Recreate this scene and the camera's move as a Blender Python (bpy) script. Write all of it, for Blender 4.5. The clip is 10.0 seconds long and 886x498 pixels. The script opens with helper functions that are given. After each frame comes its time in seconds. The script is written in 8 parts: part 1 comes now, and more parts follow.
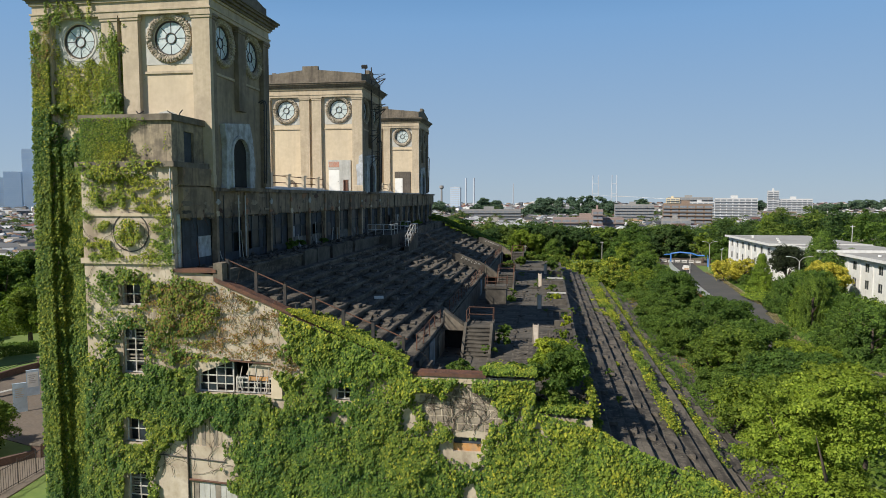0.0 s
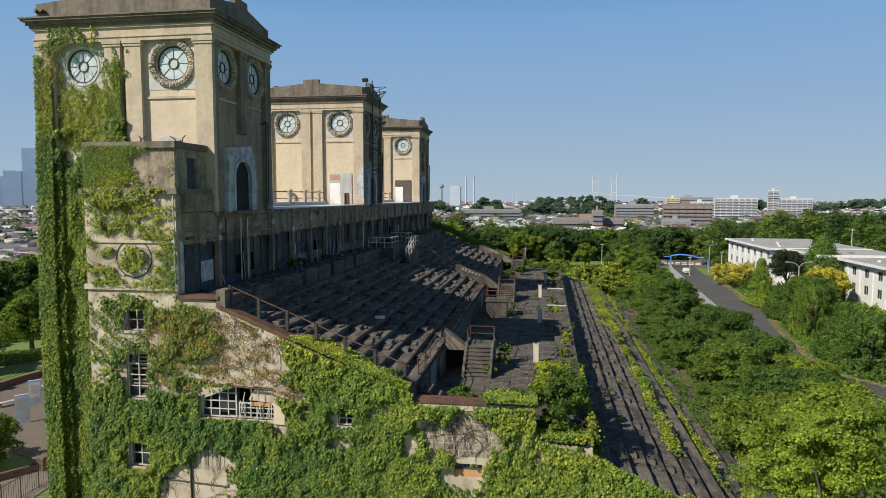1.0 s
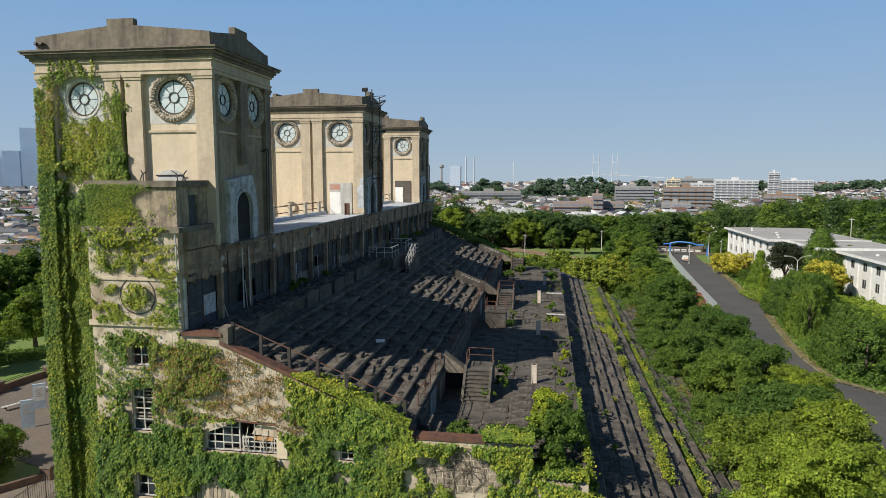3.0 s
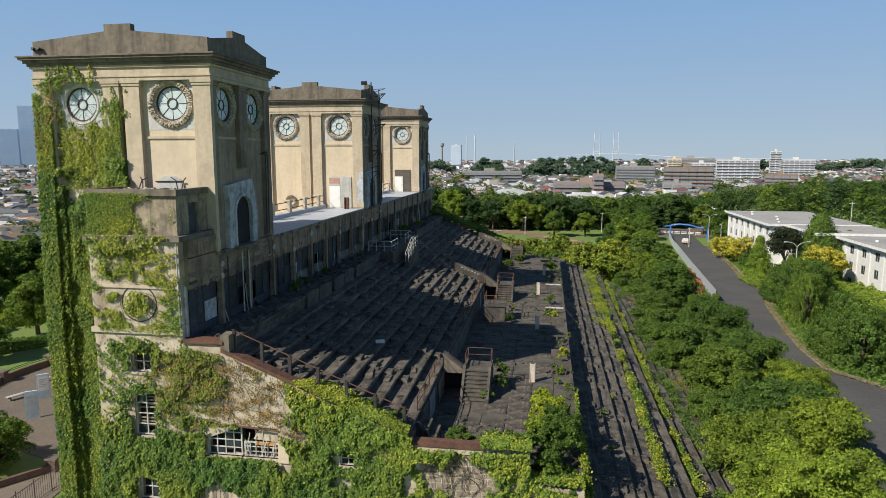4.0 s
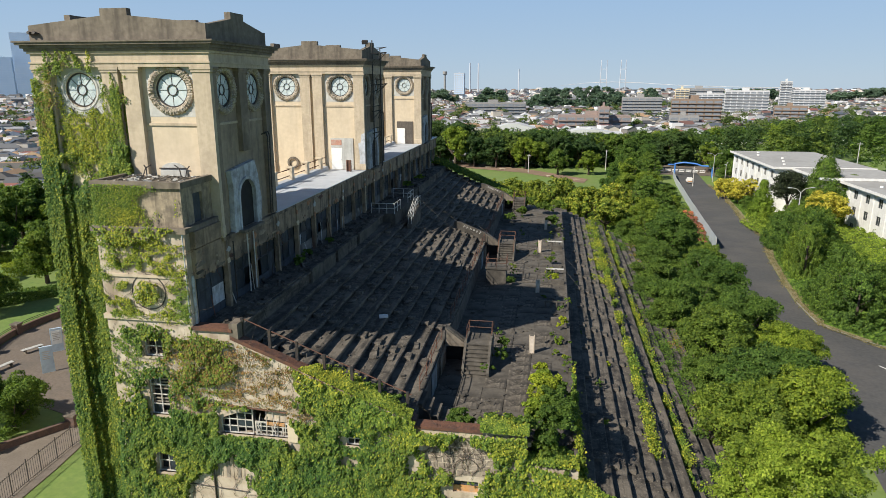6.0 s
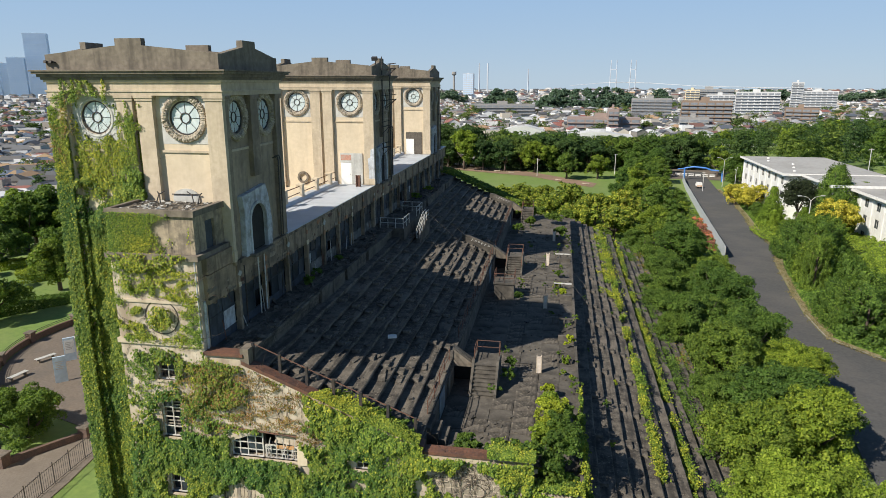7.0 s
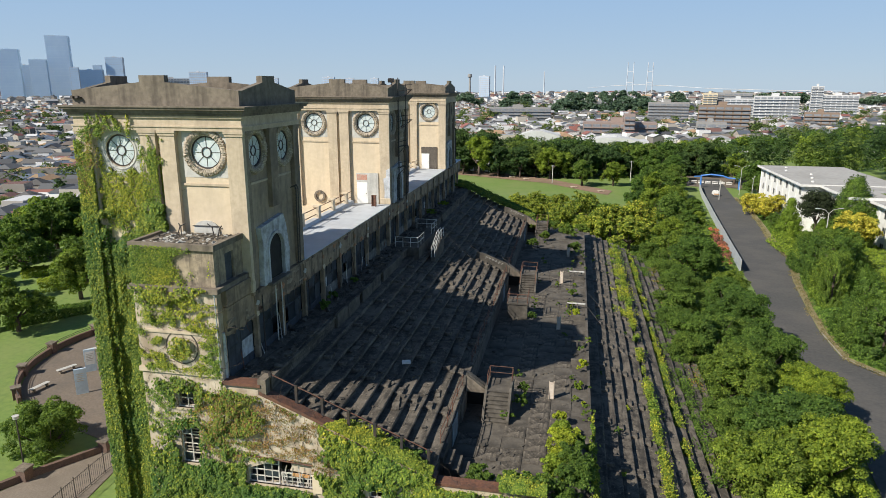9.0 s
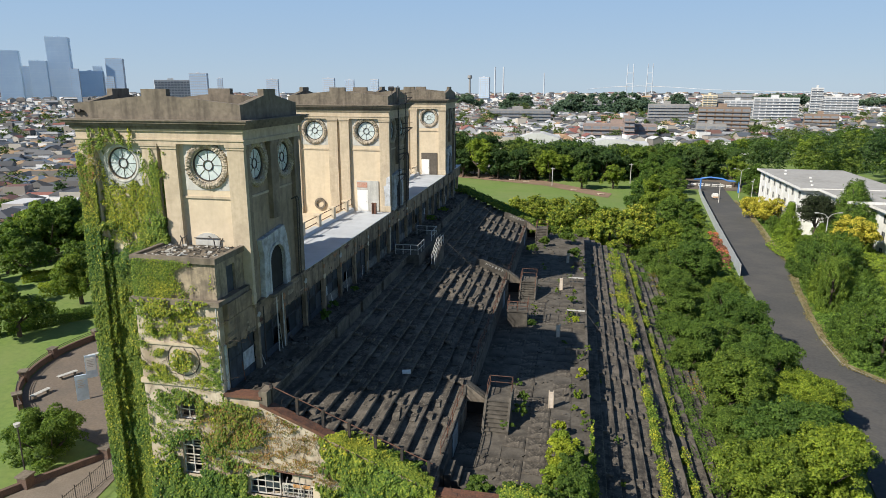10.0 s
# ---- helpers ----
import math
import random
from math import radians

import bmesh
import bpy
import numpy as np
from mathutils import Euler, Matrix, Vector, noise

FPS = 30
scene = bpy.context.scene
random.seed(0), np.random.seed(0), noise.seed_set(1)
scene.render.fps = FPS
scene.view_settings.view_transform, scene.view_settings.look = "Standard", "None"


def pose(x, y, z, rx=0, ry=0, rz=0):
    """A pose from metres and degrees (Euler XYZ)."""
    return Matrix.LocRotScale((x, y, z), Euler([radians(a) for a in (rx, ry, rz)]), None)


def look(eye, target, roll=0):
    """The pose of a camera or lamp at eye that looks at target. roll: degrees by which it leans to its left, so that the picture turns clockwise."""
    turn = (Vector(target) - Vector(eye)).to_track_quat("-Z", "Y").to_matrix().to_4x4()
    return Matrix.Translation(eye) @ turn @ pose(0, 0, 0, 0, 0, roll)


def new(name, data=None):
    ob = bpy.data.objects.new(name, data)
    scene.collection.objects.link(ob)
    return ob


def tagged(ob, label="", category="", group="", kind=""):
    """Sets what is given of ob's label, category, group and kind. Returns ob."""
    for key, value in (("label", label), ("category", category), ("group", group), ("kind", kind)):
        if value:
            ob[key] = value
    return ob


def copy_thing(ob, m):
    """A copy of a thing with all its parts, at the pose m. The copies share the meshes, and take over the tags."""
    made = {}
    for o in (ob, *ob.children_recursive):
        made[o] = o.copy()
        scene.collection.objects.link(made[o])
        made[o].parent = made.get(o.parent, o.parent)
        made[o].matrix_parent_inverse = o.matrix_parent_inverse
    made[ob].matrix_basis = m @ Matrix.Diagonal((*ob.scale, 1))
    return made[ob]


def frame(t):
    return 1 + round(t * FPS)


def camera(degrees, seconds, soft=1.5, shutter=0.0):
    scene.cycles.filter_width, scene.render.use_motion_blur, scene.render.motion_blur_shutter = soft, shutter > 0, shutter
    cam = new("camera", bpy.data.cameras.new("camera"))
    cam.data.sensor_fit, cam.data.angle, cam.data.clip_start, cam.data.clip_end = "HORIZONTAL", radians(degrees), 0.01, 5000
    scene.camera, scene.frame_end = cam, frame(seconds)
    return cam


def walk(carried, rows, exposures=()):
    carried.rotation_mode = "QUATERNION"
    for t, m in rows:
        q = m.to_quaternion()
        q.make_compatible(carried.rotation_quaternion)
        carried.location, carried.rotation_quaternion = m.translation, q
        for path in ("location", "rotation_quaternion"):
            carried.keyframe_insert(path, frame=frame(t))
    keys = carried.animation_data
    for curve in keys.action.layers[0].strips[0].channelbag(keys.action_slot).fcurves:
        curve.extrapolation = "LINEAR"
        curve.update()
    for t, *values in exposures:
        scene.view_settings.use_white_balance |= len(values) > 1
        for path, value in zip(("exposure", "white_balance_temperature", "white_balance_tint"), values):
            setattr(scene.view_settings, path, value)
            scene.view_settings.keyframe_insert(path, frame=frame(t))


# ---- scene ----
cam = camera(68.3, 10.0, soft=0.8)
PATH = [
    (0, (0.226, -0.18, 21.161), (-0.085, 1.789, 21.005), -0.0),
    (0.5, (0.211, -0.222, 21.798), (-0.099, 1.747, 21.641), 0.0),
    (1, (0.186, -0.289, 22.478), (-0.125, 1.68, 22.318), 0.0),
    (1.5, (0.189, -0.383, 23.15), (-0.122, 1.585, 22.978), 0.0),
    (2, (0.214, -0.449, 23.843), (-0.098, 1.517, 23.653), -0.0),
    (2.5, (0.226, -0.41, 24.55), (-0.085, 1.555, 24.34), 0.0),
    (4, (0.309, -0.396, 26.698), (-0.001, 1.559, 26.411), -0.0),
    (4.5, (0.368, -0.346, 27.425), (0.059, 1.595, 27.056), -0.0),
    (5, (0.357, -0.325, 28.13), (0.047, 1.601, 27.688), -0.0),
    (6.5, (0.36, -0.363, 30.416), (0.044, 1.548, 29.919), 0.1),
    (7, (0.384, -0.369, 31.089), (0.046, 1.539, 30.594), 0.0),
    (7.5, (0.393, -0.391, 31.652), (0.03, 1.512, 31.159), 0.0),
    (8, (0.391, -0.409, 32.055), (0.016, 1.493, 31.563), 0.0),
    (8.5, (0.398, -0.439, 32.467), (0.017, 1.461, 31.975), 0.1),
    (9, (0.423, -0.476, 32.834), (0.041, 1.425, 32.344), 0.1),
    (9.5, (0.431, -0.522, 33.161), (0.049, 1.379, 32.672), 0.1),
    (10, (0.423, -0.528, 33.477), (0.041, 1.374, 32.99), 0.1),
]
walk(cam, [(t, look(eye, target, roll)) for t, eye, target, roll in PATH], [(0.0, 0.2), (4.5, 0.28), (6.5, 0.46), (10.0, 0.46)])

# ---- world and sun ----
SUN_FROM = Vector((-1.0, -1.0, 1.15)).normalized()
world = bpy.data.worlds.new("sky")
scene.world = world
world.use_nodes = True
_n = world.node_tree.nodes
_sky = _n.new("ShaderNodeTexSky")
_sky.sky_type = "NISHITA"
_sky.sun_disc = False
_sky.sun_elevation = math.asin(SUN_FROM.z)
_sky.sun_rotation = radians(225)
_sky.altitude = 2200
_sky.air_density, _sky.dust_density, _sky.ozone_density = 1.0, 0.4, 3.0
_co = _n.new("ShaderNodeTexCoord")
_sep = _n.new("ShaderNodeSeparateXYZ")
_up = _n.new("ShaderNodeMapRange")
_up.inputs["From Min"].default_value, _up.inputs["From Max"].default_value = 0.25, 0.55
_up.inputs["To Min"].default_value, _up.inputs["To Max"].default_value = 0.85, 0.1
_haze = _n.new("ShaderNodeMix")
_haze.data_type = "RGBA"
_veil = _n.new("ShaderNodeValToRGB")
for _e, _p, _c in zip(_veil.color_ramp.elements, (0.0, 0.3), ((0.36, 0.465, 0.575, 1), (0.168, 0.362, 0.66, 1))):
    _e.position, _e.color = _p, _c
_gain = _n.new("ShaderNodeVectorMath")
_gain.operation = "SCALE"
_gain.inputs["Scale"].default_value = 22.9
_l = world.node_tree.links
_l.new(_co.outputs["Generated"], _sep.inputs[0])
_l.new(_sep.outputs["Z"], _up.inputs["Value"])
_l.new(_up.outputs[0], _haze.inputs[0])
_l.new(_sep.outputs["Z"], _veil.inputs[0])
_l.new(_veil.outputs[0], _gain.inputs[0])
_l.new(_gain.outputs[0], _haze.inputs[7])
_l.new(_sky.outputs[0], _haze.inputs[6])
_l.new(_haze.outputs[2], _n["Background"].inputs[0])
_n["Background"].inputs[1].default_value = 0.042
_sun = bpy.data.lights.new("sun", "SUN")
_sun.energy, _sun.angle, _sun.color = 5.0, radians(0.53), (1.0, 0.925, 0.8)
new("sun", _sun).matrix_world = look(SUN_FROM * 300, (0, 0, 0))


# ---- geometry helpers ----
class Geo:
    """Collects vertices and faces of one part."""

    def __init__(self):
        self.v, self.f, self.weld = [], [], False

    def add(self, verts, faces):
        k = len(self.v)
        self.v += [tuple(p) for p in verts]
        self.f += [tuple(i + k for i in face) for face in faces]
        return self

    def box(self, x0, x1, y0, y1, z0, z1, turn=None):
        vs = [(x, y, z) for z in (z0, z1) for y in (y0, y1) for x in (x0, x1)]
        if turn is not None:
            vs = [turn @ Vector(p) for p in vs]
        return self.add(vs, [(0, 2, 3, 1), (4, 5, 7, 6), (0, 1, 5, 4), (2, 6, 7, 3), (0, 4, 6, 2), (1, 3, 7, 5)])

    def stack(self, rings):
        """One solid through level rectangles (x0, x1, y0, y1, z), from the bottom up."""
        vs = [(x, y, z) for x0, x1, y0, y1, z in rings for x, y in ((x0, y0), (x1, y0), (x1, y1), (x0, y1))]
        n = len(rings)
        fs = [(0, 3, 2, 1), tuple(4 * n - 4 + k for k in range(4))]
        for i in range(n - 1):
            fs += [(4 * i + k, 4 * i + (k + 1) % 4, 4 * i + 4 + (k + 1) % 4, 4 * i + 4 + k) for k in range(4)]
        return self.add(vs, fs)

    def frame_xz(self, x0, x1, z0, z1, w, y0, y1):
        """A rectangular frame of bar width w, from y0 to y1."""
        vs = [(x, y, z) for y in (y0, y1) for o in (0, w) for x, z in ((x0 + o, z0 + o), (x1 - o, z0 + o), (x1 - o, z1 - o), (x0 + o, z1 - o))]
        fs = []
        for k in range(4):
            j = (k + 1) % 4
            fs += [(k, j, 4 + j, 4 + k), (8 + k, 12 + k, 12 + j, 8 + j), (k, 8 + k, 8 + j, j), (4 + k, 4 + j, 12 + j, 12 + k)]
        return self.add(vs, fs)

    def prism(self, pts, axis, a, b):
        """A polygon extruded from a to b: axis y takes (x, z), axis x takes (y, z), axis z takes (x, y)."""
        put = {"y": lambda p, d: (p[0], d, p[1]), "x": lambda p, d: (d, p[0], p[1]), "z": lambda p, d: (p[0], p[1], d)}[axis]
        n = len(pts)
        vs = [put(p, a) for p in pts] + [put(p, b) for p in pts]
        fs = [tuple(range(n))[::-1], tuple(range(n, 2 * n))] + [(i, (i + 1) % n, n + (i + 1) % n, n + i) for i in range(n)]
        return self.add(vs, fs)

    def tube(self, p, q, r, r2=None, n=6):
        p, q = Vector(p), Vector(q)
        r2 = r if r2 is None else r2
        d = (q - p).normalized()
        u = d.orthogonal().normalized()
        w = d.cross(u)
        ring = [(math.cos(2 * math.pi * i / n), math.sin(2 * math.pi * i / n)) for i in range(n)]
        vs = [p + (u * c + w * s) * r for c, s in ring] + [q + (u * c + w * s) * r2 for c, s in ring]
        fs = [(i, (i + 1) % n, n + (i + 1) % n, n + i) for i in range(n)] + [tuple(range(n))[::-1], tuple(range(n, 2 * n))]
        return self.add(vs, fs)

    def path(self, pts, r, n=6):
        for p, q in zip(pts, pts[1:]):
            self.tube(p, q, r, n=n)
        return self

    def ring(self, put, r0, r1, d0, d1, n=32):
        """An annulus in a plane: put(a, b, d) gives the place of plane point (a, b) at depth d."""
        cs = [(math.cos(2 * math.pi * i / n), math.sin(2 * math.pi * i / n)) for i in range(n)]
        vs = [put(c * r, s * r, d) for r, d in ((r0, d0), (r1, d0), (r1, d1), (r0, d1)) for c, s in cs]
        fs = []
        for k in range(4):
            j = (k + 1) % 4
            fs += [(k * n + i, k * n + (i + 1) % n, j * n + (i + 1) % n, j * n + i) for i in range(n)]
        return self.add(vs, fs)


def mesh_of(name, geo, material, smooth=False):
    me = bpy.data.meshes.new(name)
    me.from_pydata(geo.v, [], geo.f)
    bm = bmesh.new()
    bm.from_mesh(me)
    if geo.weld:
        bmesh.ops.remove_doubles(bm, verts=bm.verts, dist=1e-4)
    bmesh.ops.recalc_face_normals(bm, faces=bm.faces)
    bm.to_mesh(me)
    bm.free()
    if smooth:
        me.polygons.foreach_set("use_smooth", [True] * len(me.polygons))
    me.materials.append(material)
    return me


def part(name, geo, material, parent=None, label="", smooth=False, kind=""):
    ob = new(name, mesh_of(name, geo, material, smooth))
    ob.parent = parent
    return tagged(ob, label=label, kind=kind)


def thing(name, label, category, group="", at=(0, 0, 0)):
    ob = new(name)
    ob.location = at
    ob.empty_display_size = 0.3
    return tagged(ob, label, category, group)


def structure(name, geo, material, label="", category=""):
    return tagged(part(name, geo, material), label, category, kind="structure")


def quads_mesh(name, corners, material):
    """A mesh of loose leaves from an array of shape (n, corners, 3)."""
    n, m = corners.shape[:2]
    me = bpy.data.meshes.new(name)
    me.vertices.add(n * m)
    me.vertices.foreach_set("co", np.asarray(corners, np.float32).ravel())
    me.loops.add(n * m)
    me.loops.foreach_set("vertex_index", np.arange(n * m, dtype=np.int32))
    me.polygons.add(n)
    me.polygons.foreach_set("loop_start", np.arange(0, n * m, m, dtype=np.int32))
    me.update(calc_edges=True)
    me.validate()
    me.materials.append(material)
    return me


def leaf_quads(pos, nrm, size, rng, droop=0.0, three=False):
    """Kite-shaped leaves at pos, facing nrm, their tips hanging by droop."""
    n = len(pos)
    nrm = nrm / np.maximum(np.linalg.norm(nrm, axis=1, keepdims=True), 1e-6)
    tip = rng.normal(size=(n, 3)) * (1 - droop)
    tip[:, 2] -= droop * 1.5
    tip -= nrm * np.sum(tip * nrm, 1, keepdims=True)
    tip /= np.maximum(np.linalg.norm(tip, axis=1, keepdims=True), 1e-6)
    side = np.cross(nrm, tip)
    s = size[:, None]
    if three:
        return np.stack([pos + side * s * 0.46 - tip * s * 0.4, pos + tip * s * 0.62, pos - side * s * 0.46 - tip * s * 0.4], 1)
    a = pos - tip * s * 0.45
    b = pos + side * s * 0.42 - tip * s * 0.08
    c = pos + tip * s * 0.55 - nrm * s * 0.12
    d = pos - side * s * 0.42 - tip * s * 0.08
    return np.stack([a, b, c, d], 1)


# ---- materials ----
def nodes_of(name, rough=0.85, metal=0.0):
    m = bpy.data.materials.new(name)
    m.use_nodes = True
    nt = m.node_tree
    b = nt.nodes["Principled BSDF"]
    b.inputs["Roughness"].default_value = rough
    b.inputs["Metallic"].default_value = metal
    return m, nt, b


def noise_node(nt, scale, detail=4, stretch=(1, 1, 1), rough=0.55):
    co = nt.nodes.new("ShaderNodeTexCoord")
    mp = nt.nodes.new("ShaderNodeMapping")
    mp.inputs["Scale"].default_value = stretch
    tx = nt.nodes.new("ShaderNodeTexNoise")
    tx.inputs["Scale"].default_value = scale
    tx.inputs["Detail"].default_value = detail
    tx.inputs["Roughness"].default_value = rough
    nt.links.new(co.outputs["Object"], mp.inputs[0])
    nt.links.new(mp.outputs[0], tx.inputs["Vector"])
    return tx.outputs["Fac"]


def ramp(nt, fac, stops):
    r = nt.nodes.new("ShaderNodeValToRGB")
    while len(r.color_ramp.elements) < len(stops):
        r.color_ramp.elements.new(0.5)
    for e, (p, c) in zip(r.color_ramp.elements, stops):
        e.position, e.color = p, (*c, 1) if len(c) == 3 else c
    nt.links.new(fac, r.inputs[0])
    return r.outputs[0]


def mix(nt, fac, a, b, how="MIX"):
    m = nt.nodes.new("ShaderNodeMix")
    m.data_type, m.blend_type = "RGBA", how
    for sock, v in ((m.inputs[0], fac), (m.inputs[6], a), (m.inputs[7], b)):
        if isinstance(v, (int, float)):
            sock.default_value = v
        elif isinstance(v, tuple):
            sock.default_value = (*v, 1)
        else:
            nt.links.new(v, sock)
    return m.outputs[2]


def bumped(nt, b, height, strength, dist=0.02):
    bp = nt.nodes.new("ShaderNodeBump")
    bp.inputs["Strength"].default_value = strength
    bp.inputs["Distance"].default_value = dist
    nt.links.new(height, bp.inputs["Height"])
    nt.links.new(bp.outputs[0], b.inputs["Normal"])


def weathered(name, c0, c1, stain, big=0.35, fine=6.0, streak=0.0, amount=0.5, rough=0.88, bump=0.3, metal=0.0):
    """A worn mineral or painted surface: two tones, stains at a large scale, and streaks that run down."""
    m, nt, b = nodes_of(name, rough, metal)
    col = ramp(nt, noise_node(nt, fine, 6), [(0.3, c0), (0.7, c1)])
    blot = ramp(nt, noise_node(nt, big, 5, rough=0.65), [(0.45, (0, 0, 0)), (0.62, (1, 1, 1))])
    sc = nt.nodes.new("ShaderNodeMath")
    sc.operation = "MULTIPLY"
    sc.inputs[1].default_value = amount
    nt.links.new(blot, sc.inputs[0])
    col = mix(nt, sc.outputs[0], col, stain)
    if streak:
        st = ramp(nt, noise_node(nt, 2.2, 5, (1, 1, 0.12)), [(0.5, (0, 0, 0)), (0.68, (1, 1, 1))])
        s2 = nt.nodes.new("ShaderNodeMath")
        s2.operation = "MULTIPLY"
        s2.inputs[1].default_value = streak
        nt.links.new(st, s2.inputs[0])
        col = mix(nt, s2.outputs[0], col, tuple(v * 0.55 for v in stain))
    nt.links.new(col, b.inputs["Base Color"])
    if bump:
        bumped(nt, b, noise_node(nt, fine * 3, 4), bump)
    return m


def leafy(name, stops, through_light=0.3, rough=0.62, wide=0.5, deep=(0.72, 0.75, 0.7), bright=(1.15, 1.15, 1.0), each_own=True):
    """Leaves: each leaf takes its own tone, and some light passes through."""
    m, nt, b = nodes_of(name, rough)
    g = nt.nodes.new("ShaderNodeNewGeometry")
    col = ramp(nt, g.outputs["Random Per Island"], stops)
    patch = ramp(nt, noise_node(nt, wide, 3), [(0.38, deep), (0.62, bright)])
    col = mix(nt, 1.0, col, patch, "MULTIPLY")
    if each_own:
        oi = nt.nodes.new("ShaderNodeObjectInfo")
        each = ramp(nt, oi.outputs["Random"], [(0.0, (0.58, 0.72, 0.78)), (0.3, (0.9, 0.96, 0.95)), (0.55, (0.68, 0.8, 0.84)), (0.8, (1.05, 1.04, 0.9)), (1.0, (1.45, 1.32, 0.88))])
        col = mix(nt, 1.0, col, each, "MULTIPLY")
    nt.links.new(col, b.inputs["Base Color"])
    b.inputs["Specular IOR Level"].default_value = 0.2
    tr = nt.nodes.new("ShaderNodeBsdfTranslucent")
    nt.links.new(mix(nt, 1.0, col, (1.3, 1.35, 0.6), "MULTIPLY"), tr.inputs[0])
    ms = nt.nodes.new("ShaderNodeMixShader")
    ms.inputs[0].default_value = through_light
    nt.links.new(b.outputs[0], ms.inputs[1])
    nt.links.new(tr.outputs[0], ms.inputs[2])
    nt.links.new(ms.outputs[0], nt.nodes["Material Output"].inputs[0])
    return m


STUCCO = weathered("ochre_stucco", (0.55, 0.46, 0.333), (0.62, 0.523, 0.39), (0.45, 0.37, 0.27), 0.4, 3.0, 0.14, 0.3)
STUCCO_WORN = weathered("worn_stucco", (0.27, 0.22, 0.16), (0.41, 0.335, 0.235), (0.095, 0.08, 0.067), 1.5, 4.0, 0.7, 0.6)
# Darker twins of STUCCO and TRIM: side-face shade mixed in with stains and streaks.
STUCCO_SIDE = weathered("soot_and_shade_stucco", (0.29, 0.232, 0.165), (0.38, 0.305, 0.218), (0.14, 0.112, 0.087), 0.55, 3.0, 0.45, 0.45)
TRIM_SIDE = weathered("soot_and_shade_trim", (0.2, 0.16, 0.118), (0.29, 0.232, 0.168), (0.09, 0.074, 0.06), 0.7, 3.5, 0.5, 0.45)
GRIME = weathered("grimy_fascia_stucco", (0.25, 0.187, 0.125), (0.35, 0.265, 0.178), (0.07, 0.056, 0.046), 0.8, 3.0, 0.9, 0.6)
CORNICE = weathered("sooty_concrete", (0.14, 0.117, 0.09), (0.22, 0.186, 0.145), (0.075, 0.063, 0.052), 0.6, 4.0, 0.55, 0.45)
TRIM = weathered("stone_trim", (0.44, 0.365, 0.265), (0.53, 0.445, 0.335), (0.27, 0.22, 0.165), 0.6, 4.0, 0.3, 0.35)
PANEL = weathered("grey_plaster", (0.42, 0.42, 0.40), (0.52, 0.515, 0.49), (0.34, 0.335, 0.31), 1.2, 4.0, 0.3, 0.5)
WREATH = weathered("carved_stone", (0.26, 0.22, 0.17), (0.54, 0.475, 0.385), (0.15, 0.115, 0.08), 2.0, 14.0, 0, 0.45, 0.9, 0.9)
WHITEWASH = weathered("flaking_white_paint", (0.38, 0.41, 0.45), (0.56, 0.58, 0.61), (0.2, 0.19, 0.175), 1.6, 4.0, 0.5, 0.65)
TIER, _nt, _b = nodes_of("blackened_concrete", 0.92)
_c = ramp(_nt, noise_node(_nt, 1.6, 8, rough=0.7), [(0.40, (0.03, 0.026, 0.022)), (0.5, (0.07, 0.061, 0.05)), (0.60, (0.115, 0.1, 0.082))])
_c = mix(_nt, ramp(_nt, noise_node(_nt, 0.45, 5, rough=0.7), [(0.46, (0, 0, 0)), (0.6, (0.75, 0.75, 0.75))]), _c, (0.15, 0.13, 0.106))
_c = mix(_nt, ramp(_nt, noise_node(_nt, 7.0, 5, rough=0.6), [(0.58, (0, 0, 0)), (0.68, (0.8, 0.8, 0.8))]), _c, (0.23, 0.2, 0.165))
_c = mix(_nt, ramp(_nt, noise_node(_nt, 2.4, 6, (1, 0.15, 1), 0.6), [(0.5, (0, 0, 0)), (0.62, (0.7, 0.7, 0.7))]), _c, (0.022, 0.02, 0.018))
_nt.links.new(_c, _b.inputs["Base Color"])
bumped(_nt, _b, noise_node(_nt, 6.0, 6), 0.9, 0.03)
DECK = weathered("concourse_concrete", (0.068, 0.06, 0.05), (0.13, 0.116, 0.098), (0.036, 0.032, 0.027), 0.7, 2.4, 0, 0.75, 0.92, 0.6)
OLDWALL = weathered("bleached_old_plaster", (0.42, 0.345, 0.255), (0.62, 0.55, 0.455), (0.26, 0.195, 0.135), 1.1, 2.2, 0.35, 0.8, 0.9, 0.6)
ROOF = weathered("pale_roof_coating", (0.42, 0.45, 0.49), (0.5, 0.53, 0.57), (0.33, 0.35, 0.38), 0.3, 1.0, 0, 0.5, 0.6, 0.05)
RUST = weathered("rusted_iron", (0.085, 0.042, 0.028), (0.17, 0.075, 0.045), (0.045, 0.03, 0.026), 1.5, 10, 0, 0.6, 0.8)
IRON = weathered("dark_iron", (0.02, 0.02, 0.022), (0.045, 0.04, 0.04), (0.08, 0.05, 0.03), 2, 8, 0, 0.4, 0.6)
PALEPIPE = weathered("pale_painted_pipe", (0.45, 0.45, 0.43), (0.6, 0.6, 0.58), (0.25, 0.2, 0.15), 2, 8, 0, 0.5, 0.6)
# Near-black paint that stands in for the shade inside rooms and doorways.
DARKIN = weathered("painted_room_shade", (0.012, 0.012, 0.012), (0.02, 0.02, 0.02), (0.03, 0.03, 0.03), 1, 2, 0, 0.3)
BOARD = weathered("stained_boarding", (0.03, 0.04, 0.055), (0.06, 0.074, 0.093), (0.02, 0.022, 0.026), 0.9, 3, 0.7, 0.6, 0.7)
GLASS, _nt, _b = nodes_of("pale_opaque_glass", 0.18)
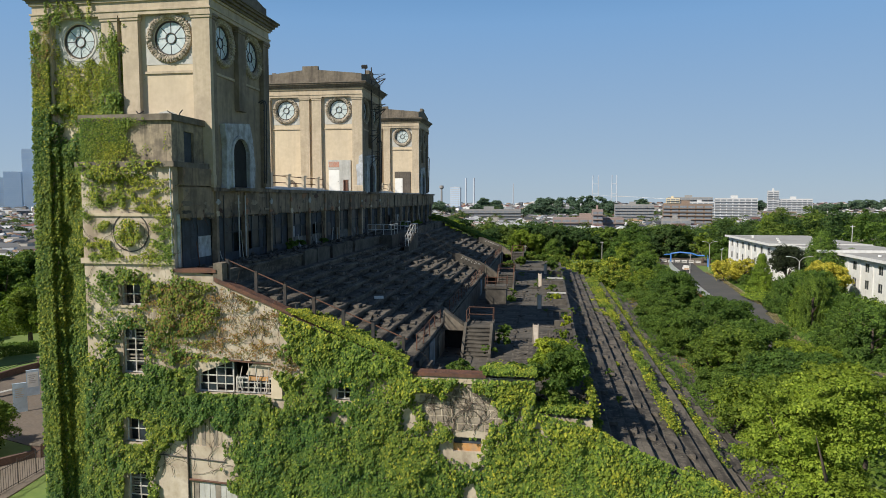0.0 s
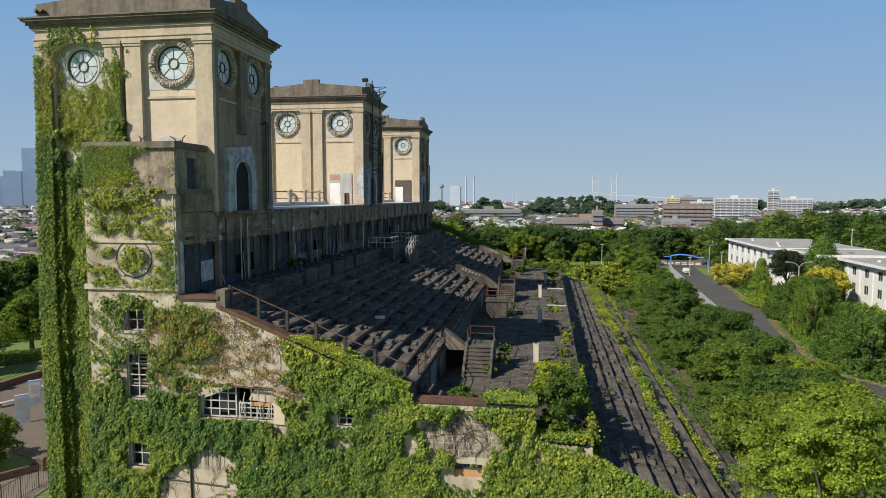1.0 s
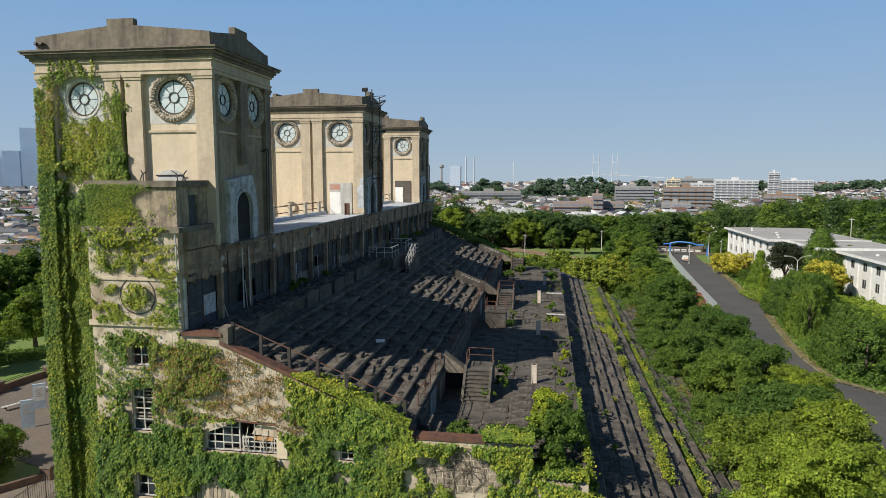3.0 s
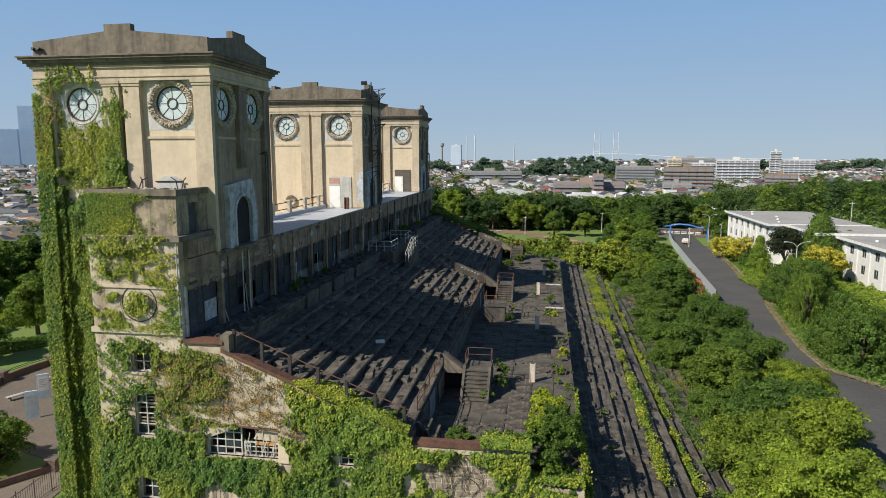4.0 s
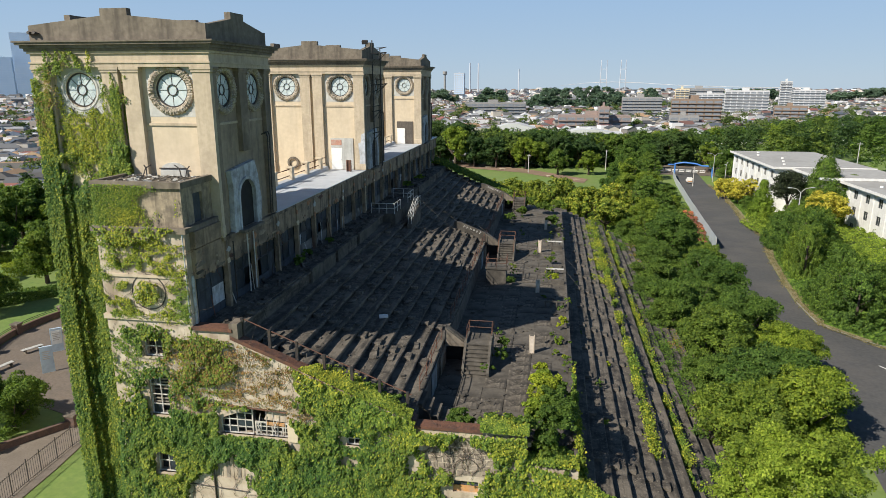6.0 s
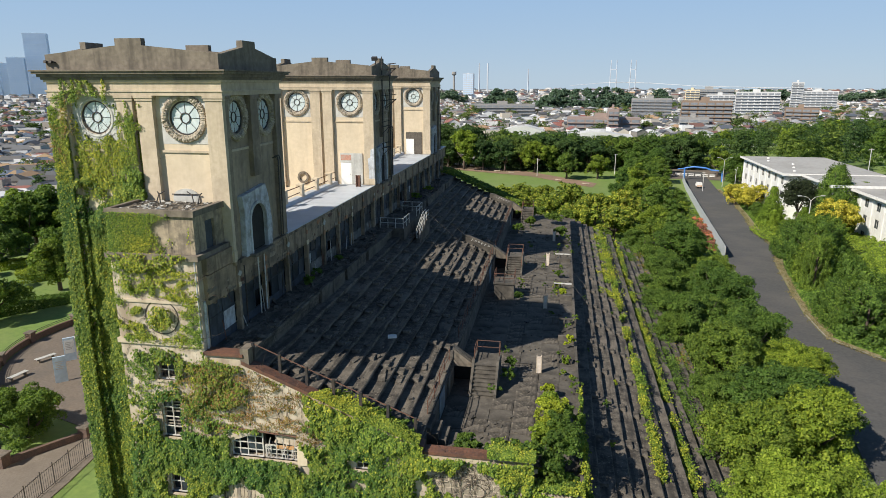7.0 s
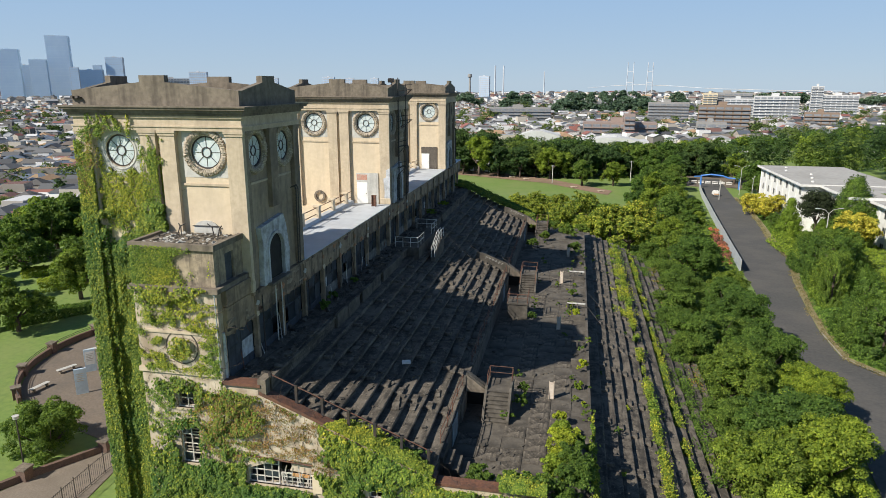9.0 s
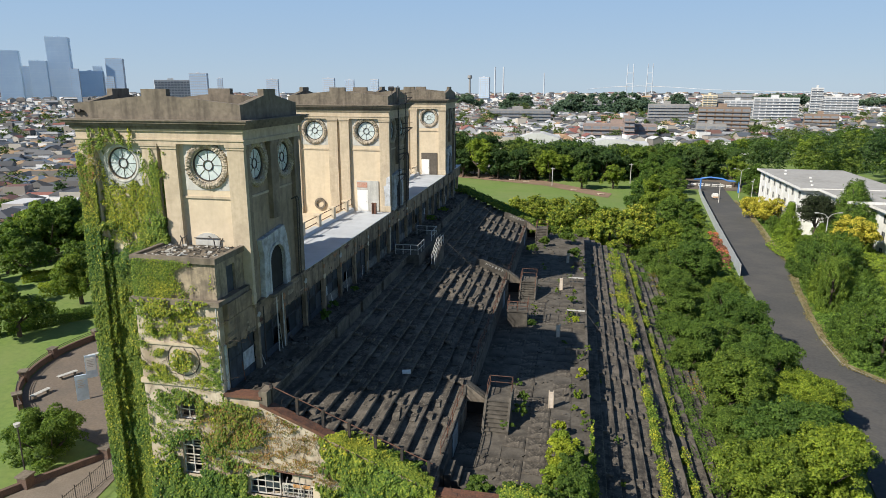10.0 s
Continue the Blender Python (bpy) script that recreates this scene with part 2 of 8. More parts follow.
_nt.links.new(ramp(_nt, noise_node(_nt, 3.0, 3), [(0.3, (0.42, 0.5, 0.52)), (0.7, (0.58, 0.64, 0.64))]), _b.inputs["Base Color"])
DARKGLASS, _nt, _b = nodes_of("dark_glass", 0.3)
_b.inputs["Specular IOR Level"].default_value = 0.25
_nt.links.new(ramp(_nt, noise_node(_nt, 1.2, 3), [(0.35, (0.012, 0.017, 0.022)), (0.7, (0.045, 0.058, 0.07))]), _b.inputs["Base Color"])
WHITE = weathered("white_paint", (0.74, 0.74, 0.72), (0.8, 0.8, 0.78), (0.6, 0.58, 0.54), 0.8, 2, 0.15, 0.4, 0.7, 0.05)
LAWN = weathered("lawn_grass", (0.10, 0.17, 0.035), (0.16, 0.235, 0.05), (0.19, 0.22, 0.075), 0.06, 1.5, 0, 0.5, 0.9, 0.6)
DIRT = weathered("reddish_dirt", (0.20, 0.13, 0.09), (0.27, 0.18, 0.125), (0.15, 0.12, 0.07), 0.15, 2, 0, 0.6, 0.95, 0.3)
ASPHALT = weathered("asphalt", (0.055, 0.055, 0.056), (0.085, 0.084, 0.082), (0.12, 0.11, 0.1), 0.12, 3, 0, 0.45, 0.9, 0.2)
PAVING = weathered("plaza_paving", (0.125, 0.1, 0.078), (0.175, 0.142, 0.112), (0.1, 0.088, 0.074), 0.3, 4, 0, 0.5, 0.85, 0.2)
BRICKPATH = weathered("beige_brick_path", (0.15, 0.125, 0.1), (0.21, 0.178, 0.145), (0.12, 0.1, 0.08), 0.4, 8, 0, 0.4, 0.85, 0.2)
BARK = weathered("bark", (0.06, 0.045, 0.035), (0.12, 0.09, 0.07), (0.04, 0.035, 0.03), 1.5, 10, 0, 0.5, 0.95, 0.6)
IVY = leafy("ivy_leaves", [(0.0, (0.045, 0.092, 0.02)), (0.3, (0.084, 0.138, 0.022)), (0.75, (0.142, 0.2, 0.028)), (1.0, (0.26, 0.285, 0.04))], 0.22, wide=0.28, deep=(0.55, 0.76, 0.9), bright=(1.22, 1.12, 0.95), each_own=False)
IVY_Y = leafy("yellowing_ivy_leaves", [(0.0, (0.07, 0.115, 0.02)), (0.3, (0.145, 0.2, 0.028)), (0.75, (0.265, 0.3, 0.035)), (1.0, (0.44, 0.42, 0.052))], 0.22, wide=0.35, deep=(0.62, 0.8, 0.92), bright=(1.15, 1.08, 0.92), each_own=False)
IVY_RED = leafy("reddish_ivy_leaves", [(0.0, (0.11, 0.145, 0.03)), (0.5, (0.19, 0.2, 0.042)), (0.78, (0.25, 0.18, 0.055)), (1.0, (0.3, 0.125, 0.065))], 0.25, each_own=False)
IVY_RUST = leafy("rusty_ivy_leaves", [(0.0, (0.15, 0.15, 0.04)), (0.45, (0.23, 0.155, 0.055)), (0.8, (0.29, 0.125, 0.065)), (1.0, (0.24, 0.23, 0.06))], 0.25, each_own=False)
GREEN = leafy("broad_leaves", [(0.0, (0.085, 0.138, 0.032)), (0.5, (0.135, 0.205, 0.042)), (1.0, (0.225, 0.29, 0.056))], 0.38)
LIME = leafy("young_lime_leaves", [(0.0, (0.13, 0.18, 0.022)), (0.5, (0.235, 0.3, 0.035)), (1.0, (0.37, 0.41, 0.06))], 0.25)
CYPRESS = leafy("golden_cypress_sprays", [(0.0, (0.1, 0.155, 0.02)), (0.5, (0.19, 0.265, 0.03)), (1.0, (0.3, 0.37, 0.045))], 0.25)
GOLD_RICH = leafy("full_golden_blossom", [(0.0, (0.15, 0.19, 0.03)), (0.3, (0.36, 0.36, 0.05)), (0.6, (0.56, 0.48, 0.07)), (1.0, (0.72, 0.6, 0.12))], 0.28, each_own=False)
GOLD = leafy("blossoming_golden_leaves", [(0.0, (0.085, 0.14, 0.025)), (0.35, (0.19, 0.245, 0.036)), (0.65, (0.38, 0.38, 0.05)), (1.0, (0.62, 0.54, 0.1))], 0.3)
NEEDLE = leafy("juniper_needles", [(0.0, (0.055, 0.095, 0.022)), (0.5, (0.12, 0.19, 0.035)), (1.0, (0.22, 0.295, 0.052))], 0.3)
WOOD_LEAF = leafy("distant_leaves", [(0.0, (0.042, 0.077, 0.028)), (0.5, (0.078, 0.128, 0.042)), (1.0, (0.135, 0.192, 0.057))], 0.3)


# ---- ground ----
DRYGRASS = weathered("dry_grass", (0.19, 0.155, 0.085), (0.29, 0.24, 0.14), (0.13, 0.15, 0.05), 0.8, 5, 0, 0.7, 0.95, 0.8)
def smooth(a, b, v):
    t = np.clip((np.asarray(v, float) - a) / (b - a), 0, 1)
    return t * t * (3 - 2 * t)


def ground_z(x, y):
    x, y = np.asarray(x, float), np.asarray(y, float)
    r = np.hypot(x, y)
    bank = np.clip(4.0 - (y - 62) * 0.047, -3.8, 4.3)
    w = smooth(-12, 10, x) + (smooth(-75, -45, x) - smooth(-12, 10, x)) * smooth(100, 140, y)
    z = bank * w - 17.0 * smooth(85, 175, -x) - 6.0 * smooth(330, 520, y) * smooth(-200, -60, x) - 10.0 * smooth(600, 1800, r)
    return z


def gz(x, y):
    return float(ground_z(x, y))


def axis_steps(lo, hi, fine0, fine1, step):
    out = list(np.arange(fine0, fine1 + 0.1, step))
    d, v = step, out[-1]
    while v < hi:
        d *= 1.18
        v += d
        out.append(min(v, hi))
    d, v = step, out[0]
    while v > lo:
        d *= 1.18
        v -= d
        out.insert(0, max(v, lo))
    return out


gxs, gys = axis_steps(-4900, 4900, -120, 100, 4), axis_steps(-400, 4900, 0, 300, 4)
_g = Geo()
_zz = ground_z(*np.meshgrid(gxs, gys))
_g.v = [(x, y, float(_zz[j, i])) for j, y in enumerate(gys) for i, x in enumerate(gxs)]
_w = len(gxs)
_g.f = [(j * _w + i, j * _w + i + 1, (j + 1) * _w + i + 1, (j + 1) * _w + i) for j in range(len(gys) - 1) for i in range(_w - 1)]
_ground = structure("ground", _g, LAWN, "mown green park lawn falling away to a town", "ground")
_ground.data.materials.append(weathered("town_streets", (0.075, 0.08, 0.075), (0.14, 0.14, 0.138), (0.05, 0.075, 0.04), 0.01, 0.08, 0, 0.6, 0.9, 0))
for _f in _ground.data.polygons:
    _c = _f.center
    if _c.y > 430 or _c.x < -205 or _c.x > 330:
        _f.material_index = 1


def draped(name, left, right, material, lift, label, step=3.0):
    """A strip between two lines of (x, y), laid on the ground."""
    def along(line):
        line = [Vector(p) for p in line]
        total = sum((b - a).length for a, b in zip(line, line[1:]))
        return line, total
    (l, tl), (r, tr) = along(left), along(right)
    n = max(2, int(max(tl, tr) / step))

    def at(line, total, s):
        d = s * total
        for a, b in zip(line, line[1:]):
            if d <= (b - a).length + 1e-6:
                return a.lerp(b, d / max((b - a).length, 1e-6))
            d -= (b - a).length
        return line[-1]
    g, m = Geo(), 5
    for i in range(n + 1):
        p, q = at(l, tl, i / n), at(r, tr, i / n)
        for k in range(m + 1):
            c = p.lerp(q, k / m)
            g.v.append((c.x, c.y, gz(c.x, c.y) + lift))
    g.f = [(i * (m + 1) + k, i * (m + 1) + k + 1, (i + 1) * (m + 1) + k + 1, (i + 1) * (m + 1) + k) for i in range(n) for k in range(m)]
    return structure(name, g, material, label, name)


draped("road", [(20, 25), (23.7, 50), (25.5, 57), (26.0, 68), (25.6, 77), (26.8, 89), (28.8, 105.7), (29.5, 115), (32.15, 138.5), (35.25, 165), (40.45, 208), (45.2, 248), (49, 275)],
       [(48, 25), (46, 50), (40, 60), (33.1, 68.2), (30.4, 73.5), (31.2, 82.8), (33.6, 96.6), (36.4, 111.4), (40.6, 128), (42.3, 147), (45.6, 168), (50, 198.5), (53, 230), (57, 275)], ASPHALT, 0.1, "worn grey asphalt park road between trees")
draped("yard", [(36, 254), (34, 285)], [(66, 250), (68, 285)], PAVING, 0.06, "grey paved yard behind the pipe gate", 4.0)
draped("verge", [(33.1, 68.2), (30.4, 73.5), (31.2, 82.8), (33.6, 96.6), (36.4, 111.4), (40.6, 128), (42.3, 147), (45.6, 168), (50, 198.5), (53, 230)],
       [(34.0, 68.7), (31.2, 73.8), (31.9, 82.7), (34.4, 96.3), (37.4, 111.0), (42.1, 127), (43.7, 146.5), (46.9, 167.5), (51.2, 198), (54, 230)], DRYGRASS, 0.17, "dry weedy verge beside the road")
KERB = weathered("pale_concrete_kerb", (0.24, 0.23, 0.21), (0.34, 0.33, 0.3), (0.16, 0.15, 0.13), 0.8, 4, 0, 0.5)
draped("kerb", [(40, 60), (33.1, 68.2), (30.4, 73.5), (31.2, 82.8)], [(40.1, 60.15), (33.25, 68.3), (30.55, 73.6), (31.35, 82.75)], KERB, 0.22, "low pale concrete kerb beside the road", 2.0)
draped("path", [(-75, 290), (-45, 286), (-10, 262), (14, 236)], [(-75, 268), (-45, 266), (-10, 250), (12, 226)], DIRT, 0.1, "reddish dirt path across the lawn")
for a, b in (((31.3, 61.5), (32.3, 58.6)), ((33.0, 56.4), (33.9, 54.0))):
    draped("road_marking", [(a[0] - 0.07, a[1]), (b[0] - 0.07, b[1])], [(a[0] + 0.07, a[1]), (b[0] + 0.07, b[1])], WHITE, 0.13, "worn white lane dash", 1.0)
_g = Geo()
_pts = [(-46 + 16.4 * math.cos(radians(a)), 66 + 16.4 * math.sin(radians(a))) for a in range(80, 252, 6)] + [(-40, 47), (-27, 36), (-27, 80)]
_g.prism(_pts, "z", -0.3, 0.05)
structure("plaza", _g, PAVING, "brown paved plaza beside the old grandstand", "pavement")


# ---- grandstand: towers ----
TX, TY = -21.43, 30.95          # middle of the first tower's front
TOWERS_Y = (30.95, 58.35, 85.3)
TERRACE = 21.75


def round_bay(g, put, half, r, deep, n=32):
    """A square panel with a round hole and its reveal."""
    sq, ci, inner = [], [], []
    for i in range(n):
        a = 2 * math.pi * (i + 0.5) / n
        c, s = math.cos(a), math.sin(a)
        k = half / max(abs(c), abs(s))
        sq.append(put(c * k, s * k, 0))
        ci.append(put(c * r, s * r, 0))
        inner.append(put(c * r, s * r, deep))
    corners = [put(x * half, z * half, 0) for x, z in ((1, 1), (-1, 1), (-1, -1), (1, -1))]
    k = len(g.v)
    g.v += sq + ci + inner + corners
    for i in range(n):
        j = (i + 1) % n
        g.f.append((k + i, k + j, k + n + j, k + n + i))
        g.f.append((k + n + i, k + n + j, k + 2 * n + j, k + 2 * n + i))
    for q in range(4):
        i = int(n * (q + 0.5) / 4) - 1
        g.f.append((k + i, k + (i + 1) % n, k + 3 * n + q))


def round_window(parent, put, seed, wreath=True):
    """A round window with eight panes round a hub, in a carved wreath."""
    rng = random.Random(seed)
    g = Geo()
    g.ring(put, 0.80, 0.88, 0.06, 0.16)
    win = part("round_window", g, IRON, parent, "round iron window with eight panes round a hub")
    g = Geo()
    g.ring(put, 0.24, 0.29, 0.05, 0.12, 20)
    part("hub", g, IRON, win)
    for i in range(8):
        a = 2 * math.pi * i / 8
        g = Geo()
        g.tube(put(0.285 * math.cos(a), 0.285 * math.sin(a), 0.09), put(0.81 * math.cos(a), 0.81 * math.sin(a), 0.09), 0.016, n=4)
        part("spoke", g, IRON, win)
    for i in range(8):
        a0, a1 = 2 * math.pi * i / 8, 2 * math.pi * (i + 1) / 8
        arc = [(0.83 * math.cos(a0 + (a1 - a0) * k / 4), 0.83 * math.sin(a0 + (a1 - a0) * k / 4)) for k in range(5)]
        inn = [(0.26 * math.cos(a1 - (a1 - a0) * k / 2), 0.26 * math.sin(a1 - (a1 - a0) * k / 2)) for k in range(3)]
        d = 0.10 + rng.uniform(-0.008, 0.008)
        p = Geo()
        p.add([put(x, z, d) for x, z in arc + inn] + [put(x, z, d + 0.01) for x, z in arc + inn],
              [tuple(range(8)), tuple(range(8, 16))[::-1]] + [(i_, (i_ + 1) % 8, 8 + (i_ + 1) % 8, 8 + i_) for i_ in range(8)])
        part("pane", p, GLASS, win)
    hub = Geo()
    hub.add([put(0.25 * math.cos(2 * math.pi * i / 16), 0.25 * math.sin(2 * math.pi * i / 16), 0.1) for i in range(16)], [tuple(range(16))])
    part("pane", hub, GLASS, win)
    w = Geo()
    n, m = 150, 8
    for i in range(n):
        a = 2 * math.pi * i / n
        for k in range(m):
            b = 2 * math.pi * k / m
            lump = (0.18 + 0.02 * math.sin(a * 47 + k * 2.4) + rng.uniform(-0.038, 0.038)) if wreath else 0.06
            rr = (1.09 if wreath else 1.0) + lump * math.cos(b)
            w.v.append(put(rr * math.cos(a), rr * math.sin(a), (-0.02 if wreath else 0.0) - lump * math.sin(b)))
    w.f = [(i * m + k, ((i + 1) % n) * m + k, ((i + 1) % n) * m + (k + 1) % m, i * m + (k + 1) % m) for i in range(n) for k in range(m)]
    part("wreath" if wreath else "surround", w, WREATH if wreath else PANEL, parent, "carved stone leaf wreath" if wreath else "plain round plaster surround")
    return win


def make_tower(y0, seed, bare_first):
    """One belfry-like stair tower with paired round windows; x and y from its front's middle."""
    tw = thing("stair_tower", "square ochre tower with paired round windows and sooty cornice", "tower", "towers along the grandstand", (TX, y0, 0))
    rng = random.Random(seed)
    hw, dp, zc = 4.93, 7.05, 29.28
    front = lambda cx: (lambda a, b, d: (cx + a, 0.28 + d, zc + b))
    side = lambda cy: (lambda a, b, d: (hw - 0.28 - d, cy + a, zc + b))
    wins_f, wins_s = (-2.5, 2.62), (1.78, 5.27)
    # walls, with the bays left open for the windows
    g = Geo()
    h = 1.35
    xs = [-hw + 0.2, wins_f[0] - h, wins_f[0] + h, wins_f[1] - h, wins_f[1] + h, hw - 0.2]
    base_z = 0.0 if y0 < 40 else 17.0
    g.box(xs[0], -0.6 if base_z == 0 else xs[-1], 0.28, 0.6, base_z, 21.0)
    g.box(xs[0], xs[-1], 0.28, 0.6, 21.0, zc - h)
    g.box(xs[0], xs[-1], 0.28, 0.6, zc + h, 30.7)
    for a, b in ((0, 1), (2, 3), (4, 5)):
        g.box(xs[a], xs[b], 0.28, 0.6, zc - h, zc + h)
    for cx in wins_f:
        round_bay(g, front(cx), h, 0.88, 0.32)
    base = g
    g = Geo()
    ys = [0.6, wins_s[0] - 1.15, wins_s[0] + 1.15, wins_s[1] - 1.15, wins_s[1] + 1.15, dp - 0.2]
    xa, xb = hw - 0.6, hw - 0.28
    low = 21.0
    g.box(xa, xb, ys[0], ys[-1], low, zc - 1.15)
    g.box(xa, xb, ys[0], ys[-1], zc + 1.15, 30.7)
    for a, b in ((0, 1), (2, 3), (4, 5)):
        g.box(xa, xb, ys[a], ys[b], zc - 1.15, zc + 1.15)
    for cy in wins_s:
        round_bay(g, side(cy), 1.15, 0.88, 0.32)
    # This side faces away from the sun; its colour already holds that shade.
    part("side_wall", g, STUCCO_SIDE, tw, "ochre side wall darkened by soot stains and painted shade")
    g = base
    g.box(-hw + 0.2, -hw + 0.5, 0.6, dp - 0.2, base_z, 30.7)
    g.box(-hw + 0.5, hw - 0.6, dp - 0.5, dp - 0.2, 21.0, 30.7)
    part("wall", g, STUCCO, tw)
    # A solid near-black box gives the shade behind the round windows.
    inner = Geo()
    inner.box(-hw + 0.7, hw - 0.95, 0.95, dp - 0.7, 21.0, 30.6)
    part("interior", inner, DARKIN, tw, "near-black box standing in for the unlit inside")
    # grey plaster panels behind the wreaths
    for cx in wins_f:
        p = Geo()
        round_bay(p, lambda a, b, d, cx=cx: (cx + a, 0.262 + d * 0.01, zc + b), 1.33, 0.9, 1.0)
        part("panel", p, PANEL, tw, "grey plaster panel round the window")
    for i, cx in enumerate(wins_f):
        round_window(tw, front(cx), seed * 10 + i, not (bare_first and i == 0))
    for i, cy in enumerate(wins_s):
        round_window(tw, side(cy), seed * 10 + 5 + i)
    # pilasters with caps
    for x0, x1 in ((-hw, -hw + 1.0), (-1.02, -0.12), (0.12, 1.02), (hw - 0.95, hw)):
        p = Geo()
        low = base_z if x0 < -4 else 21.7
        levels = [(0, low), (0, 21.8), (0.04, 21.8), (0.04, 22.3), (0, 22.34), (0, 30.15), (0.05, 30.16), (0.05, 30.28), (0.09, 30.29), (0.09, 30.42)]
        p.stack([(x0 - o, x1 + o, -o, 0.28, z) for o, z in levels])
        part("pilaster", p, TRIM, tw)
    for ya, yb in ((0.28, 0.62), (3.08, 3.98), (dp - 0.75, dp)):
        p = Geo()
        levels = [(0, 25.95 if 3 < ya < 3.5 else 21.8), (0, 30.15), (0.05, 30.16), (0.05, 30.28), (0.09, 30.29), (0.09, 30.42)]
        p.stack([(hw - 0.28, hw + o, ya - o, yb + o, z) for o, z in levels])
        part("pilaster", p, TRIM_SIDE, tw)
    # string bands under the windows
    for x0, x1 in ((-hw + 1.05, -1.07), (1.07, hw - 1.0)):
        p = Geo()
        p.box(x0, x1, 0.2, 0.28, 27.5, 27.62)
        part("string_band", p, TRIM, tw)
    for ya, yb in ((0.7, 3.0), (4.05, 6.2)):
        p = Geo()
        p.box(hw - 0.28, hw - 0.2, ya, yb, 27.5, 27.62)
        part("string_band", p, TRIM, tw)
    # entablature in steps
    def moulding(steps):
        m = Geo()
        rings = []
        for za, zb, out in steps:
            rings += [(-hw - out, hw + out, -out, dp + out, za + (0.004 if rings else 0)), (-hw - out, hw + out, -out, dp + out, zb)]
        return m.stack(rings)
    part("frieze", moulding(((30.42, 30.6, 0.06), (30.6, 30.68, 0.11), (30.68, 31.08, 0.02), (31.08, 31.2, 0.12))), TRIM, tw, "weathered stepped stone frieze")
    part("cornice", moulding(((31.2, 31.34, 0.2), (31.34, 31.5, 0.32), (31.5, 31.62, 0.47), (31.62, 31.7, 0.55))), CORNICE, tw, "sooty projecting cornice")
    # parapets, raised in the middle with a block
    zp = 31.7
    for axis, a, b, lo, hi in (("y", 0.05, 0.4, -hw + 0.05, hw - 0.05), ("y", dp - 0.4, dp - 0.05, -hw + 0.05, hw - 0.05),
                               ("x", -hw + 0.05, -hw + 0.4, 0.4, dp - 0.4), ("x", hw - 0.4, hw - 0.05, 0.4, dp - 0.4)):
        mid = (lo + hi) / 2
        pg = Geo()
        pg.prism([(lo, zp), (hi, zp), (hi, zp + 0.78), (mid + 0.74, zp + 1.2), (mid - 0.74, zp + 1.2), (lo, zp + 0.78)], axis, a, b)
        if axis == "y":
            pg.box(mid - 0.74, mid + 0.74, a, b, zp + 1.2, zp + 1.55)
        else:
            pg.box(a, b, mid - 0.74, mid + 0.74, zp + 1.2, zp + 1.55)
        pg.weld = True
        part("parapet", pg, CORNICE, tw, "sooty gabled parapet with a raised block")
    r = Geo()
    r.box(-hw + 0.4, hw - 0.4, 0.4, dp - 0.4, zp - 0.1, zp + 0.08)
    part("roof", r, CORNICE, tw)
    # arched door surround on the stand's side
    cy, z0 = 3.05, 22.35
    s = Geo()
    arch = [(cy + 0.95 * math.cos(radians(a)), z0 + 1.2 + 0.85 * math.sin(radians(a))) for a in range(0, 181, 15)]
    outer = [(cy + 1.6, z0 - 0.7), (cy + 1.6, z0 + 2.85), (cy - 1.6, z0 + 2.85), (cy - 1.6, z0 - 0.7)]
    s.prism([(cy + 0.95, z0 - 0.7)] + arch + [(cy - 0.95, z0 - 0.7)] + [(cy - 1.7, z0 - 0.7), (cy - 1.55, z0 + 1.6), (cy - 1.75, z0 + 2.7), (cy + 1.2, z0 + 3.0), (cy + 1.5, z0 + 2.3), (cy + 1.85, z0 + 0.6), (cy + 1.7, z0 - 0.7)], "x", hw - 0.28, hw + 0.02)
    part("arch_surround", s, WHITEWASH, tw, "flaking pale blue-white arched surround")
    m = Geo()
    ring = [(cy + r * math.cos(radians(a)), z0 + 1.2 + (r - 0.1) * math.sin(radians(a))) for r, seq in ((1.12, range(0, 181, 15)), (0.95, range(180, -1, -15))) for a in seq]
    m.prism([(cy + 1.12, z0 - 0.7)] + ring[:13] + [(cy - 1.12, z0 - 0.7), (cy - 0.95, z0 - 0.7)] + ring[13:] + [(cy + 0.95, z0 - 0.7)], "x", hw + 0.02, hw + 0.1)
    part("arch_moulding", m, WHITEWASH, tw)
    # No real opening: a panel painted as dark as the doorway's shade.
    d = Geo()
    d.prism([(cy + 0.95, z0 - 0.6)] + arch + [(cy - 0.95, z0 - 0.6)], "x", hw - 0.27, hw - 0.12)
    part("doorway", d, DARKIN, tw, "near-black arched panel painted as the opening's shade")
    s = Geo()
    s.box(hw - 0.1, hw + 0.35, cy - 1.3, cy + 1.3, z0 - 0.8, z0 - 0.64)
    part("sill", s, CORNICE, tw)
    # ladder pipes
    l = Geo()
    for yy in (5.45, 5.75):
        l.path([(hw + 0.02, yy, 26.7), (hw + 0.3, yy, 26.85), (hw + 0.38, yy, 26.6), (hw + 0.3, yy, 22.0)], 0.04)
    for k in range(13):
        l.tube((hw + 0.3, 5.45, 22.3 + 0.36 * k), (hw + 0.3, 5.75, 22.3 + 0.36 * k), 0.018, n=4)
    part("ladder", l, IRON, tw)
    return tw


towers = [make_tower(y, i + 1, i == 0) for i, y in enumerate(TOWERS_Y)]

# ---- grandstand: front wall and stand ----
stand = thing("grandstand", "derelict concrete racecourse grandstand with stepped tiers, partly overgrown", "grandstand", "", (0, 28, 0))
stand.location = (0, 0, 0)
FY = 27.9


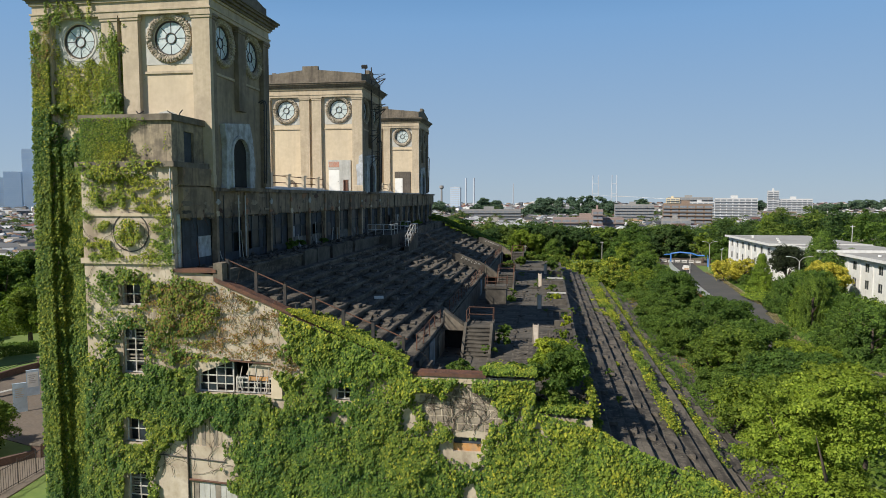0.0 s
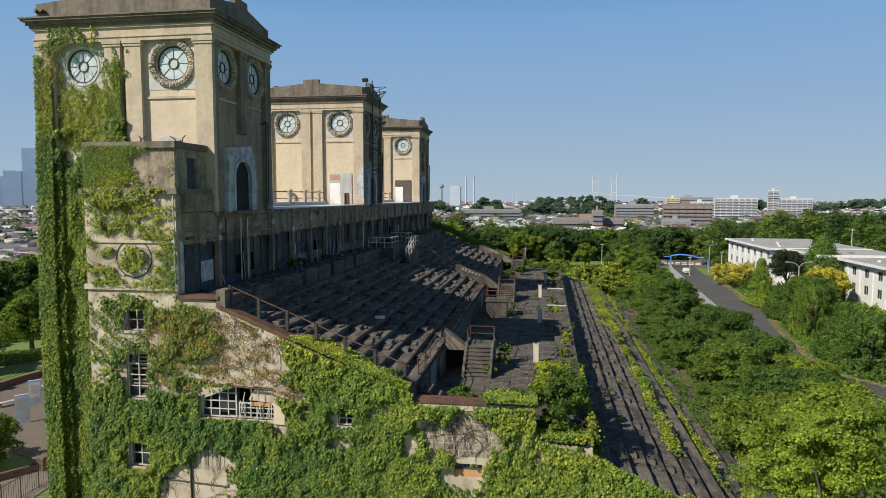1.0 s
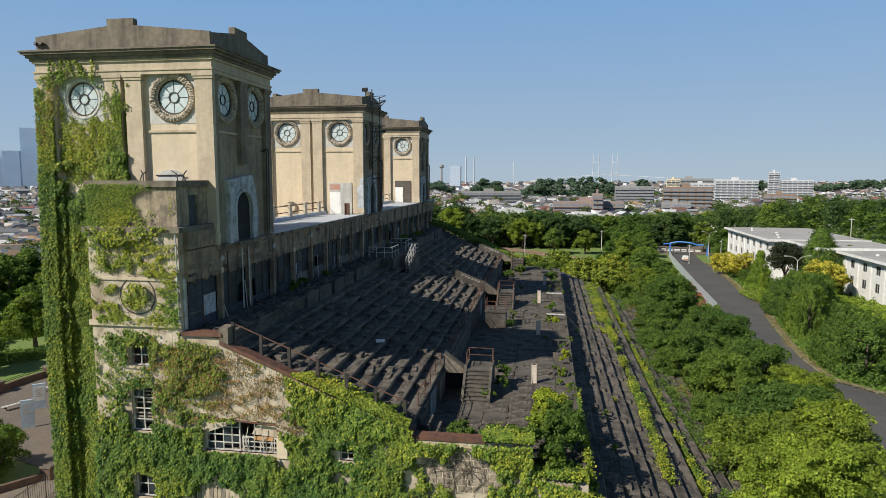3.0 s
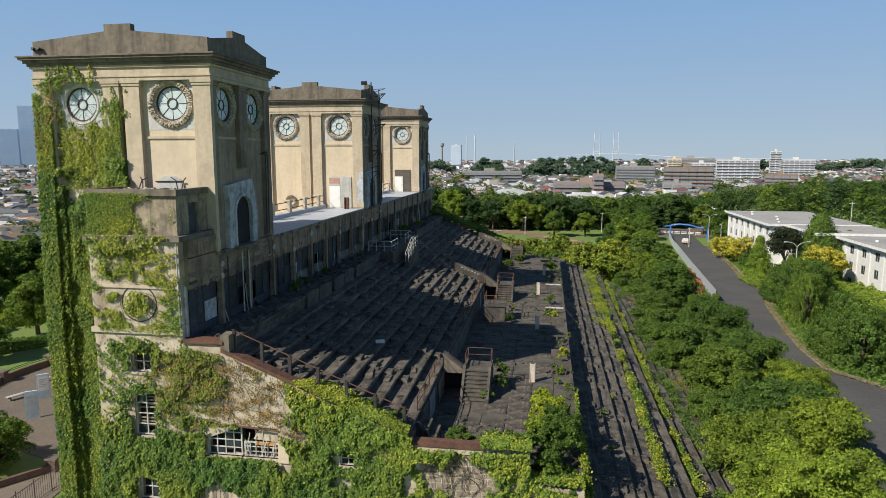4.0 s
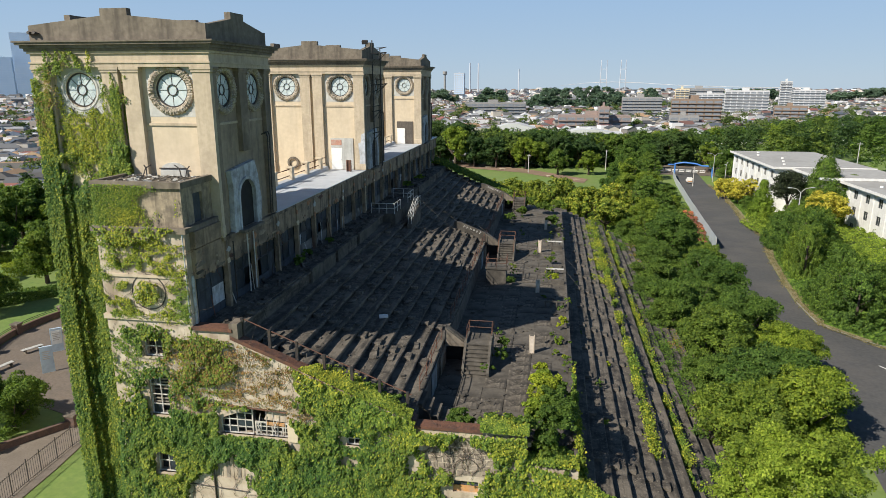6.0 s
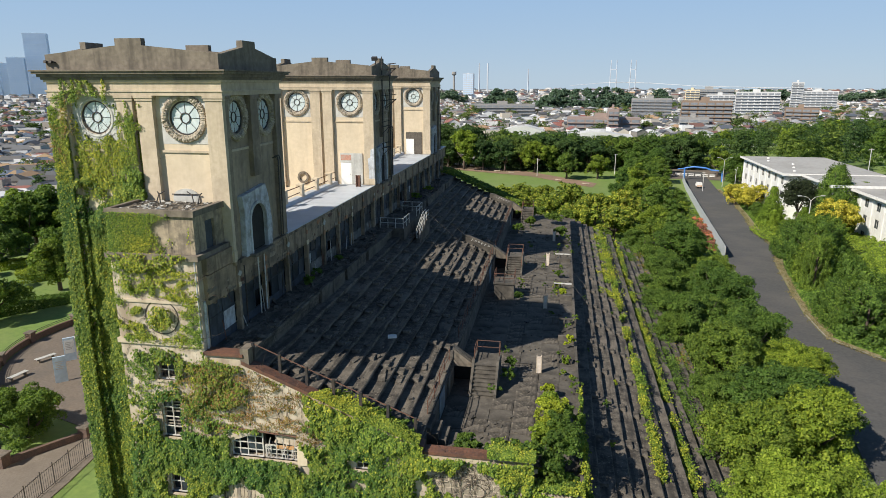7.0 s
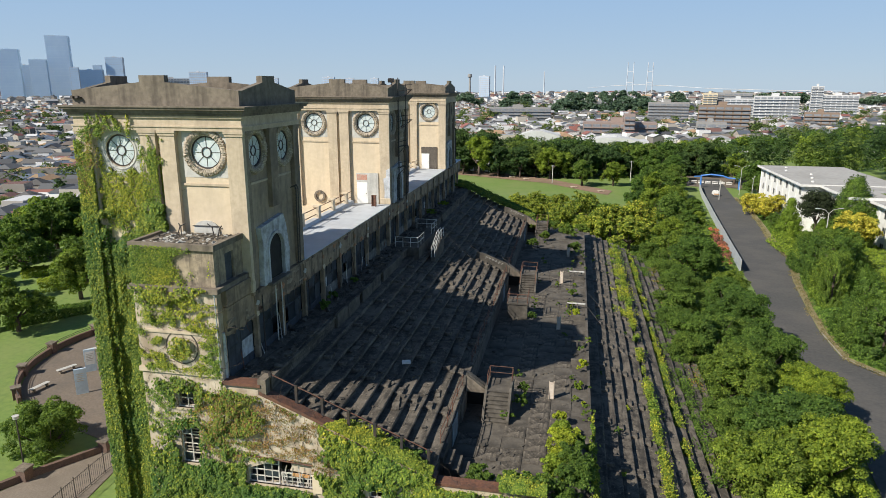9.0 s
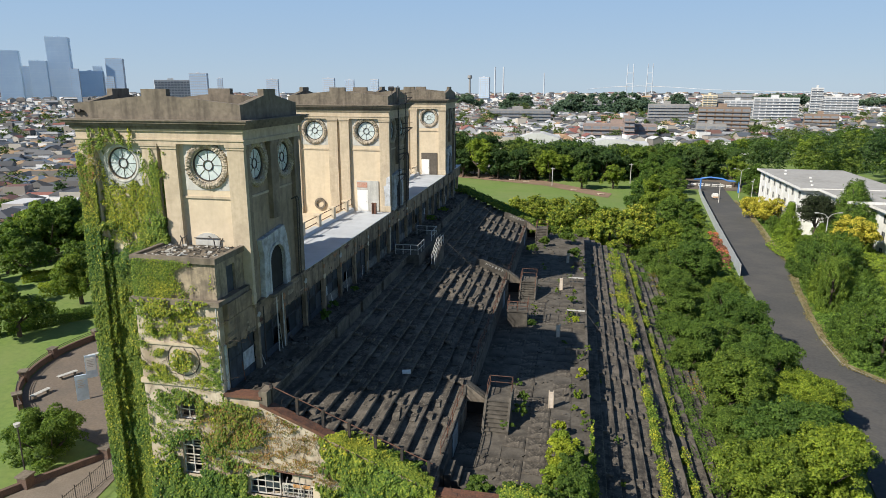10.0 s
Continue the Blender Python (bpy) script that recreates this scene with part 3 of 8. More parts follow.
def wall_strips(g, profile, holes, y0, y1, z_low):
    """A wall in the x-z plane with a top that follows profile and rectangular holes (x0, x1, z0, z1)."""
    xs = sorted({p[0] for p in profile} | {v for h in holes for v in h[:2]})
    zs = sorted({z_low} | {v for h in holes for v in h[2:]}) + [99.0]
    px, pz = [p[0] for p in profile], [p[1] for p in profile]
    for a, b in zip(xs, xs[1:]):
        if b - a < 1e-4:
            continue
        za, zb = float(np.interp(a, px, pz)), float(np.interp(b, px, pz))
        for lo, hi in zip(zs, zs[1:]):
            if lo >= max(za, zb) or any(h[0] < (a + b) / 2 < h[1] and h[2] <= lo < h[3] for h in holes):
                continue
            g.prism([(a, min(lo, za)), (b, min(lo, zb)), (b, min(hi, zb)), (a, min(hi, za))], "y", y0, y1)
    g.weld = True


W_COL = [(-19.72, -18.58, z0, z1) for z0, z1 in ((16.08, 17.12), (12.8, 15.0), (9.4, 10.65), (6.3, 8.0), (3.2, 4.5), (0.8, 2.4))]
W_BIG = (-15.9, -12.25, 12.05, 13.6)
W_BOARD = (-16.45, -14.6, 9.4, 10.7)
W_CROSS = (-9.15, -8.4, 11.98, 12.65)
W_LOUVRE = (-3.75, -2.5, 9.9, 10.55)
W_LOW = (-16.3, -13.0, 5.4, 7.6)
g = Geo()
wall_strips(g, [(-21.6, 22.6), (-16.9, 22.6)], [h for h in W_COL], FY, FY + 0.45, -0.5)
part("front_wall", g, OLDWALL, stand, "ivy-grown pale plaster wall with small windows")
g = Geo()
wall_strips(g, [(-16.9, 17.75), (-14.9, 17.6), (-14.8, 17.25), (-5.7, 13.55), (-5.6, 13.3), (-0.2, 13.3)], [W_BIG, W_BOARD, W_CROSS, W_LOUVRE, W_LOW], FY, FY + 0.45, -0.5)
part("front_wall", g, OLDWALL, stand, "ivy-grown pale plaster wall under the sloping tiers")
g = Geo()
wall_strips(g, [(-0.2, 11.75), (2.3, 11.6), (2.32, 10.75), (12.8, 6.5)], [], FY, FY + 0.4, -0.5)
part("front_wall", g, OLDWALL, stand, "low end wall of the lower tiers")
g = Geo()
g.box(-21.6, -21.2, FY + 0.45, 31.0, -0.5, 22.6).box(-17.3, -16.9, FY + 0.45, 31.2, 17.7, 22.6)
part("side_wall", g, OLDWALL, stand)
# ledges and copings
for x0, x1, y0, y1, z0, z1, m, lab in ((-21.75, -16.7, 27.7, 31.0, 22.6, 22.85, CORNICE, "mossy projecting ledge"), (-21.7, -16.85, 27.78, 28.0, 18.05, 18.3, TRIM, "stone string course"),
                                       (-21.65, -16.9, 27.82, 27.95, 20.3, 20.45, TRIM, ""), (-16.92, -14.8, 27.75, 28.5, 17.7, 17.86, RUST, "rusty metal coping"),
                                       (-5.6, -2.3, 27.75, 28.45, 13.3, 13.45, RUST, "rusty metal coping")):
    g = Geo()
    g.box(x0, x1, y0, y1, z0, z1)
    part("coping" if m is RUST else "ledge", g, m, stand, lab)
g = Geo()
g.prism([(-14.9, 17.5), (-5.6, 13.72), (-5.6, 13.58), (-14.9, 17.3)], "y", 27.78, 28.4)
part("coping", g, RUST, stand, "sloping rusty metal coping")
g = Geo()
g.box(-14.95, -14.5, 27.8, 28.6, 17.3, 18.15)
part("pier", g, CORNICE, stand)

g = Geo()
g.box(-5.6, -2.3, 27.82, 27.9, 13.0, 13.28)
part("ledge", g, TRIM, stand, "pale plaster band under the coping")
# broken steps at the foot of the tiers
for k in range(4):
    g = Geo()
    g.box(-6.1 + 0.42 * k, -5.72 + 0.42 * k, 30.2, 31.7, 11.9, 13.35 - 0.33 * k)
    part("broken_step", g, DECK, stand)

# penthouse box in front of the first tower
g = Geo()
bx0, bx1, by0, by1 = -21.55, -17.0, 28.1, 30.95
wall_strips(g, [(bx0, 24.75), (bx1, 24.75)], [], by0, by0 + 0.3, 22.85)
g.box(bx0, bx0 + 0.3, by0 + 0.3, by1, 22.85, 24.75)
g.box(bx1 - 0.3, bx1, by0 + 0.3, 29.15, 22.85, 24.75).box(bx1 - 0.3, bx1, 30.05, by1, 22.85, 24.75).box(bx1 - 0.3, bx1, 29.15, 30.05, 24.35, 24.75)
part("penthouse_wall", g, STUCCO_WORN, stand, "stained plaster box house on the roof")
g = Geo()
g.box(bx0 - 0.12, bx1 + 0.12, by0 - 0.15, by1, 24.75, 24.92)
g.box(bx0 - 0.12, bx1 + 0.12, by0 - 0.15, by0 + 0.1, 24.92, 25.05).box(bx1 - 0.13, bx1 + 0.12, by0 + 0.1, by1, 24.92, 25.05).box(bx0 - 0.12, bx0 + 0.1, by0 + 0.1, by1, 24.92, 25.05)
part("penthouse_roof", g, CORNICE, stand, "flat roof with a low kerb and debris")
g = Geo()
g.box(bx1 - 0.2, bx1 - 0.12, 29.2, 30.0, 22.85, 24.35)
part("penthouse_door", g, BOARD, stand, "weathered grey door")

# top storey along the stand: band, posts, glazing
FX, Y0, Y1 = -16.9, 28.35, 97.5
g = Geo()
g.box(FX, FX + 0.25, Y0, Y1, 20.2, 21.69).box(FX + 0.25, FX + 0.4, 31.0, Y1, 21.5, 21.69)
part("fascia", g, GRIME, stand, "stained ochre fascia of the top storey")
g = Geo()
g.box(FX - 0.3, FX + 0.3, Y0, 31.0, 21.75, 22.6)
part("fascia", g, GRIME, stand, "dark stained upper band")
APRON = weathered("sooty_grey_plaster", (0.13, 0.125, 0.115), (0.24, 0.23, 0.21), (0.05, 0.047, 0.043), 1.2, 3.0, 0.6, 0.7)
ribs = list(np.arange(31.4, 97, 3.35))
for k, y in enumerate(ribs):
    g = Geo()
    g.box(FX + 0.05, FX + 0.34, y - 0.12, y + 0.12, 17.75, 20.2).box(FX + 0.25, FX + 0.33, y - 0.13, y + 0.13, 20.2, 21.55)
    part("post", g, GRIME, stand)
rng = random.Random(5)
for k, (a, b) in enumerate(zip([28.35] + ribs, ribs + [Y1])):
    a, b = a + 0.17, b - 0.17
    n = max(2, int((b - a) / 1.0))
    for i in range(n):
        p0, p1 = a + (b - a) * i / n, a + (b - a) * (i + 1) / n
        fr = Geo()
        fr.box(FX - 0.02, FX + 0.06, p0, p1, 17.72, 18.5 if k > 2 and k % 3 else 18.2)
        win = part("window", fr, APRON if k > 2 and k % 3 else BOARD, stand)
        for name, q0, z0, z1 in (("rail", p1, 19.25, 19.32), ("rail", p1, 20.1, 20.2), ("mullion", p0 + 0.05, 18.2, 20.1)):
            bar = Geo()
            bar.box(FX - 0.02, FX + 0.06 - (0.004 if name == "rail" else 0), p0, q0, z0, z1)
            part(name, bar, BOARD, win)
        pane = Geo()
        pane.box(FX, FX + 0.02, p0 + 0.05, p1, 18.2, 19.25)
        roll = rng.random()
        if roll < 0.8:
            part("pane", pane, DARKGLASS if roll < 0.5 else BOARD if roll < 0.775 else WHITEWASH, win)
        pane = Geo()
        pane.box(FX, FX + 0.02, p0 + 0.05, p1, 19.32, 20.1)
        part("pane", pane, DARKGLASS if rng.random() < 0.7 else BOARD, win)
# One near-black sheet replaces the corridor's shade.
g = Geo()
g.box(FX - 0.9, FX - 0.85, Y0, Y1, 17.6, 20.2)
part("interior", g, DARKIN, stand, "near-black sheet standing in for the unlit corridor")

# roof terrace between the towers
for a, b in ((38.0, 58.35), (65.4, 85.3), (92.35, 97.5)):
    g = Geo()
    g.box(-20.6, FX + 0.42, a, b, 21.692, TERRACE)
    part("terrace", g, ROOF, stand, "pale grey-coated roof terrace")
    g = Geo()
    g.prism([(-20.6, TERRACE), (-20.05, TERRACE), (-20.15, TERRACE + 0.28), (-20.5, TERRACE + 0.32), (-20.6, TERRACE + 0.32)], "y", a, b)
    part("kerb", g, ROOF, stand)
    y = b - 1.75
    last = None
    while y > a:
        p = Geo()
        p.box(-20.58, -20.12, y - 0.25, y + 0.25, TERRACE + 0.2, TERRACE + 1.2).box(-20.64, -20.06, y - 0.31, y + 0.31, TERRACE + 1.2, TERRACE + 1.3)
        part("rail_pier", p, STUCCO, stand, "square ochre rail pier")
        for z in (0.6, 1.12):
            r = Geo()
            r.tube((-20.35, y + 0.25, TERRACE + z), (-20.35, min(y + 3.15, b), TERRACE + z), 0.035)
            part("railing", r, RUST, stand)
        y -= 3.4
# lower back wing behind the terrace
g = Geo()
g.box(-26.2, -20.6, 38.0, 97, -0.5, 21.3)
part("back_wing", g, STUCCO, stand)

# ---- seating tiers ----
TREAD, RISE = 0.9, 0.372
YA, YB = 28.35, 97.0


def worn_tier(name, x0, x1, ya, yb, z0, z1, seed, mat=None):
    """A long step with worn, uneven edges."""
    rng = random.Random(seed)
    g = Geo()
    n = max(2, int((yb - ya) / 0.7))
    for i in range(n + 1):
        y = ya + (yb - ya) * i / n
        j = lambda s: rng.uniform(-s, s)
        chip = 0.05 if rng.random() < 0.06 else 0.0
        g.v += [(x0, y, z0), (x0, y, z1 + j(0.012)), (x1 - 0.04 + j(0.012) - chip, y, z1 + j(0.012)), (x1 + j(0.012) - chip * 0.5, y, z1 - 0.035 - chip + j(0.01)),
                (x1 + j(0.008), y, z1 - 0.13), (x1 - 0.11, y, z1 - 0.15), (x1 - 0.11, y, z0)]
    for i in range(n):
        k = i * 7
        g.f += [(k + a, k + a + 1, k + 7 + a + 1, k + 7 + a) for a in range(6)]
    g.f += [tuple(range(7)), tuple(n * 7 + a for a in range(7))[::-1]]
    return part(name, g, mat or TIER, stand)


for i in range(10):
    x1 = -5.9 - TREAD * i
    z1 = 13.6 + RISE * i
    worn_tier("tier", x1 - TREAD - 0.14, x1, YA, YB, z1 - RISE - 0.3, z1, 100 + i)
worn_tier("walkway", -16.9, -14.7, YA, YB, 16.6, 17.75, 99)
# half-steps up the aisles
aisles = [29.9, 34.6, 40.2, 45.5, 50.8, 55.6, 60.6, 66.0, 71.3, 76.6, 82.0, 87.2, 92.5]
block = Geo()
block.box(-0.24, 0.24, -0.36, 0.36, 0, RISE * 0.52)
block_mesh = mesh_of("half_step", block, TIER)
for y in aisles:
    for i in range(9):
        ob = new("half_step", block_mesh)
        ob.parent = stand
        ob.location = (-5.9 - TREAD * i - TREAD + 0.26, y + 0.15 * math.sin(i * 7 + y), 13.6 + RISE * i)
# concourse
g = Geo()
g.box(-5.92, 2.3, FY + 0.45, 97.0, 11.3, 11.9)
part("concourse", g, DECK, stand, "cracked grey concrete concourse")
g = Geo()
g.box(2.1, 2.3, FY + 0.45, 97.0, 11.9, 12.0)
part("kerb", g, DECK, stand)
g = Geo()
g.box(-6.3, -5.9, YA, 97.0, 11.3, 13.3)
part("retaining_wall", g, DECK, stand)
g = Geo()
g.box(2.0, 2.3, FY + 0.4, 97.0, 6.0, 11.3)
part("retaining_wall", g, CORNICE, stand)
# lower tiers
for i in range(12):
    x0 = 2.3 + TREAD * i
    z1 = 10.75 - RISE * i - (0.35 if i > 6 else 0)
    worn_tier("lower_tier", x0 - 0.14, x0 + TREAD + 0.02, FY + 0.4, 100.0, z1 - RISE - 0.6, z1, 200 + i, TIER)
for y in [31.5 + 4.9 * k for k in range(13)]:
    for i in range(1, 6):
        ob = new("half_step", block_mesh)
        ob.parent = stand
        ob.location = (2.3 + TREAD * i + 0.26, y + 0.2 * math.sin(i * 5 + y), 10.75 - RISE * i)


# portals with a stair beside each
SLATEBOARD = weathered("blue_grey_board", (0.16, 0.2, 0.23), (0.24, 0.29, 0.32), (0.1, 0.1, 0.1), 1.2, 4, 0.4, 0.5, 0.7)


def portal(ys, cut_in):
    """A doorway under a sloping gable at the foot of the tiers, and a stair up beside it."""
    g = Geo()
    g.prism([(-5.88, 13.15), (-4.48, 13.15), (-4.48, 13.3), (-5.88, 14.35)], "y", ys + 1.6, ys + 1.8)
    part("gable", g, CORNICE, stand, "sloping concrete gable over a doorway")
    g = Geo()
    g.prism([(-5.88, 14.2), (-4.4, 13.2), (-4.4, 13.34), (-5.88, 14.38)], "y", ys + 1.82, ys + 2.3)
    part("portal_roof", g, TIER, stand)
    # The passage ends at a panel that is painted shade-black.
    g = Geo()
    g.box(-5.88, -4.62, ys + 2.3, ys + 2.36, 11.92, 13.19)
    part("doorway", g, DARKIN, stand, "near-black panel painted as the doorway's shade")
    g = Geo()
    g.box(-5.888, -5.83, ys - 3.3, ys - 1.7, 11.92, 13.35)
    part("board", g, SLATEBOARD, stand, "blue-grey board leaning on the wall")
    g = Geo()
    g.box(-5.888, -5.8, ys - 0.4, ys + 1.6, 11.91, 13.2)
    part("jamb", g, CORNICE, stand)
    if cut_in:
        g = Geo()
        g.prism([(-9.3, 14.8), (-5.92, 13.4), (-5.92, 14.45), (-8.6, 15.5), (-9.3, 15.6)], "y", ys + 1.6, ys + 1.85)
        part("cross_wall", g, DECK, stand, "concrete cross wall cut into the tiers")
        for k in range(6):
            g = Geo()
            x = -8.3 + 0.34 * k
            z = 14.95 - 0.36 * 0.34 * k
            g.path([(x, ys + 1.58, z), (x + 0.1, ys + 1.58, z + 0.22), (x + 0.2, ys + 1.58, z + 0.05)], 0.018, 4)
            part("painted_mark", g, WHITE, stand)
    for k in range(8):
        s = Geo()
        s.box(-4.44, -3.02, ys + 0.215 * k, ys + 1.72, 11.9 + 0.19 * k, 11.9 + 0.19 * (k + 1) - 0.06).box(-4.44, -3.02, ys + 0.215 * k - 0.05, ys + 1.72, 11.9 + 0.19 * (k + 1) - 0.06, 11.9 + 0.19 * (k + 1))
        part("stair_step", s, DECK, stand)
    s = Geo()
    s.box(-4.44, -3.02, ys + 1.72, ys + 3.45, 11.9, 13.42)
    part("landing", s, DECK, stand)
    for x0 in (-4.6, -3.02):
        s = Geo()
        s.prism([(ys - 0.08, 11.9), (ys + 3.45, 11.9), (ys + 3.45, 13.55), (ys + 1.7, 13.62), (ys - 0.08, 12.15)], "x", x0, x0 + 0.16)
        part("cheek_wall", s, DECK, stand)
    for z in (13.85, 14.3):
        r = Geo()
        r.path([(-4.5, ys + 1.9, z), (-4.5, ys + 3.4, z), (-2.95, ys + 3.4, z), (-2.95, ys + 2.7, z)], 0.028)
        part("railing", r, RUST, stand, "bent rusty railing")
    for x, y in ((-4.5, ys + 1.9), (-4.5, ys + 3.4), (-2.95, ys + 3.4), (-2.95, ys + 2.7)):
        r = Geo()
        r.tube((x, y, 13.3), (x + 0.03, y, 14.33), 0.03)
        part("rail_post", r, RUST, stand)
    for x in (-4.52, -2.94):
        if cut_in:
            r = Geo()
            r.path([(x, ys, 12.9), (x, ys + 1.7, 14.3)], 0.03)
            part("railing", r, RUST, stand, "rusty stair railing")


for ys, cut_in in ((37.0, False), (64.3, True), (91.0, True)):
    portal(ys, cut_in)
# raised landing with rusty rails before the second portal
g = Geo()
g.box(-4.95, -3.15, 56.5, 58.4, 11.9, 13.25).box(-5.03, -3.07, 56.42, 58.48, 13.25, 13.4)
part("landing", g, DECK, stand, "rust-streaked concrete landing box")
for z in (13.85, 14.25):
    r = Geo()
    r.path([(-4.95, 58.4, z), (-4.95, 56.5, z), (-3.15, 56.5, z), (-3.15, 58.4, z)], 0.03)
    part("railing", r, RUST, stand, "rusty railing of the landing box")
for x, y in ((-4.95, 58.4), (-4.95, 56.5), (-4.05, 56.5), (-3.15, 56.5), (-3.15, 58.4)):
    r = Geo()
    r.tube((x, y, 13.35), (x, y, 14.28), 0.03)
    part("rail_post", r, RUST, stand)


# ---- ivy ----
def ivy(name, pts_fn, count, size, material, label, seed, normal=(0, -0.8, 0.62), kind="stuff"):
    rng = np.random.default_rng(seed)
    pos = pts_fn(rng, count)
    nrm = np.array(normal) + rng.normal(size=pos.shape) * 0.27
    sz = size * rng.uniform(0.65, 1.35, len(pos)) * np.where((pos[:, 1] < 28.2) & (pos[:, 2] > 17.8) & (pos[:, 0] < -16), 0.76, 1.0)
    ob = new(name, quads_mesh(name, leaf_quads(pos, nrm, sz, rng, 0.75), material))
    return tagged(ob, label, "climbing plant", kind=kind)


def noise_grid(seed, freq):
    """A cheap smooth random field of two variables."""
    r = np.random.default_rng(seed)
    tab = r.random((64, 64))

    def f(a, b):
        a, b = np.asarray(a) * freq + 1000, np.asarray(b) * freq + 1000
        i, j = np.floor(a).astype(int), np.floor(b).astype(int)
        u, v = a - i, b - j
        u, v = u * u * (3 - 2 * u), v * v * (3 - 2 * v)
        g = lambda p, q: tab[p % 64, q % 64]
        return (g(i, j) * (1 - u) + g(i + 1, j) * u) * (1 - v) + (g(i, j + 1) * (1 - u) + g(i + 1, j + 1) * u) * v
    return f


n1, n2, n3 = noise_grid(1, 0.55), noise_grid(2, 1.7), noise_grid(3, 5.0)


def blob(x, z, cx, cz, rx, rz):
    return np.clip(1.5 - np.hypot((x - cx) / rx, (z - cz) / rz), 0, 1)


def front_cover(x, z):
    """How thickly the ivy lies on the front wall, 0 to 1."""
    top = np.interp(x, [-21.7, -16.9, -16.88, -14.9, -5.6, -5.5, -0.2, -0.1, 2.3, 12.8], [22.9, 22.9, 17.6, 17.2, 13.75, 13.25, 13.3, 11.9, 11.4, 6.8])
    xo, zo = x, z
    x = xo + (n2(xo * 0.7, zo * 0.7) - 0.5) * 1.3 + (n3(xo, zo) - 0.5) * 0.5
    z = zo + (n2(xo * 0.7 + 20, zo * 0.7) - 0.5) * 1.1 + (n3(xo + 20, zo) - 0.5) * 0.4
    c = np.full_like(x, 1.0)
    c = np.where(z > 17.9, 0.16 - 0.14 * smooth(-19.5, -17.2, x) + 0.35 * smooth(21.9, 22.4, z) - 0.2 * blob(x, z, -18.0, 18.9, 0.9, 0.5) + 0.5 * (np.hypot(x + 19.1, z - 19.55) < 0.72) + 0.9 * (n2(x * 0.45 + 3, z * 1.5) - 0.5) + 0.9 * (n3(x * 0.35, z * 0.8 + 4) - 0.5), c)
    band = (z <= 17.9) & (z > 13.4) & (x < -10.5)
    c = np.where(band, 0.25 + 0.62 * smooth(-12.4, -11.0, x) + 0.5 * (n2(x * 0.5 + 7, z * 1.5) - 0.5) + 0.5 * blob(x, z, -16.5, 15.9, 1.3, 1.5), c)
    c -= 0.25 * blob(x, z, -15.0, 14.3, 2.0, 0.35) + 0.3 * blob(x, z, -13.4, 15.3, 1.4, 0.6)
    c += np.where((x < -18.3) & (z > 14.5) & (z <= 17.9), 0.42, 0)
    c -= 0.3 * blob(x, z, -20.4, 15.3, 0.6, 0.7) + 0.7 * blob(x, z, -13.0, 13.6, 1.6, 0.5) + 0.8 * blob(x, z, -12.2, 12.3, 0.5, 0.5)
    c -= 1.2 * blob(x, z, -16.2, 8.0, 1.7, 1.6) + 0.8 * blob(x, z, -14.6, 9.6, 0.9, 0.9) + 0.6 * blob(x, z, -15.2, 9.9, 0.8, 0.7) + 0.9 * blob(x, z, -15.6, 6.6, 1.3, 0.9) + 0.2 * blob(x, z, -18.9, 18.0, 2.5, 0.35)
    c -= 1.3 * blob(x, z, -3.5, 12.0, 1.7, 0.95) + 0.3 * blob(x, z, -0.9, 12.0, 0.5, 0.8) + 0.6 * blob(x, z, -3.1, 9.9, 0.9, 0.5) + 0.5 * blob(x, z, -2.7, 8.0, 0.8, 1.0) + 0.6 * blob(x, z, -8.9, 12.0, 0.7, 0.5)
    c += 0.5 * blob(x, z, -1.6, 12.9, 0.9, 0.45)
    x, z = xo, zo
    c -= np.where((x > -20.8) & (z > 17.5), 0.5 * (np.abs(z - 18.15) < 0.2) + 0.35 * (np.abs(z - 20.4) < 0.13), 0)
    rr = np.hypot(x + 19.1, z - 19.55)
    c = np.where((rr > 0.66) & (rr < 1.1), -1, np.where(rr <= 0.66, 1.0, c))
    for a, b, z0, z1 in W_COL + [W_BIG, W_CROSS, W_LOUVRE]:
        c = np.where((x > a - 0.03) & (x < b + 0.03) & (z > z0) & (z < z1), -1, c)
    c = c + (n1(x, z) - 0.5) * 0.8 + (n2(x, z) - 0.5) * 0.7
    c += (n3(x, z) - 0.5) * 0.3
    return np.where((z < top) & (z > -0.4), np.clip((c - 0.28) * 2.6, 0, 1), 0)


def front_pts(rng, count):
    x, z = rng.uniform(-21.65, 12.8, count), rng.uniform(-0.3, 23.0, count)
    cov = front_cover(x, z)
    k = rng.random(count) < cov
    x, z, cov = x[k], z[k], cov[k]
    bulge = 0.05 + cov * (0.06 + 0.4 * n1(x, z) ** 2 * smooth(-14, -9, x) + 0.26 * n2(x + 9, z) + 0.16 * n3(x + 5, z * 0.8))
    return np.stack([x, 27.88 - bulge * (1 - 0.5 * rng.random(len(x)) ** 2), z], 1)


def red_mask(p):
    x, z = p[:, 0], p[:, 2]
    return blob(x, z, -15.6, 15.6, 3.2, 1.7) + 0.25 * blob(x, z, -17, 20, 3, 3)


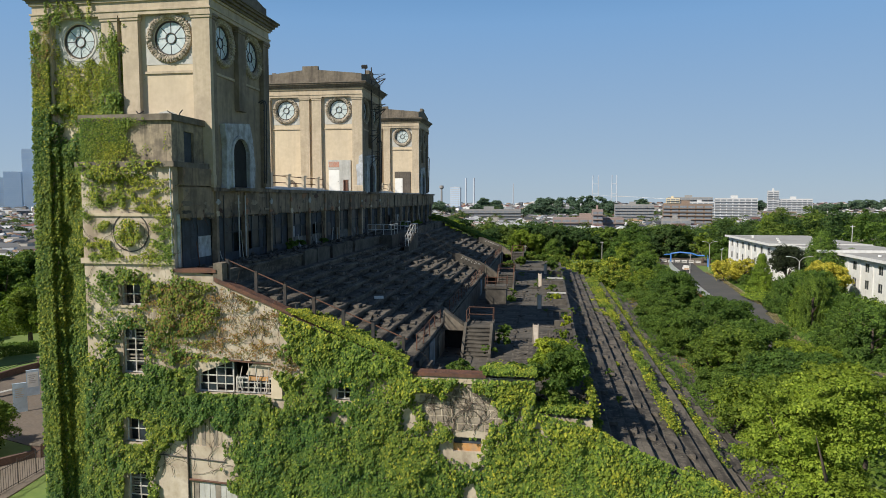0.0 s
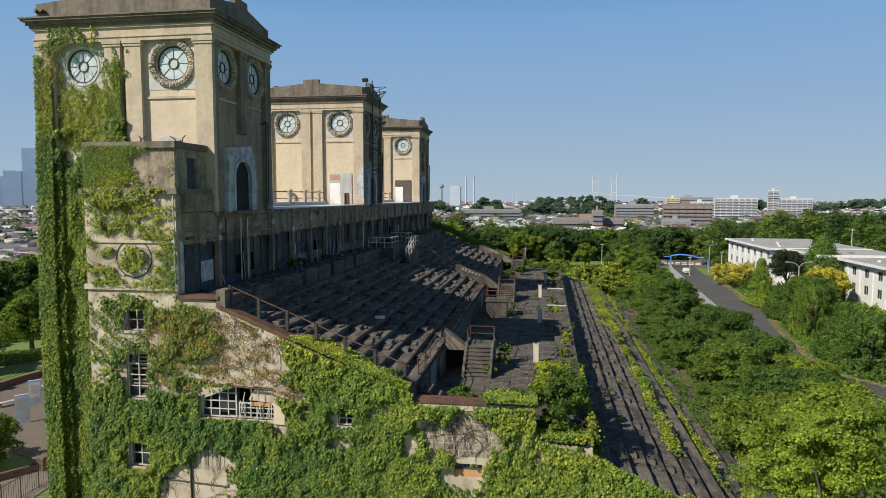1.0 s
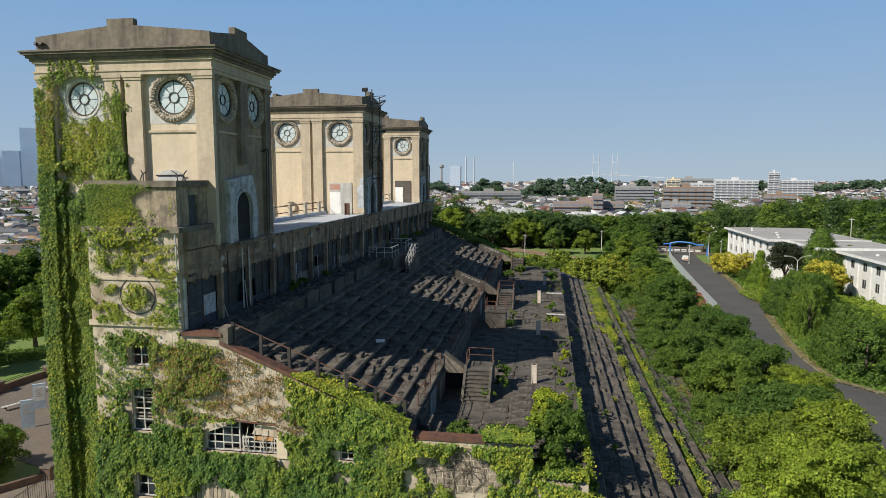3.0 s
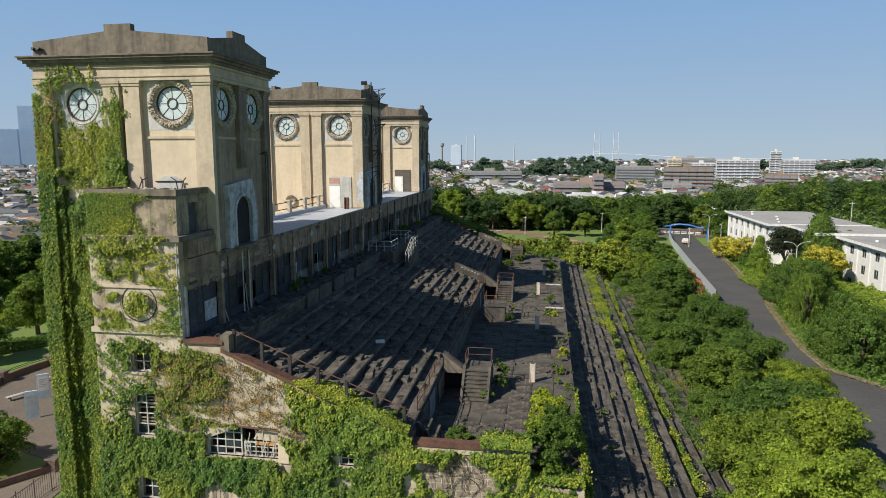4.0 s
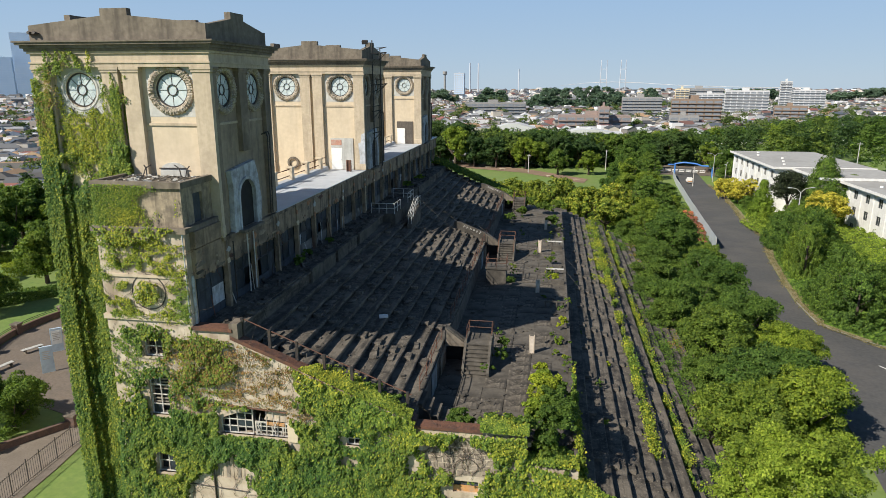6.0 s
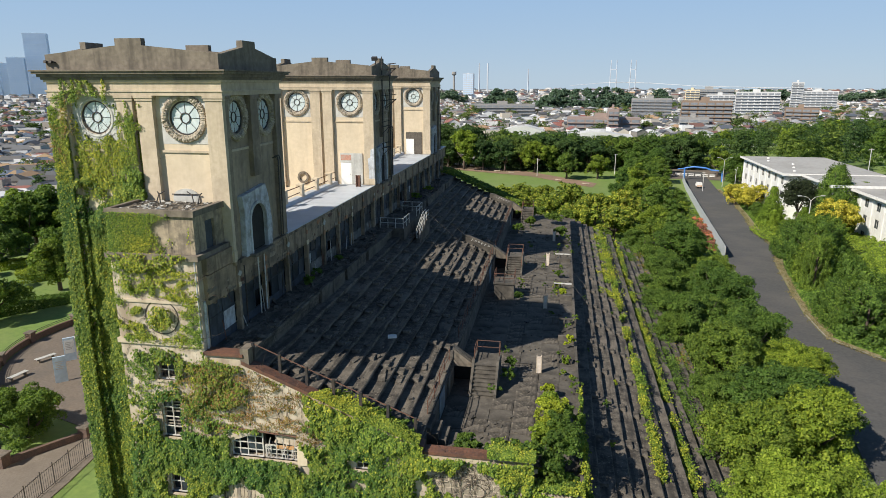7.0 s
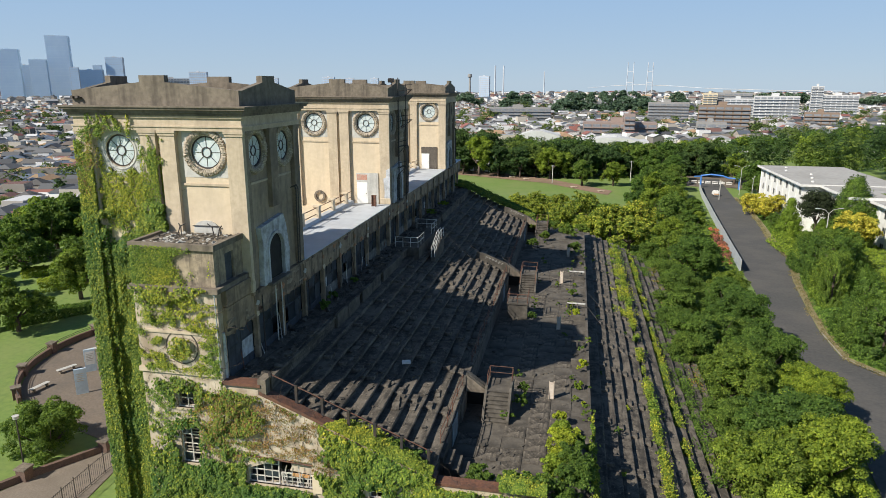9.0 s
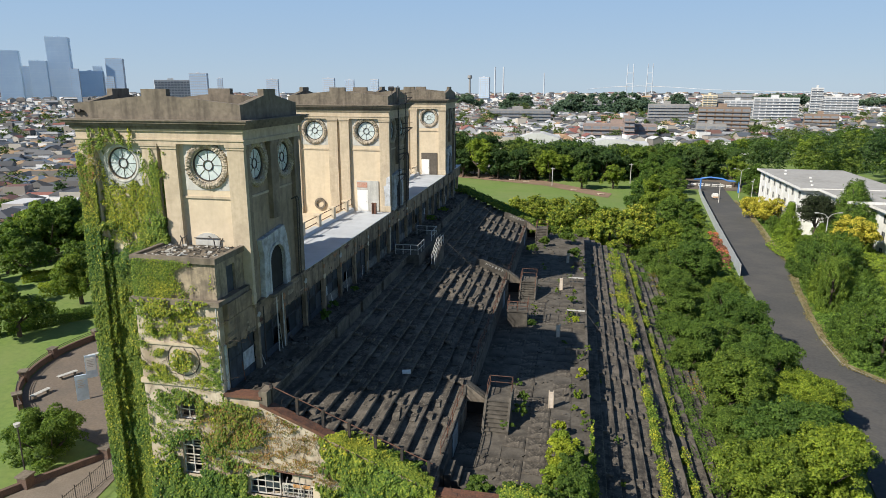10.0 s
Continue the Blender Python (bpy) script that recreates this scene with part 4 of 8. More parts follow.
def split(rng, count, red, yellow=False):
    p = front_pts(rng, count)
    m = rng.random(len(p)) < np.clip(red_mask(p), 0, 0.8)
    if red:
        return p[m]
    x, z = p[:, 0], p[:, 2]
    slope = np.interp(x, [-14.9, -5.6, -0.2, 2.3, 12.8], [17.5, 13.75, 13.3, 10.9, 6.6])
    yel = 1.2 * smooth(17.6, 18.6, z) + np.where(x > -12, 0.75 * smooth(-2.6, -0.3, z - slope), 0) + 0.5 * smooth(-3.0, 0.5, x) + 0.6 * (n1(x * 0.5 + 2, z * 0.5) - 0.5)
    w = rng.random(len(p)) < np.clip(yel, 0.06, 0.92)
    return p[~m & (w if yellow else ~w)]


ivy("ivy", lambda r, n: split(r, n, False), 400000, 0.13, IVY, "dense deep green ivy over the end wall", 11)
ivy("ivy", lambda r, n: split(r, n, False, True), 400000, 0.128, IVY_Y, "bright yellow-green ivy over the end wall", 11)
ivy("ivy", lambda r, n: split(r, n, True), 330000, 0.082, IVY_RED, "sparse reddish ivy on pale plaster", 12)


def strip_pts(rng, count):
    """The first tower's outer front, from the ground to the cornice."""
    x, z = rng.uniform(-26.45, -20.4, count), rng.uniform(-0.3, 31.4, count)
    c = np.full(count, 0.95)
    lowb = (z < 22.3) & (x < -25.42)
    edge = -21.3 + 0.35 * (n2(x, z) - 0.5)
    c = np.where(z > 22.9, np.where(x < edge, 0.5 + 0.7 * (n2(x * 0.6, z * 1.3) - 0.5) - 0.14 * smooth(25, 27, z), -1), c)
    c = np.where((z <= 22.9) & (x > -21.5), -1, c)
    c = np.where(z > 26.2 + 1.4 * n2(x * 1.4, x * 0.3) - 0.5 * smooth(-24, -21.5, x), np.where(x < -25.45, 0.42, 0.02 + 0.3 * (np.abs(x + 21.75) < 0.22) * (z < 29.5)), c)
    c = np.where((np.hypot(x + 23.93, z - 29.28) < 1.25), -1, c)
    c = np.where(z > 30.4, np.where(x < -22.5, 0.22, -1), c)
    c = np.where(((x < -25.45) & (z < 26)) | (z < 21), 1.3, np.where((x < -25.45) & (z < 28.2), 0.8, c))
    c = np.where((z > 22.2) & (z < 22.5), c - 0.35, c)
    c = c + (n1(x, z) - 0.5) * 0.5 + (n2(x, z) - 0.5) * 0.5
    k = rng.random(count) < np.clip((c - 0.25) * 2.2, 0, 1)
    x, z = x[k], z[k]
    y = np.where((x < -25.45) | ((z > 22.9) & (np.abs(x + 21.43) < 1.05)), 30.93, 31.2)
    y = np.where(z > 30.4, 30.85, y)
    y = np.where((x > -25.42) & (x < -25.1), rng.uniform(30.95, 31.2, len(x)), y)
    deep = np.where(x < -25.42, np.interp(z, [17, 25, 27], [1.4, 0.75, 0.4]), 0.35 + 0.8 * n2(x, z) * (z < 26.5))
    return np.stack([x, y - rng.uniform(0.03, 0.4, len(x)) * deep, z], 1)


def strip_part(low):
    def pts(rng, count):
        p = strip_pts(rng, count)
        w = rng.random(len(p)) < np.clip(smooth(23.0, 27.5, p[:, 2]) + 0.3 * (n1(p[:, 0], p[:, 2]) - 0.4), 0.05, 0.95)
        return p[~w if low else w]
    return pts


ivy("ivy", strip_part(True), 250000, 0.125, IVY, "thick deep green ivy on the tower's foot", 13)
ivy("ivy", strip_part(False), 240000, 0.112, IVY_Y, "yellow-green ivy climbing the tower", 13)


def tendril_pts(starts, climb, seed, y, x_lim, z_lim, lean=0.35):
    """Leaves strung along thin shoots that wander up a wall."""
    def pts(rng, count):
        rows = []
        per = max(1, count // len(starts))
        for x, z, length in starts:
            n = int(length / 0.12)
            a = rng.normal() * 0.4 + np.cumsum(rng.normal(size=n) * lean * 0.5)
            a = np.clip(a, -1.25, 1.25)
            px, pz = x + np.cumsum(np.sin(a)) * 0.12, z + np.cumsum(np.cos(a)) * 0.12 * climb
            i = rng.integers(0, n, per)
            spread = 0.085 * (1.15 - i / n)
            xx = px[i] + rng.normal(size=per) * spread
            plane = np.where((xx > -22.5) & (xx < -21.5), y - 0.26, y) if y > 31 else y
            rows.append(np.stack([xx, plane - rng.uniform(0.02, 0.14, per), pz[i] + rng.normal(size=per) * spread], 1))
        p = np.concatenate(rows)
        k = (p[:, 0] > x_lim[0]) & (p[:, 0] < x_lim[1]) & (p[:, 2] > z_lim[0]) & (p[:, 2] < z_lim[1])
        ring = np.hypot(p[:, 0] + 19.1, p[:, 2] - 19.55)
        return p[k & (np.hypot(p[:, 0] + 23.93, p[:, 2] - 29.28) > 1.12) & ((ring < 0.66) | (ring > 1.12))]
    return pts


_r = random.Random(90)
_up = [(_r.uniform(-25.3, -21.5), _r.uniform(24.6, 27.2), _r.uniform(1.2, 3.2)) for _ in range(60)] + [(_r.uniform(-22.6, -21.4), _r.uniform(25.8, 27.4), _r.uniform(2.4, 4.2)) for _ in range(22)] + [(_r.uniform(-25.2, -24.8), 27, 4.5) for _ in range(6)]
ivy("ivy", tendril_pts(_up, 1.0, 1, 31.18, (-25.5, -21.2), (23, 31.1)), 13500, 0.08, IVY_Y, "thin ivy shoots wandering up the tower wall", 15)
_up = [(_r.uniform(-25.9, -25.5), _r.uniform(26.5, 28.5), 3.0) for _ in range(8)]
ivy("ivy", tendril_pts(_up, 1.0, 2, 30.86, (-26.5, -22.3), (26, 30.6)), 1700, 0.08, IVY_RED, "reddish ivy shoots on the tower corner", 16)
_up = [(_r.uniform(-26.2, -22.8), 30.0, 1.5) for _ in range(9)]
ivy("ivy", tendril_pts(_up, 1.0, 5, 30.86, (-26.5, -22.3), (29.5, 31.3)), 1900, 0.08, IVY_Y, "ivy shoots over the tower frieze", 19)


def below_coping(fn):
    """Only the shoots on the wall under the sloping coping and clear of its windows."""
    def pts(rng, count):
        p = fn(rng, count)
        x, z = p[:, 0], p[:, 2]
        pane = np.zeros(len(p), bool)
        for a, b, z0, z1 in W_COL + [W_BIG, W_CROSS]:
            pane |= (x > a - 0.05) & (x < b + 0.05) & (z > z0 - 0.05) & (z < z1 + 0.05)
        return p[(z < np.interp(x, [-14.9, -5.6], [17.2, 13.6])) & ~pane]
    return pts


_up = [(_r.uniform(-18.7, -9.5), _r.uniform(13.0, 16.8), _r.uniform(0.8, 2.6)) for _ in range(190)]
ivy("ivy", below_coping(tendril_pts(_up, 0.25, 3, 27.86, (-18.9, -8.6), (12.6, 17.4), 0.9)), 9000, 0.062, IVY_RUST, "rust-red ivy shoots trailing over pale plaster", 17)
_up = [(_r.uniform(-21.5, -15.5), _r.uniform(11.5, 17.2), _r.uniform(0.8, 2.4)) for _ in range(120)]
ivy("ivy", below_coping(tendril_pts(_up, 0.3, 6, 27.86, (-21.6, -14.5), (10.5, 17.4), 0.85)), 6000, 0.075, IVY_Y, "thin ivy shoots trailing over the end wall", 20)
_up = [(_r.uniform(-21.5, -17.0), _r.uniform(18.0, 22.0), _r.uniform(0.8, 2.4)) for _ in range(90)]
ivy("ivy", tendril_pts(_up, 0.3, 4, 27.86, (-21.6, -16.9), (17.6, 22.6), 0.8), 17000, 0.085, IVY_Y, "thin ivy shoots trailing over the corner block", 18)


def pent_pts(rng, count):
    x, z = rng.uniform(-21.6, -17.2, count), rng.uniform(22.85, 24.9, count)
    c = 0.95 - 0.85 * smooth(-20.2, -18.3, x) + (n2(x, z) - 0.5) * 0.8
    k = rng.random(count) < np.clip((c - 0.25) * 2, 0, 1)
    return np.stack([x[k], 28.08 - rng.uniform(0.02, 0.2, k.sum()), z[k]], 1)


ivy("ivy", pent_pts, 15000, 0.1, IVY_Y, "ivy creeping over the box house wall", 14)


# ---- trees ----
def crown_quads(rng, rx, rz, clumps, per, leaf, flat=0.5, lump=(0.10, 0.19), lobes=11, jit=0.48):
    """Leaves on many clumps that sit on the rounded lobes of a crown, its middle at the origin."""
    ld = rng.normal(size=(lobes, 3))
    ld /= np.linalg.norm(ld, axis=1, keepdims=True)
    ld[:, 2] = np.where(ld[:, 2] < -0.75, -ld[:, 2], ld[:, 2])
    lc = ld * rng.uniform(0.38, 0.6, (lobes, 1)) * np.array([rx, rx, rz])
    lr = rng.uniform(0.34, 0.5, lobes)
    own = rng.integers(0, lobes, clumps)
    d = rng.normal(size=(clumps, 3))
    d /= np.linalg.norm(d, axis=1, keepdims=True)
    d[:, 2] = np.where((d[:, 2] < -0.3) & (rng.random(clumps) < 0.5), -d[:, 2], d[:, 2])
    cen = lc[own] + d * lr[own][:, None] * rng.uniform(0.6, 1.0, (clumps, 1)) * np.array([rx, rx, rz * 0.9])
    cr = rx * rng.uniform(*lump, clumps)
    w = cr ** 2
    idx = rng.choice(clumps, clumps * per, p=w / w.sum())
    e = rng.normal(size=(len(idx), 3))
    e /= np.linalg.norm(e, axis=1, keepdims=True)
    e[:, 2] = np.where((e[:, 2] < -0.1) & (rng.random(len(idx)) < 0.8), -e[:, 2], e[:, 2])
    ragged = rng.uniform(0.7, 1.0, len(idx)) + 0.25 * (rng.random(len(idx)) < 0.12)
    p = cen[idx] + e * (cr[idx] * ragged)[:, None] * np.array([1, 1, flat])
    nrm = e * 0.75 + np.array([0, 0, 0.45]) + rng.normal(size=e.shape) * jit
    return leaf_quads(p, nrm, leaf * rng.uniform(0.55, 1.45, len(p)), rng, 0.25, True)


def make_tree(name, label, material, rx, rz, height, clumps, per, leaf, seed, flat=0.85, at=(0, 0, 0), lump=(0.10, 0.19)):
    rng = np.random.default_rng(seed)
    rnd = random.Random(seed)
    t = thing(name, label, "tree", at=at)
    g = Geo()
    zc = height - rz
    g.tube((0, 0, -0.4), (0.1, 0.05, zc * 0.55), 0.06 * rx + 0.05, 0.045 * rx + 0.03, 8)
    for k in range(6):
        a = 2 * math.pi * k / 6 + rnd.uniform(-0.4, 0.4)
        m = Vector((0.35 * rx * math.cos(a), 0.35 * rx * math.sin(a), zc * 0.85))
        g.tube((0.1, 0.05, zc * 0.5), m, 0.03 * rx + 0.02, 0.02 * rx + 0.015, 5)
        g.tube(m, m + Vector((0.3 * rx * math.cos(a), 0.3 * rx * math.sin(a), rz * rnd.uniform(0.3, 0.8))), 0.02 * rx + 0.015, 0.01, 5)
    part("trunk", g, BARK, t, smooth=True)
    q = crown_quads(rng, rx, rz, clumps, per, leaf, flat, lump)
    q[:, :, 2] += zc
    ob = new("crown", quads_mesh("crown", q, material))
    ob.parent = t
    return t


def place(tree, x, y, s=1.0, turn=0.0, sz=None, dz=0.0):
    sz = s if sz is None else sz
    return copy_thing(tree, Matrix.Translation((x, y, gz(x, y) + dz)) @ Matrix.Rotation(turn, 4, "Z") @ Matrix.Diagonal((s, s, sz, 1)))


BROAD = [make_tree("broadleaf_tree", "round-crowned green broadleaf tree beside the stand", GREEN, 4.0, 3.3, 6.7, 170, 190, 0.155, 21 + k, at=((15.3, 17.4, 14.6)[k], (57.2, 48.6, 66.5)[k], gz(16, (57.2, 48.6, 66.5)[k]))) for k in range(3)]
make_tree("lime_tree", "large tree with bright yellow-green young leaves", LIME, 5.2, 4.6, 10.2, 330, 260, 0.105, 31, 0.8, (12.9, 28.3, gz(12.9, 28.3)), (0.055, 0.125))
GOLDT = make_tree("golden_tree", "domed evergreen covered in pale golden blossom", GOLD, 4.0, 3.9, 6.9, 120, 90, 0.27, 41, at=(-9.3, 176, gz(-9.3, 176)))
GOLDR = make_tree("golden_tree", "round evergreen thick with golden blossom", GOLD_RICH, 4.2, 3.9, 7.0, 150, 110, 0.24, 42, 0.8, (48.7, 189.0, gz(48.7, 189)), (0.12, 0.22))

BROAD_FAR = [make_tree("broadleaf_tree", "green broadleaf tree in the park beyond the stand", GREEN, 4.0, 3.8, 6.8, 110, 110, 0.235, 25 + k, at=((19.8, 8.0, 24.0)[k], (135.0, 152.0, 141.0)[k], gz((19.8, 8.0, 24.0)[k], (135.0, 152.0, 141.0)[k]))) for k in range(3)]

for k, (x, y, s) in enumerate([(19.3, 104, 1.3), (19.9, 75.3, 1.1), (11.6, 63.9, 0.75), (13.6, 42.6, 0.95), (18.4, 44.6, 1.0), (13.4, 80.1, 0.9), (21.5, 56.5, 0.85), (20.0, 64.5, 0.95), (20.5, 85.5, 0.95),
                               (15.5, 90.0, 0.95), (12.5, 73.0, 0.8), (17.5, 69.5, 0.85), (22.5, 93.5, 0.8), (14.0, 97.5, 0.85), (13.5, 108.0, 0.9), (23.0, 112.5, 0.8), (22.5, 156.0, 1.3), (23.0, 202.0, 1.5),
                               (18.0, 118.0, 1.0), (22.0, 124.0, 0.95), (26.0, 171.0, 1.15), (20.0, 171.0, 1.3), (28.0, 187.0, 1.15), (19.0, 188.0, 1.3), (28.0, 211.0, 1.3),
                               (31.5, 223.0, 1.4), (28.5, 238.0, 1.6), (24.0, 226.0, 1.5), (35.0, 240.0, 1.4), (34.0, 252.0, 1.6), (30.0, 268.0, 1.8), (38.0, 266.0, 1.5), (60.5, 228, 1.4), (64, 214, 1.3), (62, 245, 1.6), (60, 262, 1.7), (3.4, 245.5, 1.5), (14.7, 247.9, 1.35), (13.5, 50.5, 0.7), (21.0, 48.5, 0.75), (-1.0, 118.0, 0.7), (7.5, 113.0, 0.7)]):
    place((BROAD if y < 112 else BROAD_FAR)[k % 3], x, y, s, k * 1.7)
for k, (x, y, s) in enumerate([(-9, 160, 0.9), (2.9, 158, 1.35), (8.6, 140.3, 1.3), (14.9, 146, 1.35), (4.0, 131, 1.1), (11.5, 128, 1.15), (-2.0, 148, 1.0), (-3, 172, 1.0), (17, 156, 1.0), (35.0, 285.9, 0.8), (-14, 170, 1.0)]):
    place(GOLDT, x, y, s, k * 1.3)


def cone_quads(rng, r, h, clumps, per, leaf, spire=0.75, blunt=0.12):
    """Leaves on upswept sprays round a pointed crown that stands on the origin."""
    t = rng.random(clumps) ** 1.35
    a = rng.uniform(0, 2 * np.pi, clumps)
    rad = r * ((1 - t) ** spire + blunt) * np.where(t < 0.12, 0.6 + 3.4 * t, 1.0) * rng.uniform(0.7, 1.05, clumps)
    cen = np.stack([rad * np.cos(a), rad * np.sin(a), h * (0.04 + 0.93 * t)], 1)
    idx = rng.integers(0, clumps, clumps * per)
    e = rng.normal(size=(len(idx), 3))
    e /= np.linalg.norm(e, axis=1, keepdims=True)
    out = np.stack([np.cos(a[idx]), np.sin(a[idx]), np.full(len(idx), 1.1)], 1)
    lift = rng.uniform(-1, 1, (len(idx), 1))
    p = cen[idx] + out * lift * r * 0.13 + e * r * 0.15 * rng.uniform(0.4, 1.0, (len(idx), 1)) * (1.15 - 0.5 * np.abs(lift))
    nrm = e * 0.5 + out * np.array([0.7, 0.7, 0.35]) + rng.normal(size=e.shape) * 0.35
    return leaf_quads(p, nrm, leaf * rng.uniform(0.55, 1.45, len(p)), rng, 0.1, True)


def make_conifer(name, label, material, r, h, clumps, per, leaf, seed, at, spire=0.75, blunt=0.12):
    rng = np.random.default_rng(seed)
    t = thing(name, label, "tree", at=at)
    g = Geo()
    g.tube((0, 0, -0.5), (0, 0, h * 0.9), 0.05 * r + 0.08, 0.03, 8)
    for k in range(8):
        a, z = 2.4 * k, h * (0.15 + 0.08 * k)
        g.tube((0, 0, z), (0.6 * r * math.cos(a), 0.6 * r * math.sin(a), z + 0.5 * r), 0.06, 0.02, 5)
    part("trunk", g, BARK, t, smooth=True)
    ob = new("crown", quads_mesh("crown", cone_quads(rng, r, h, clumps, per, leaf, spire, blunt), material))
    ob.parent = t
    return t


JUNI = make_conifer("juniper", "dense feathery juniper beside the road", NEEDLE, 2.7, 6.3, 190, 75, 0.17, 51, (40.6, 118.4, gz(40.6, 118.4)), 0.5, 0.2)
place(GOLDR, 49.4, 178.0, 1.12, 2.0)
place(GOLDR, 55.2, 138.0, 1.15, 4.0, dz=1.0)
JUNI_AT = [(39.6, 105.2, 1.1, 1.24), (42.0, 98.4, 0.85, 0.8), (36.4, 95.0, 0.69, 1.24), (34.6, 82.0, 0.87, 0.85), (37.4, 81.5, 1.06, 1.0), (34.3, 73.8, 1.02, 1.0),
           (33.8, 78.0, 0.81, 0.92), (38.0, 88.0, 0.93, 1.01), (42.0, 88.0, 0.74, 0.7), (41.0, 78.0, 0.84, 0.79), (38.0, 73.5, 1.0, 0.94), (45.0, 83.0, 0.6, 0.52),
           (46.5, 94.0, 0.6, 0.41), (45.0, 106.0, 0.7, 0.6), (45.0, 114.0, 1.11, 1.02), (48.0, 122.0, 1.04, 0.9), (44.5, 73.0, 0.8, 0.69), (47.5, 76.0, 0.72, 0.63),
           (41.0, 68.5, 0.72, 0.9), (47.0, 128.5, 0.84, 0.99), (38.0, 99.5, 1.06, 1.14), (50.5, 133.0, 0.96, 0.83), (45.5, 66.0, 1.11, 0.86), (42.5, 110.5, 0.92, 1.24)]
for k, (x, y, r, h) in enumerate(JUNI_AT):
    place(JUNI, x, y, r, k * 2.1, h)
# broad trees that close the strip behind the sheet fence
for k, (x, y, s) in enumerate([(29.6, 163.0, 0.75), (31.4, 171.0, 0.7), (32.4, 179.0, 0.75), (33.4, 187.0, 0.7), (34.6, 195.0, 0.75), (35.6, 203.0, 0.7), (28.6, 183.0, 0.9), (30.5, 199.0, 0.9), (27.6, 172.0, 0.9), (28.2, 155.0, 0.6)]):
    place(BROAD_FAR[k % len(BROAD_FAR)], x, y, s, k * 1.9, s * 0.62)
CONE = make_conifer("cypress", "bright yellow-green conical cypress beside the road", CYPRESS, 3.5, 8.9, 330, 70, 0.2, 52, (47.2, 152.0, gz(47.2, 152)), 0.95, 0.03)
place(CONE, 45.7, 146.0, 0.44, 2.4)
place(CONE, 51.5, 145.5, 0.62, 1.4)
make_conifer("conifer", "tall dark green conifer in front of the white building", NEEDLE, 6.4, 14.0, 600, 80, 0.27, 53, (58.2, 149.0, gz(58.2, 149)), 0.92, 0.05)
for x, y, s, h in ((44.0, 120.5, 1.2, 1.15), (41.5, 116.0, 1.05, 1.05), (46.5, 118.0, 1.2, 1.15), (49.0, 127.0, 1.1, 1.05), (45.5, 128.0, 0.9, 0.95), (46.0, 136.5, 0.7, 0.7), (44.5, 133.0, 0.6, 0.6)):
    place(JUNI, x, y, s, x * 3.1, h)
DARKT_M = leafy("dark_bronze_leaves", [(0.0, (0.018, 0.022, 0.014)), (0.6, (0.04, 0.05, 0.025)), (1.0, (0.07, 0.085, 0.035))], 0.15)
make_tree("holm_oak", "dark bronze-green round evergreen tree", DARKT_M, 3.5, 4.2, 12.0, 170, 110, 0.24, 61, 0.9, (51.7, 150.0, gz(51.7, 150)), (0.18, 0.3))
for k, (x, y, s) in enumerate([(63.0, 147.0, 1.4), (49.5, 172.0, 0.5), (47.6, 163.0, 0.55), (66.0, 152.0, 1.6), (52.5, 144.0, 0.7), (56.5, 156.0, 0.8)]):
    place(BROAD_FAR[k % 3], x, y, s, k * 0.9)
# park trees on the plaza's side
for k, (x, y, s) in enumerate([(-45.8, 45.3, 0.8), (-72.8, 70.2, 1.15), (-74.5, 84, 1.25), (-81, 92, 1.2), (-95, 95, 1.4), (-104, 118, 1.9), (-112, 116, 1.8), (-92, 112, 1.5), (-120, 130, 1.9), (-86, 104, 1.1), (-100, 135, 1.8), (-130, 118, 1.8), (-125, 150, 1.9), (-108, 104, 1.5),
                               (-140, 140, 1.9), (-98, 82, 1.4), (-115, 95, 1.6), (-150, 165, 1.9), (-118, 170, 1.8), (-88, 78, 1.2), (-105, 90, 1.5), (-90, 128, 1.5), (-80, 112, 1.3), (-135, 165, 1.9)]):
    place(BROAD_FAR[(k + 1) % 3] if k else BROAD[1], x, y, s * (1 if k else 1.25), k * 2.3, dz=0 if k else -1.3)
_rn = random.Random(44)
for k in range(20):
    x, y = _rn.uniform(-128, -74), _rn.uniform(108, 175)
    place(BROAD_FAR[k % 3], x, y, _rn.uniform(1.4, 2.0), k * 1.1)
# woods
rng = np.random.default_rng(77)
quads = []


def wood(x, y, r, h, n):
    """One crown of the woodland, its leaves hanging almost to the ground."""
    q = crown_quads(rng, r, h * 0.47, 60, n, 0.52, 0.85, (0.14, 0.26), 13, 0.25)
    q += np.array([x, y, gz(x, y) + h * 0.53])
    quads.append(q)


def canopy(x, y):
    """The height of the treetops: a dip in front of the town, a wooded rise beside the road."""
    u = x / y
    e = np.interp(u, [-0.28, -0.142, -0.099, -0.048, -0.006, 0.068, 0.146, 0.222, 0.295, 0.365, 0.41, 0.6], [0.058, 0.0607, 0.0683, 0.0775, 0.0735, 0.0795, 0.075, 0.0697, 0.0622, 0.0482, 0.0455, 0.045])
    return 33.2 - y * float(e) - gz(x, y)


for k in range(330):
    x = rng.uniform(-75, 240)
    edge = float(np.interp(x, [-75, -45, -36, -14, 8, 30, 60], [292, 276, 272, 268, 272, 284, 286]))
    y = edge + 60 * rng.random() ** 1.3
    if x > 64:
        y = rng.uniform(222 + 0.25 * (x - 64), 390 + 0.4 * (x - 64))
    wood(x, y, rng.uniform(4.5, 7.5), min(canopy(x, y) * rng.uniform(0.74, 1.0), 24), 32)
for k in range(70):
    wood(-135 - 75 * rng.random(), 130 + 130 * rng.random(), rng.uniform(4, 6.5), rng.uniform(9, 13), 24)
